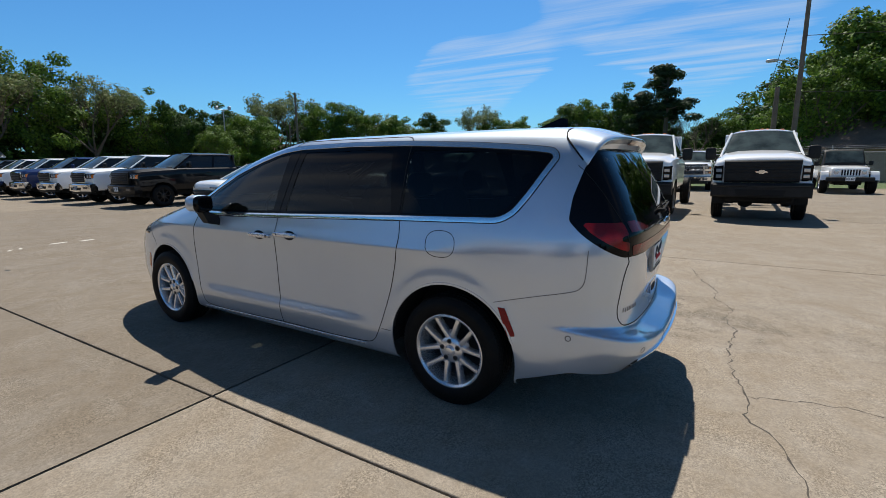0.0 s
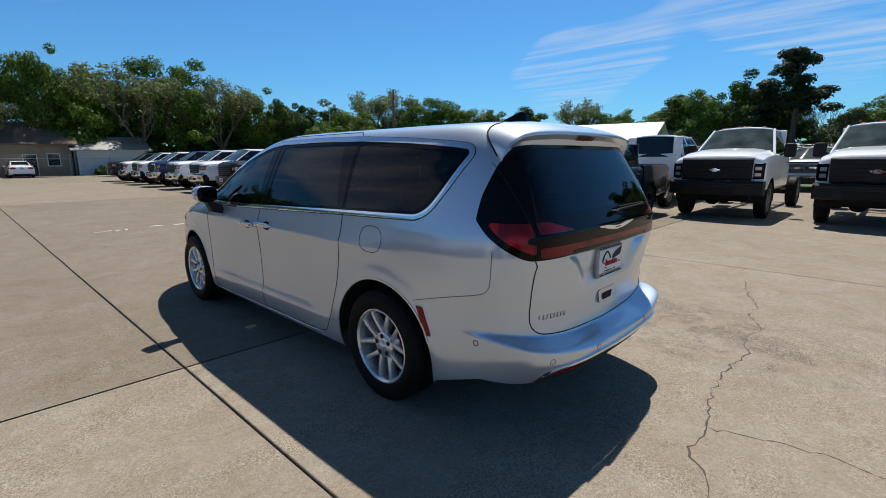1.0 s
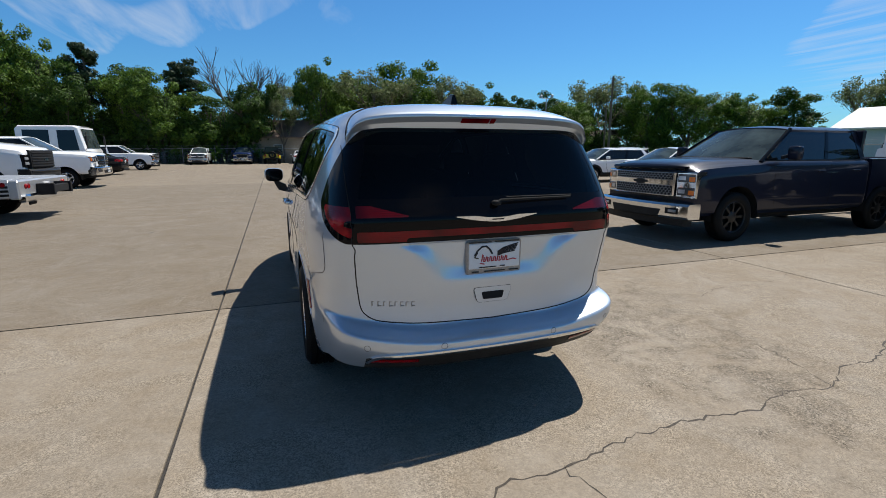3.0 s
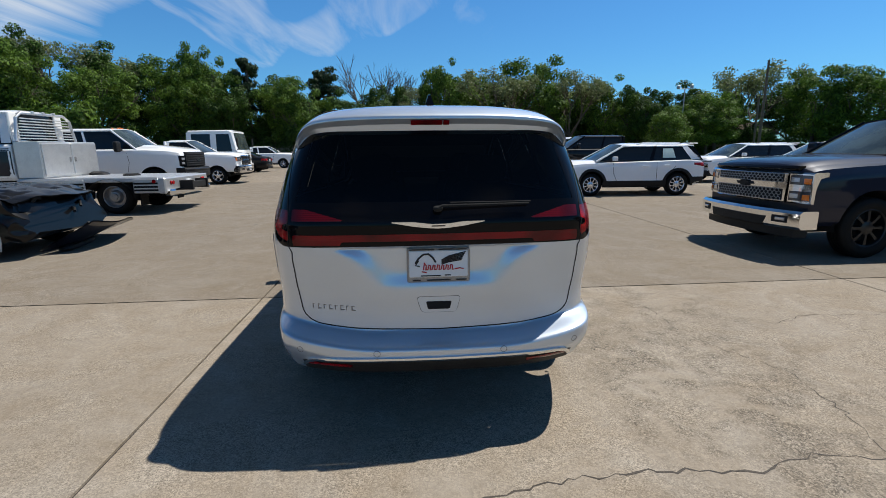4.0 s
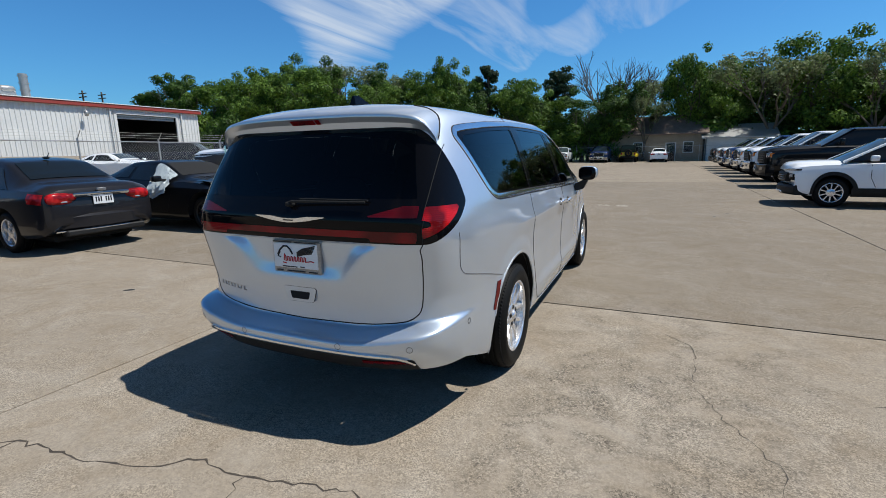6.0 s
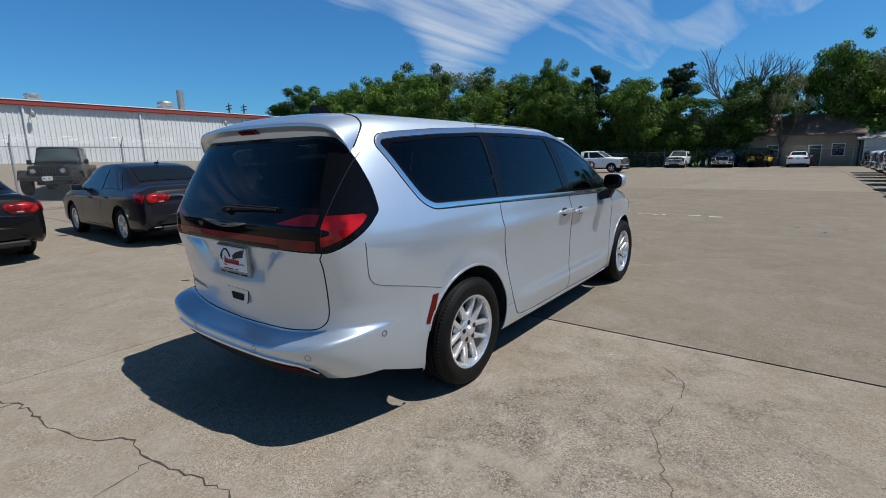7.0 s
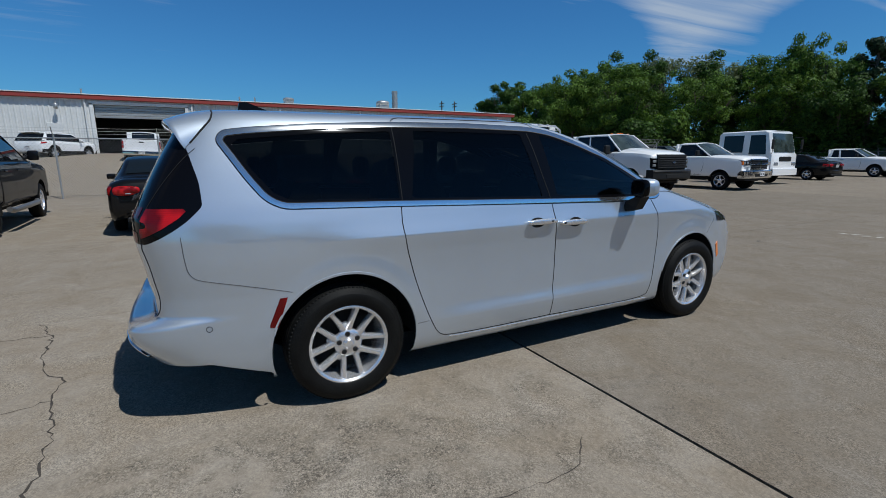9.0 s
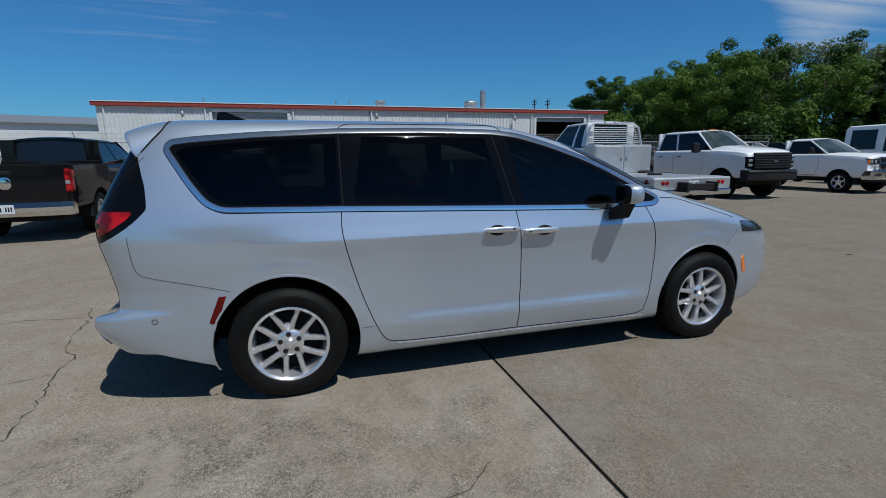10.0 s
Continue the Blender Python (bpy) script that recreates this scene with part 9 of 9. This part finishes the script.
FOREST = (
    (13, 60, 12, 5.2, "thin"), (17, 62.5, 13.4, 5.2, "full"), (21.5, 58.5, 12.0, 4.2, "thin"), (26, 60, 11, 4.0, "full"), (30, 57, 9.5, 2.6, "deep"), (31, 62, 8, 4, "full"), (24.5, 64, 10, 4.5, "deep"),
    (4.7, 61.5, 13.4, 3.2, "full"), (7.2, 63, 11.5, 3.4, "full"), (10, 66, 12, 4.0, "full"), (-3.1, 65, 14.9, 6.0, "bare"), (3.5, 68, 11.5, 4.5, "thin"), (-2.6, 58.6, 9.8, 3.4, "deep"), (0.2, 58.2, 8.0, 2.0, "thin"), (-7, 59.5, 8.2, 3.4, "deep"),
    (-10.8, 63, 12.0, 2.7, "pine"), (-12.7, 58.5, 9.8, 3.6, "full"), (-15.5, 61, 10.8, 3.6, "full"), (-19.8, 60.5, 12.6, 2.5, "pine"), (-21.5, 58.5, 9.8, 3.4, "deep"), (-24.4, 60, 13.6, 3.6, "full"), (-27.5, 58, 10.4, 3.8, "full"), (-31, 61, 11.8, 4.2, "full"),
    (-35, 58.5, 12.0, 4.4, "deep"), (-37, 62, 13.2, 4.4, "thin"), (-42, 60.5, 14.2, 4.6, "thin"), (-44, 55, 12.4, 4.4, "deep"), (-47, 60, 12.6, 4.6, "full"), (-51, 56, 12.0, 4.4, "full"), (-56, 57, 12.2, 4.4, "deep"), (-61, 55, 11.6, 4.4, "full"), (-66, 54, 12.8, 4.6, "full"), (-71, 51.5, 13.4, 4.8, "deep"), (-38.5, 46, 10.8, 4.0, "full"), (-41.5, 50, 11.6, 4.2, "deep"), (-33, 52, 10.2, 3.8, "full"), (-46.5, 46, 11.5, 4.2, "full"),
    (34.5, 49.5, 7.4, 3.4, "full"), (29.5, 48.5, 6.2, 2.6, "full"), (38, 53, 8.0, 3.8, "full"), (43.5, 55, 12.4, 4.8, "thin"), (48, 50.5, 10.6, 3.8, "full"), (52, 47, 10.4, 4.2, "full"), (55, 50, 9.8, 4.4, "thin"), (57, 43, 8.6, 3.6, "full"), (60, 48, 9.0, 4, "thin"),
    (70, 36.5, 11.6, 4.4, "thin"), (69, 30.5, 9.2, 4.4, "full"), (66, 24, 7.6, 4.0, "full"), (63, 18.5, 9.0, 4.2, "deep"), (60.5, 15, 9.4, 3.6, "full"), (59.5, 10.4, 10.4, 3.6, "deep"), (56.5, 6.0, 11.8, 3.3, "pine"), (57.5, 8.6, 9.4, 2.4, "pine"), (61, 7.8, 9.0, 3.6, "deep"), (56.6, 2.6, 6.8, 2.4, "bare"), (66.8, -1.2, 8.0, 4.0, "full"), (62, 2.0, 6.0, 3.4, "deep"), (71, 3, 6.5, 3.6, "full"),
    (44.5, -9.5, 13.4, 5.4, "full"), (41.5, -6.2, 9.0, 3.4, "full"), (47, -14, 14.5, 5.6, "deep"), (51, -5.0, 9.5, 4.4, "deep"), (44, -19, 13, 5.2, "full"), (56, -9, 11, 4.8, "full"),
    (-5, 70, 9, 4.2, "deep"), (-17, 67, 10.5, 4.4, "deep"), (-26, 66, 11, 4.6, "deep"), (15, 69, 11, 4.6, "deep"), (22, 68, 10, 4.6, "deep"), (38, 64, 9.5, 4.6, "deep"), (44, 62, 10, 4.6, "full"), (51, 57, 9.5, 4.4, "deep"), (63, 42, 9, 4.4, "deep"), (75, 25, 9, 4.8, "deep"), (66, 11, 8.5, 4.4, "deep"),
)
for i, (x, y, h, cr, kind) in enumerate(FOREST):
    tree(x, y, h, cr, kind, i)


def bush_parts(seed):
    rng = random.Random(seed)
    wood, leaves = Geo(), Geo()
    for k in range(7):
        a = math.tau * k / 7
        wood.tube([(0.1 * math.cos(a), 0.1 * math.sin(a), -0.1), (0.5 * math.cos(a), 0.5 * math.sin(a), 0.8), (0.9 * math.cos(a), 0.9 * math.sin(a), 1.7)], [0.04, 0.03, 0.01], 5, False)
    lumps = [((rng.uniform(-1, 1), rng.uniform(-0.7, 0.7), rng.uniform(0.3, 2.0)), (rng.uniform(0.5, 0.9), rng.uniform(0.5, 0.8), rng.uniform(0.45, 0.8))) for _ in range(11)]
    leaf_cloud(leaves, rng, lumps, 3000, 0.2)
    return wood, leaves


BUSHES = []
for k in range(3):
    wood, leaves = bush_parts(70 + k)
    ob = thing("bush", pose(-34 + 2 * k, 58.9, -0.06), "tangled green bush along the fence", "bush", "bushes along the fence")
    part("stem", wood, BARK, ob, "cluster of thin brown stems")
    part("foliage", leaves, (LEAF_A, LEAF_B, LEAF_B)[k], ob, "small green leaves", 180)
    BUSHES.append(ob)
rngb = random.Random(9)
LINES = [((-30, 59.4), (-4, 59.2), 2.2, 1.9, 2.0), ((10, 60.5), (33, 58.5), 2.1, 1.3, 1.4), ((8.8, 56.6), (12, 56.8), 1.5, 0.7, 0.5), ((33, 58), (62, 44), 2.8, 1.5, 1.5), ((62, 44), (74, 20), 3.2, 1.5, 1.4), ((64, 20), (58, -2), 2.8, 1.5, 1.4), ((-32, 57), (-34, 46), 2.2, 1.6, 1.8), ((-34, 46), (-64, 50), 2.4, 2.0, 2.2), ((-64, 49), (-76, 46), 2.6, 2.2, 2.2), ((-30, 62.5), (32, 62.5), 2.6, 2.2, 2.0), ((44, -4), (48, -22), 2.6, 1.4, 1.2)]
for (x0, y0), (x1, y1), gap, sz, szh in LINES:
    n = int(math.hypot(x1 - x0, y1 - y0) / gap)
    for i in range(n + 1):
        x, y = x0 + (x1 - x0) * i / n + rngb.uniform(-0.5, 0.5), y0 + (y1 - y0) * i / n + rngb.uniform(-0.5, 0.5)
        s = sz * rngb.uniform(0.75, 1.2)
        mm = pose(x, y, (lot_height(x, y) if x < 0 else 0) - 0.06, 0, 0, rngb.uniform(0, 360)) @ Matrix.Diagonal((s, s, szh * rngb.uniform(0.6, 1.15), 1))
        o = copy_thing(BUSHES[rngb.randrange(3)], mm)
        o.matrix_basis = mm

# ---- pavement ----
XJ = [-17.65] + [-14.19, -7.91, -1.63, 4.65, 10.93, 17.21, 23.49, 27.3]
YJ = [-48, -30, -13.5, 1.38, 19.5, 38.0, 57.2]


def pavement():
    ob = thing("pavement", pose(0, 0, 0), "tan concrete slabs with dark joints and cracks", "pavement", kind="structure")
    bed = Geo()
    bed.grid(lambda u, v: (XJ[0] - 0.1 + (XJ[-1] - XJ[0] + 0.2) * u, YJ[0] + (YJ[-1] - YJ[0]) * v, -0.016), 2, 2)
    part("joint_bed", bed, JOINT, ob, "dark joint filler")
    rng = random.Random(3)
    for a, b in zip(XJ, XJ[1:]):
        for c, d in zip(YJ, YJ[1:]):
            g = Geo()
            gx = 0.009
            ny = 24
            # worn edges wander a little along the joints
            def edge(y, s):
                return s * (gx + 0.006 * noise.noise(Vector((a * 3 + s, y * 2.3, 0))) + 0.004 * noise.noise(Vector((a, y * 9, 2))))
            rows = []
            for k in range(ny + 1):
                y = c + 0.011 + (d - c - 0.022) * k / ny
                rows.append((a + abs(edge(y, 1)), b - abs(edge(y + 7, -1)), y))
            vs = []
            for x0, x1, y in rows:
                vs += [(x0, y, -0.05), (x0, y, -0.004), (x0 + 0.004, y, 0), (x1 - 0.004, y, 0), (x1, y, -0.004), (x1, y, -0.05)]
            fs = [(k * 6 + j, k * 6 + j + 1, (k + 1) * 6 + j + 1, (k + 1) * 6 + j) for k in range(ny) for j in range(5)]
            fs += [(0, 1, 4, 5), (ny * 6, ny * 6 + 1, ny * 6 + 4, ny * 6 + 5)]
            g.add(vs, fs)
            pour = CONCRETE
            if -8 < a < 5:
                pour = CONCRETE_PALE if c < 0 < d else CONCRETE_DULL if 1 < c < 2 else CONCRETE
            part("slab", g, pour, ob, sharp=20)
    return ob


PAVE = pavement()


def crack(points, width, seed, name="crack"):
    """A hairline crack: a thin dark band that wanders along its line."""
    rng = random.Random(seed)
    path = []
    for (a, b), (c, d) in zip(points, points[1:]):
        k = max(2, int(math.hypot(c - a, d - b) / 0.045))
        for i in range(k):
            path.append((a + (c - a) * i / k + rng.uniform(-0.018, 0.018), b + (d - b) * i / k + rng.uniform(-0.018, 0.018)))
    path.append(points[-1])
    g = Geo()
    vs = []
    for i, (x, y) in enumerate(path):
        p, q = path[max(i - 1, 0)], path[min(i + 1, len(path) - 1)]
        tx, ty = q[0] - p[0], q[1] - p[1]
        ln = math.hypot(tx, ty) or 1
        w = 0.85 * width * rng.uniform(0.2, 1.6) * (0.3 if i in (0, len(path) - 1) else 1) / 2
        vs += [(x - ty / ln * w, y + tx / ln * w, 0.0015), (x + ty / ln * w, y - tx / ln * w, 0.0015)]
    g.add(vs, [(2 * i, 2 * i + 1, 2 * i + 3, 2 * i + 2) for i in range(len(path) - 1)])
    part(name, g, CRACK, PAVE, "thin dark crack")


CRACKS = (
    ([(3.9, -1.0), (3.3, -1.15), (2.81, -1.34), (2.45, -1.32), (2.1, -1.5), (1.75, -1.43), (1.42, -1.52), (0.97, -1.47), (0.58, -1.49), (0.1, -1.58), (-0.2, -1.58), (-0.36, -1.71), (-0.75, -1.8), (-1.2, -1.84), (-1.6, -2.0)], 0.011),
    ([(2.1, -1.5), (2.25, -1.1), (2.32, -0.63), (2.15, -0.3), (2.0, 0.1), (2.04, 0.5), (2.02, 0.76), (1.86, 0.93)], 0.006),
    ([(0.1, -1.58), (0.25, -2.1), (0.1, -2.7), (0.3, -3.6)], 0.006),
    ([(-1.2, -1.84), (-1.3, -2.4), (-1.1, -3.1)], 0.007),
    ([(2.9, 0.2), (3.3, 0.35), (3.9, 0.3), (4.6, 0.5)], 0.005),
)
for i, (pts, w) in enumerate(CRACKS):
    crack(pts, w, i)


def flat_mark(x, y, w, l, a, mat, name, label):
    g = Geo()
    n = 14
    rng = random.Random(int(x * 100) + int(y * 10))
    pts = [(w * math.copysign(abs(math.cos(k * math.tau / n)) ** 0.6, math.cos(k * math.tau / n)) * rng.uniform(0.8, 1.05), l * math.copysign(abs(math.sin(k * math.tau / n)) ** 0.6, math.sin(k * math.tau / n)) * rng.uniform(0.8, 1.05), 0.002) for k in range(n)]
    g.add(pts, [tuple(range(n))])
    ob = part(name, g, mat, PAVE, label)
    ob.matrix_local = pose(x, y, 0, 0, 0, a)


for x, y in ((0.53, 9.95), (1.0, 9.85)):
    flat_mark(x, y, 0.16, 0.06, 5, MARK, "paint_mark", "worn white paint mark")
for k in range(4):
    flat_mark(-0.6 + 0.17 * k, 9.75 + 0.06 * (k % 2), 0.09, 0.03, 25 * k, MARK, "paint_mark", "worn white paint mark")
for x, y in ((-3.5, 0.2), (-0.9, 7.6), (2.5, 8.8), (2.9, 8.3), (3.2, 8.9), (3.9, 6.9), (-3.2, 6.3)):
    flat_mark(x, y, 0.06, 0.03, (x * 91) % 180, JOINT, "litter", "dark leaf or scrap on the concrete")
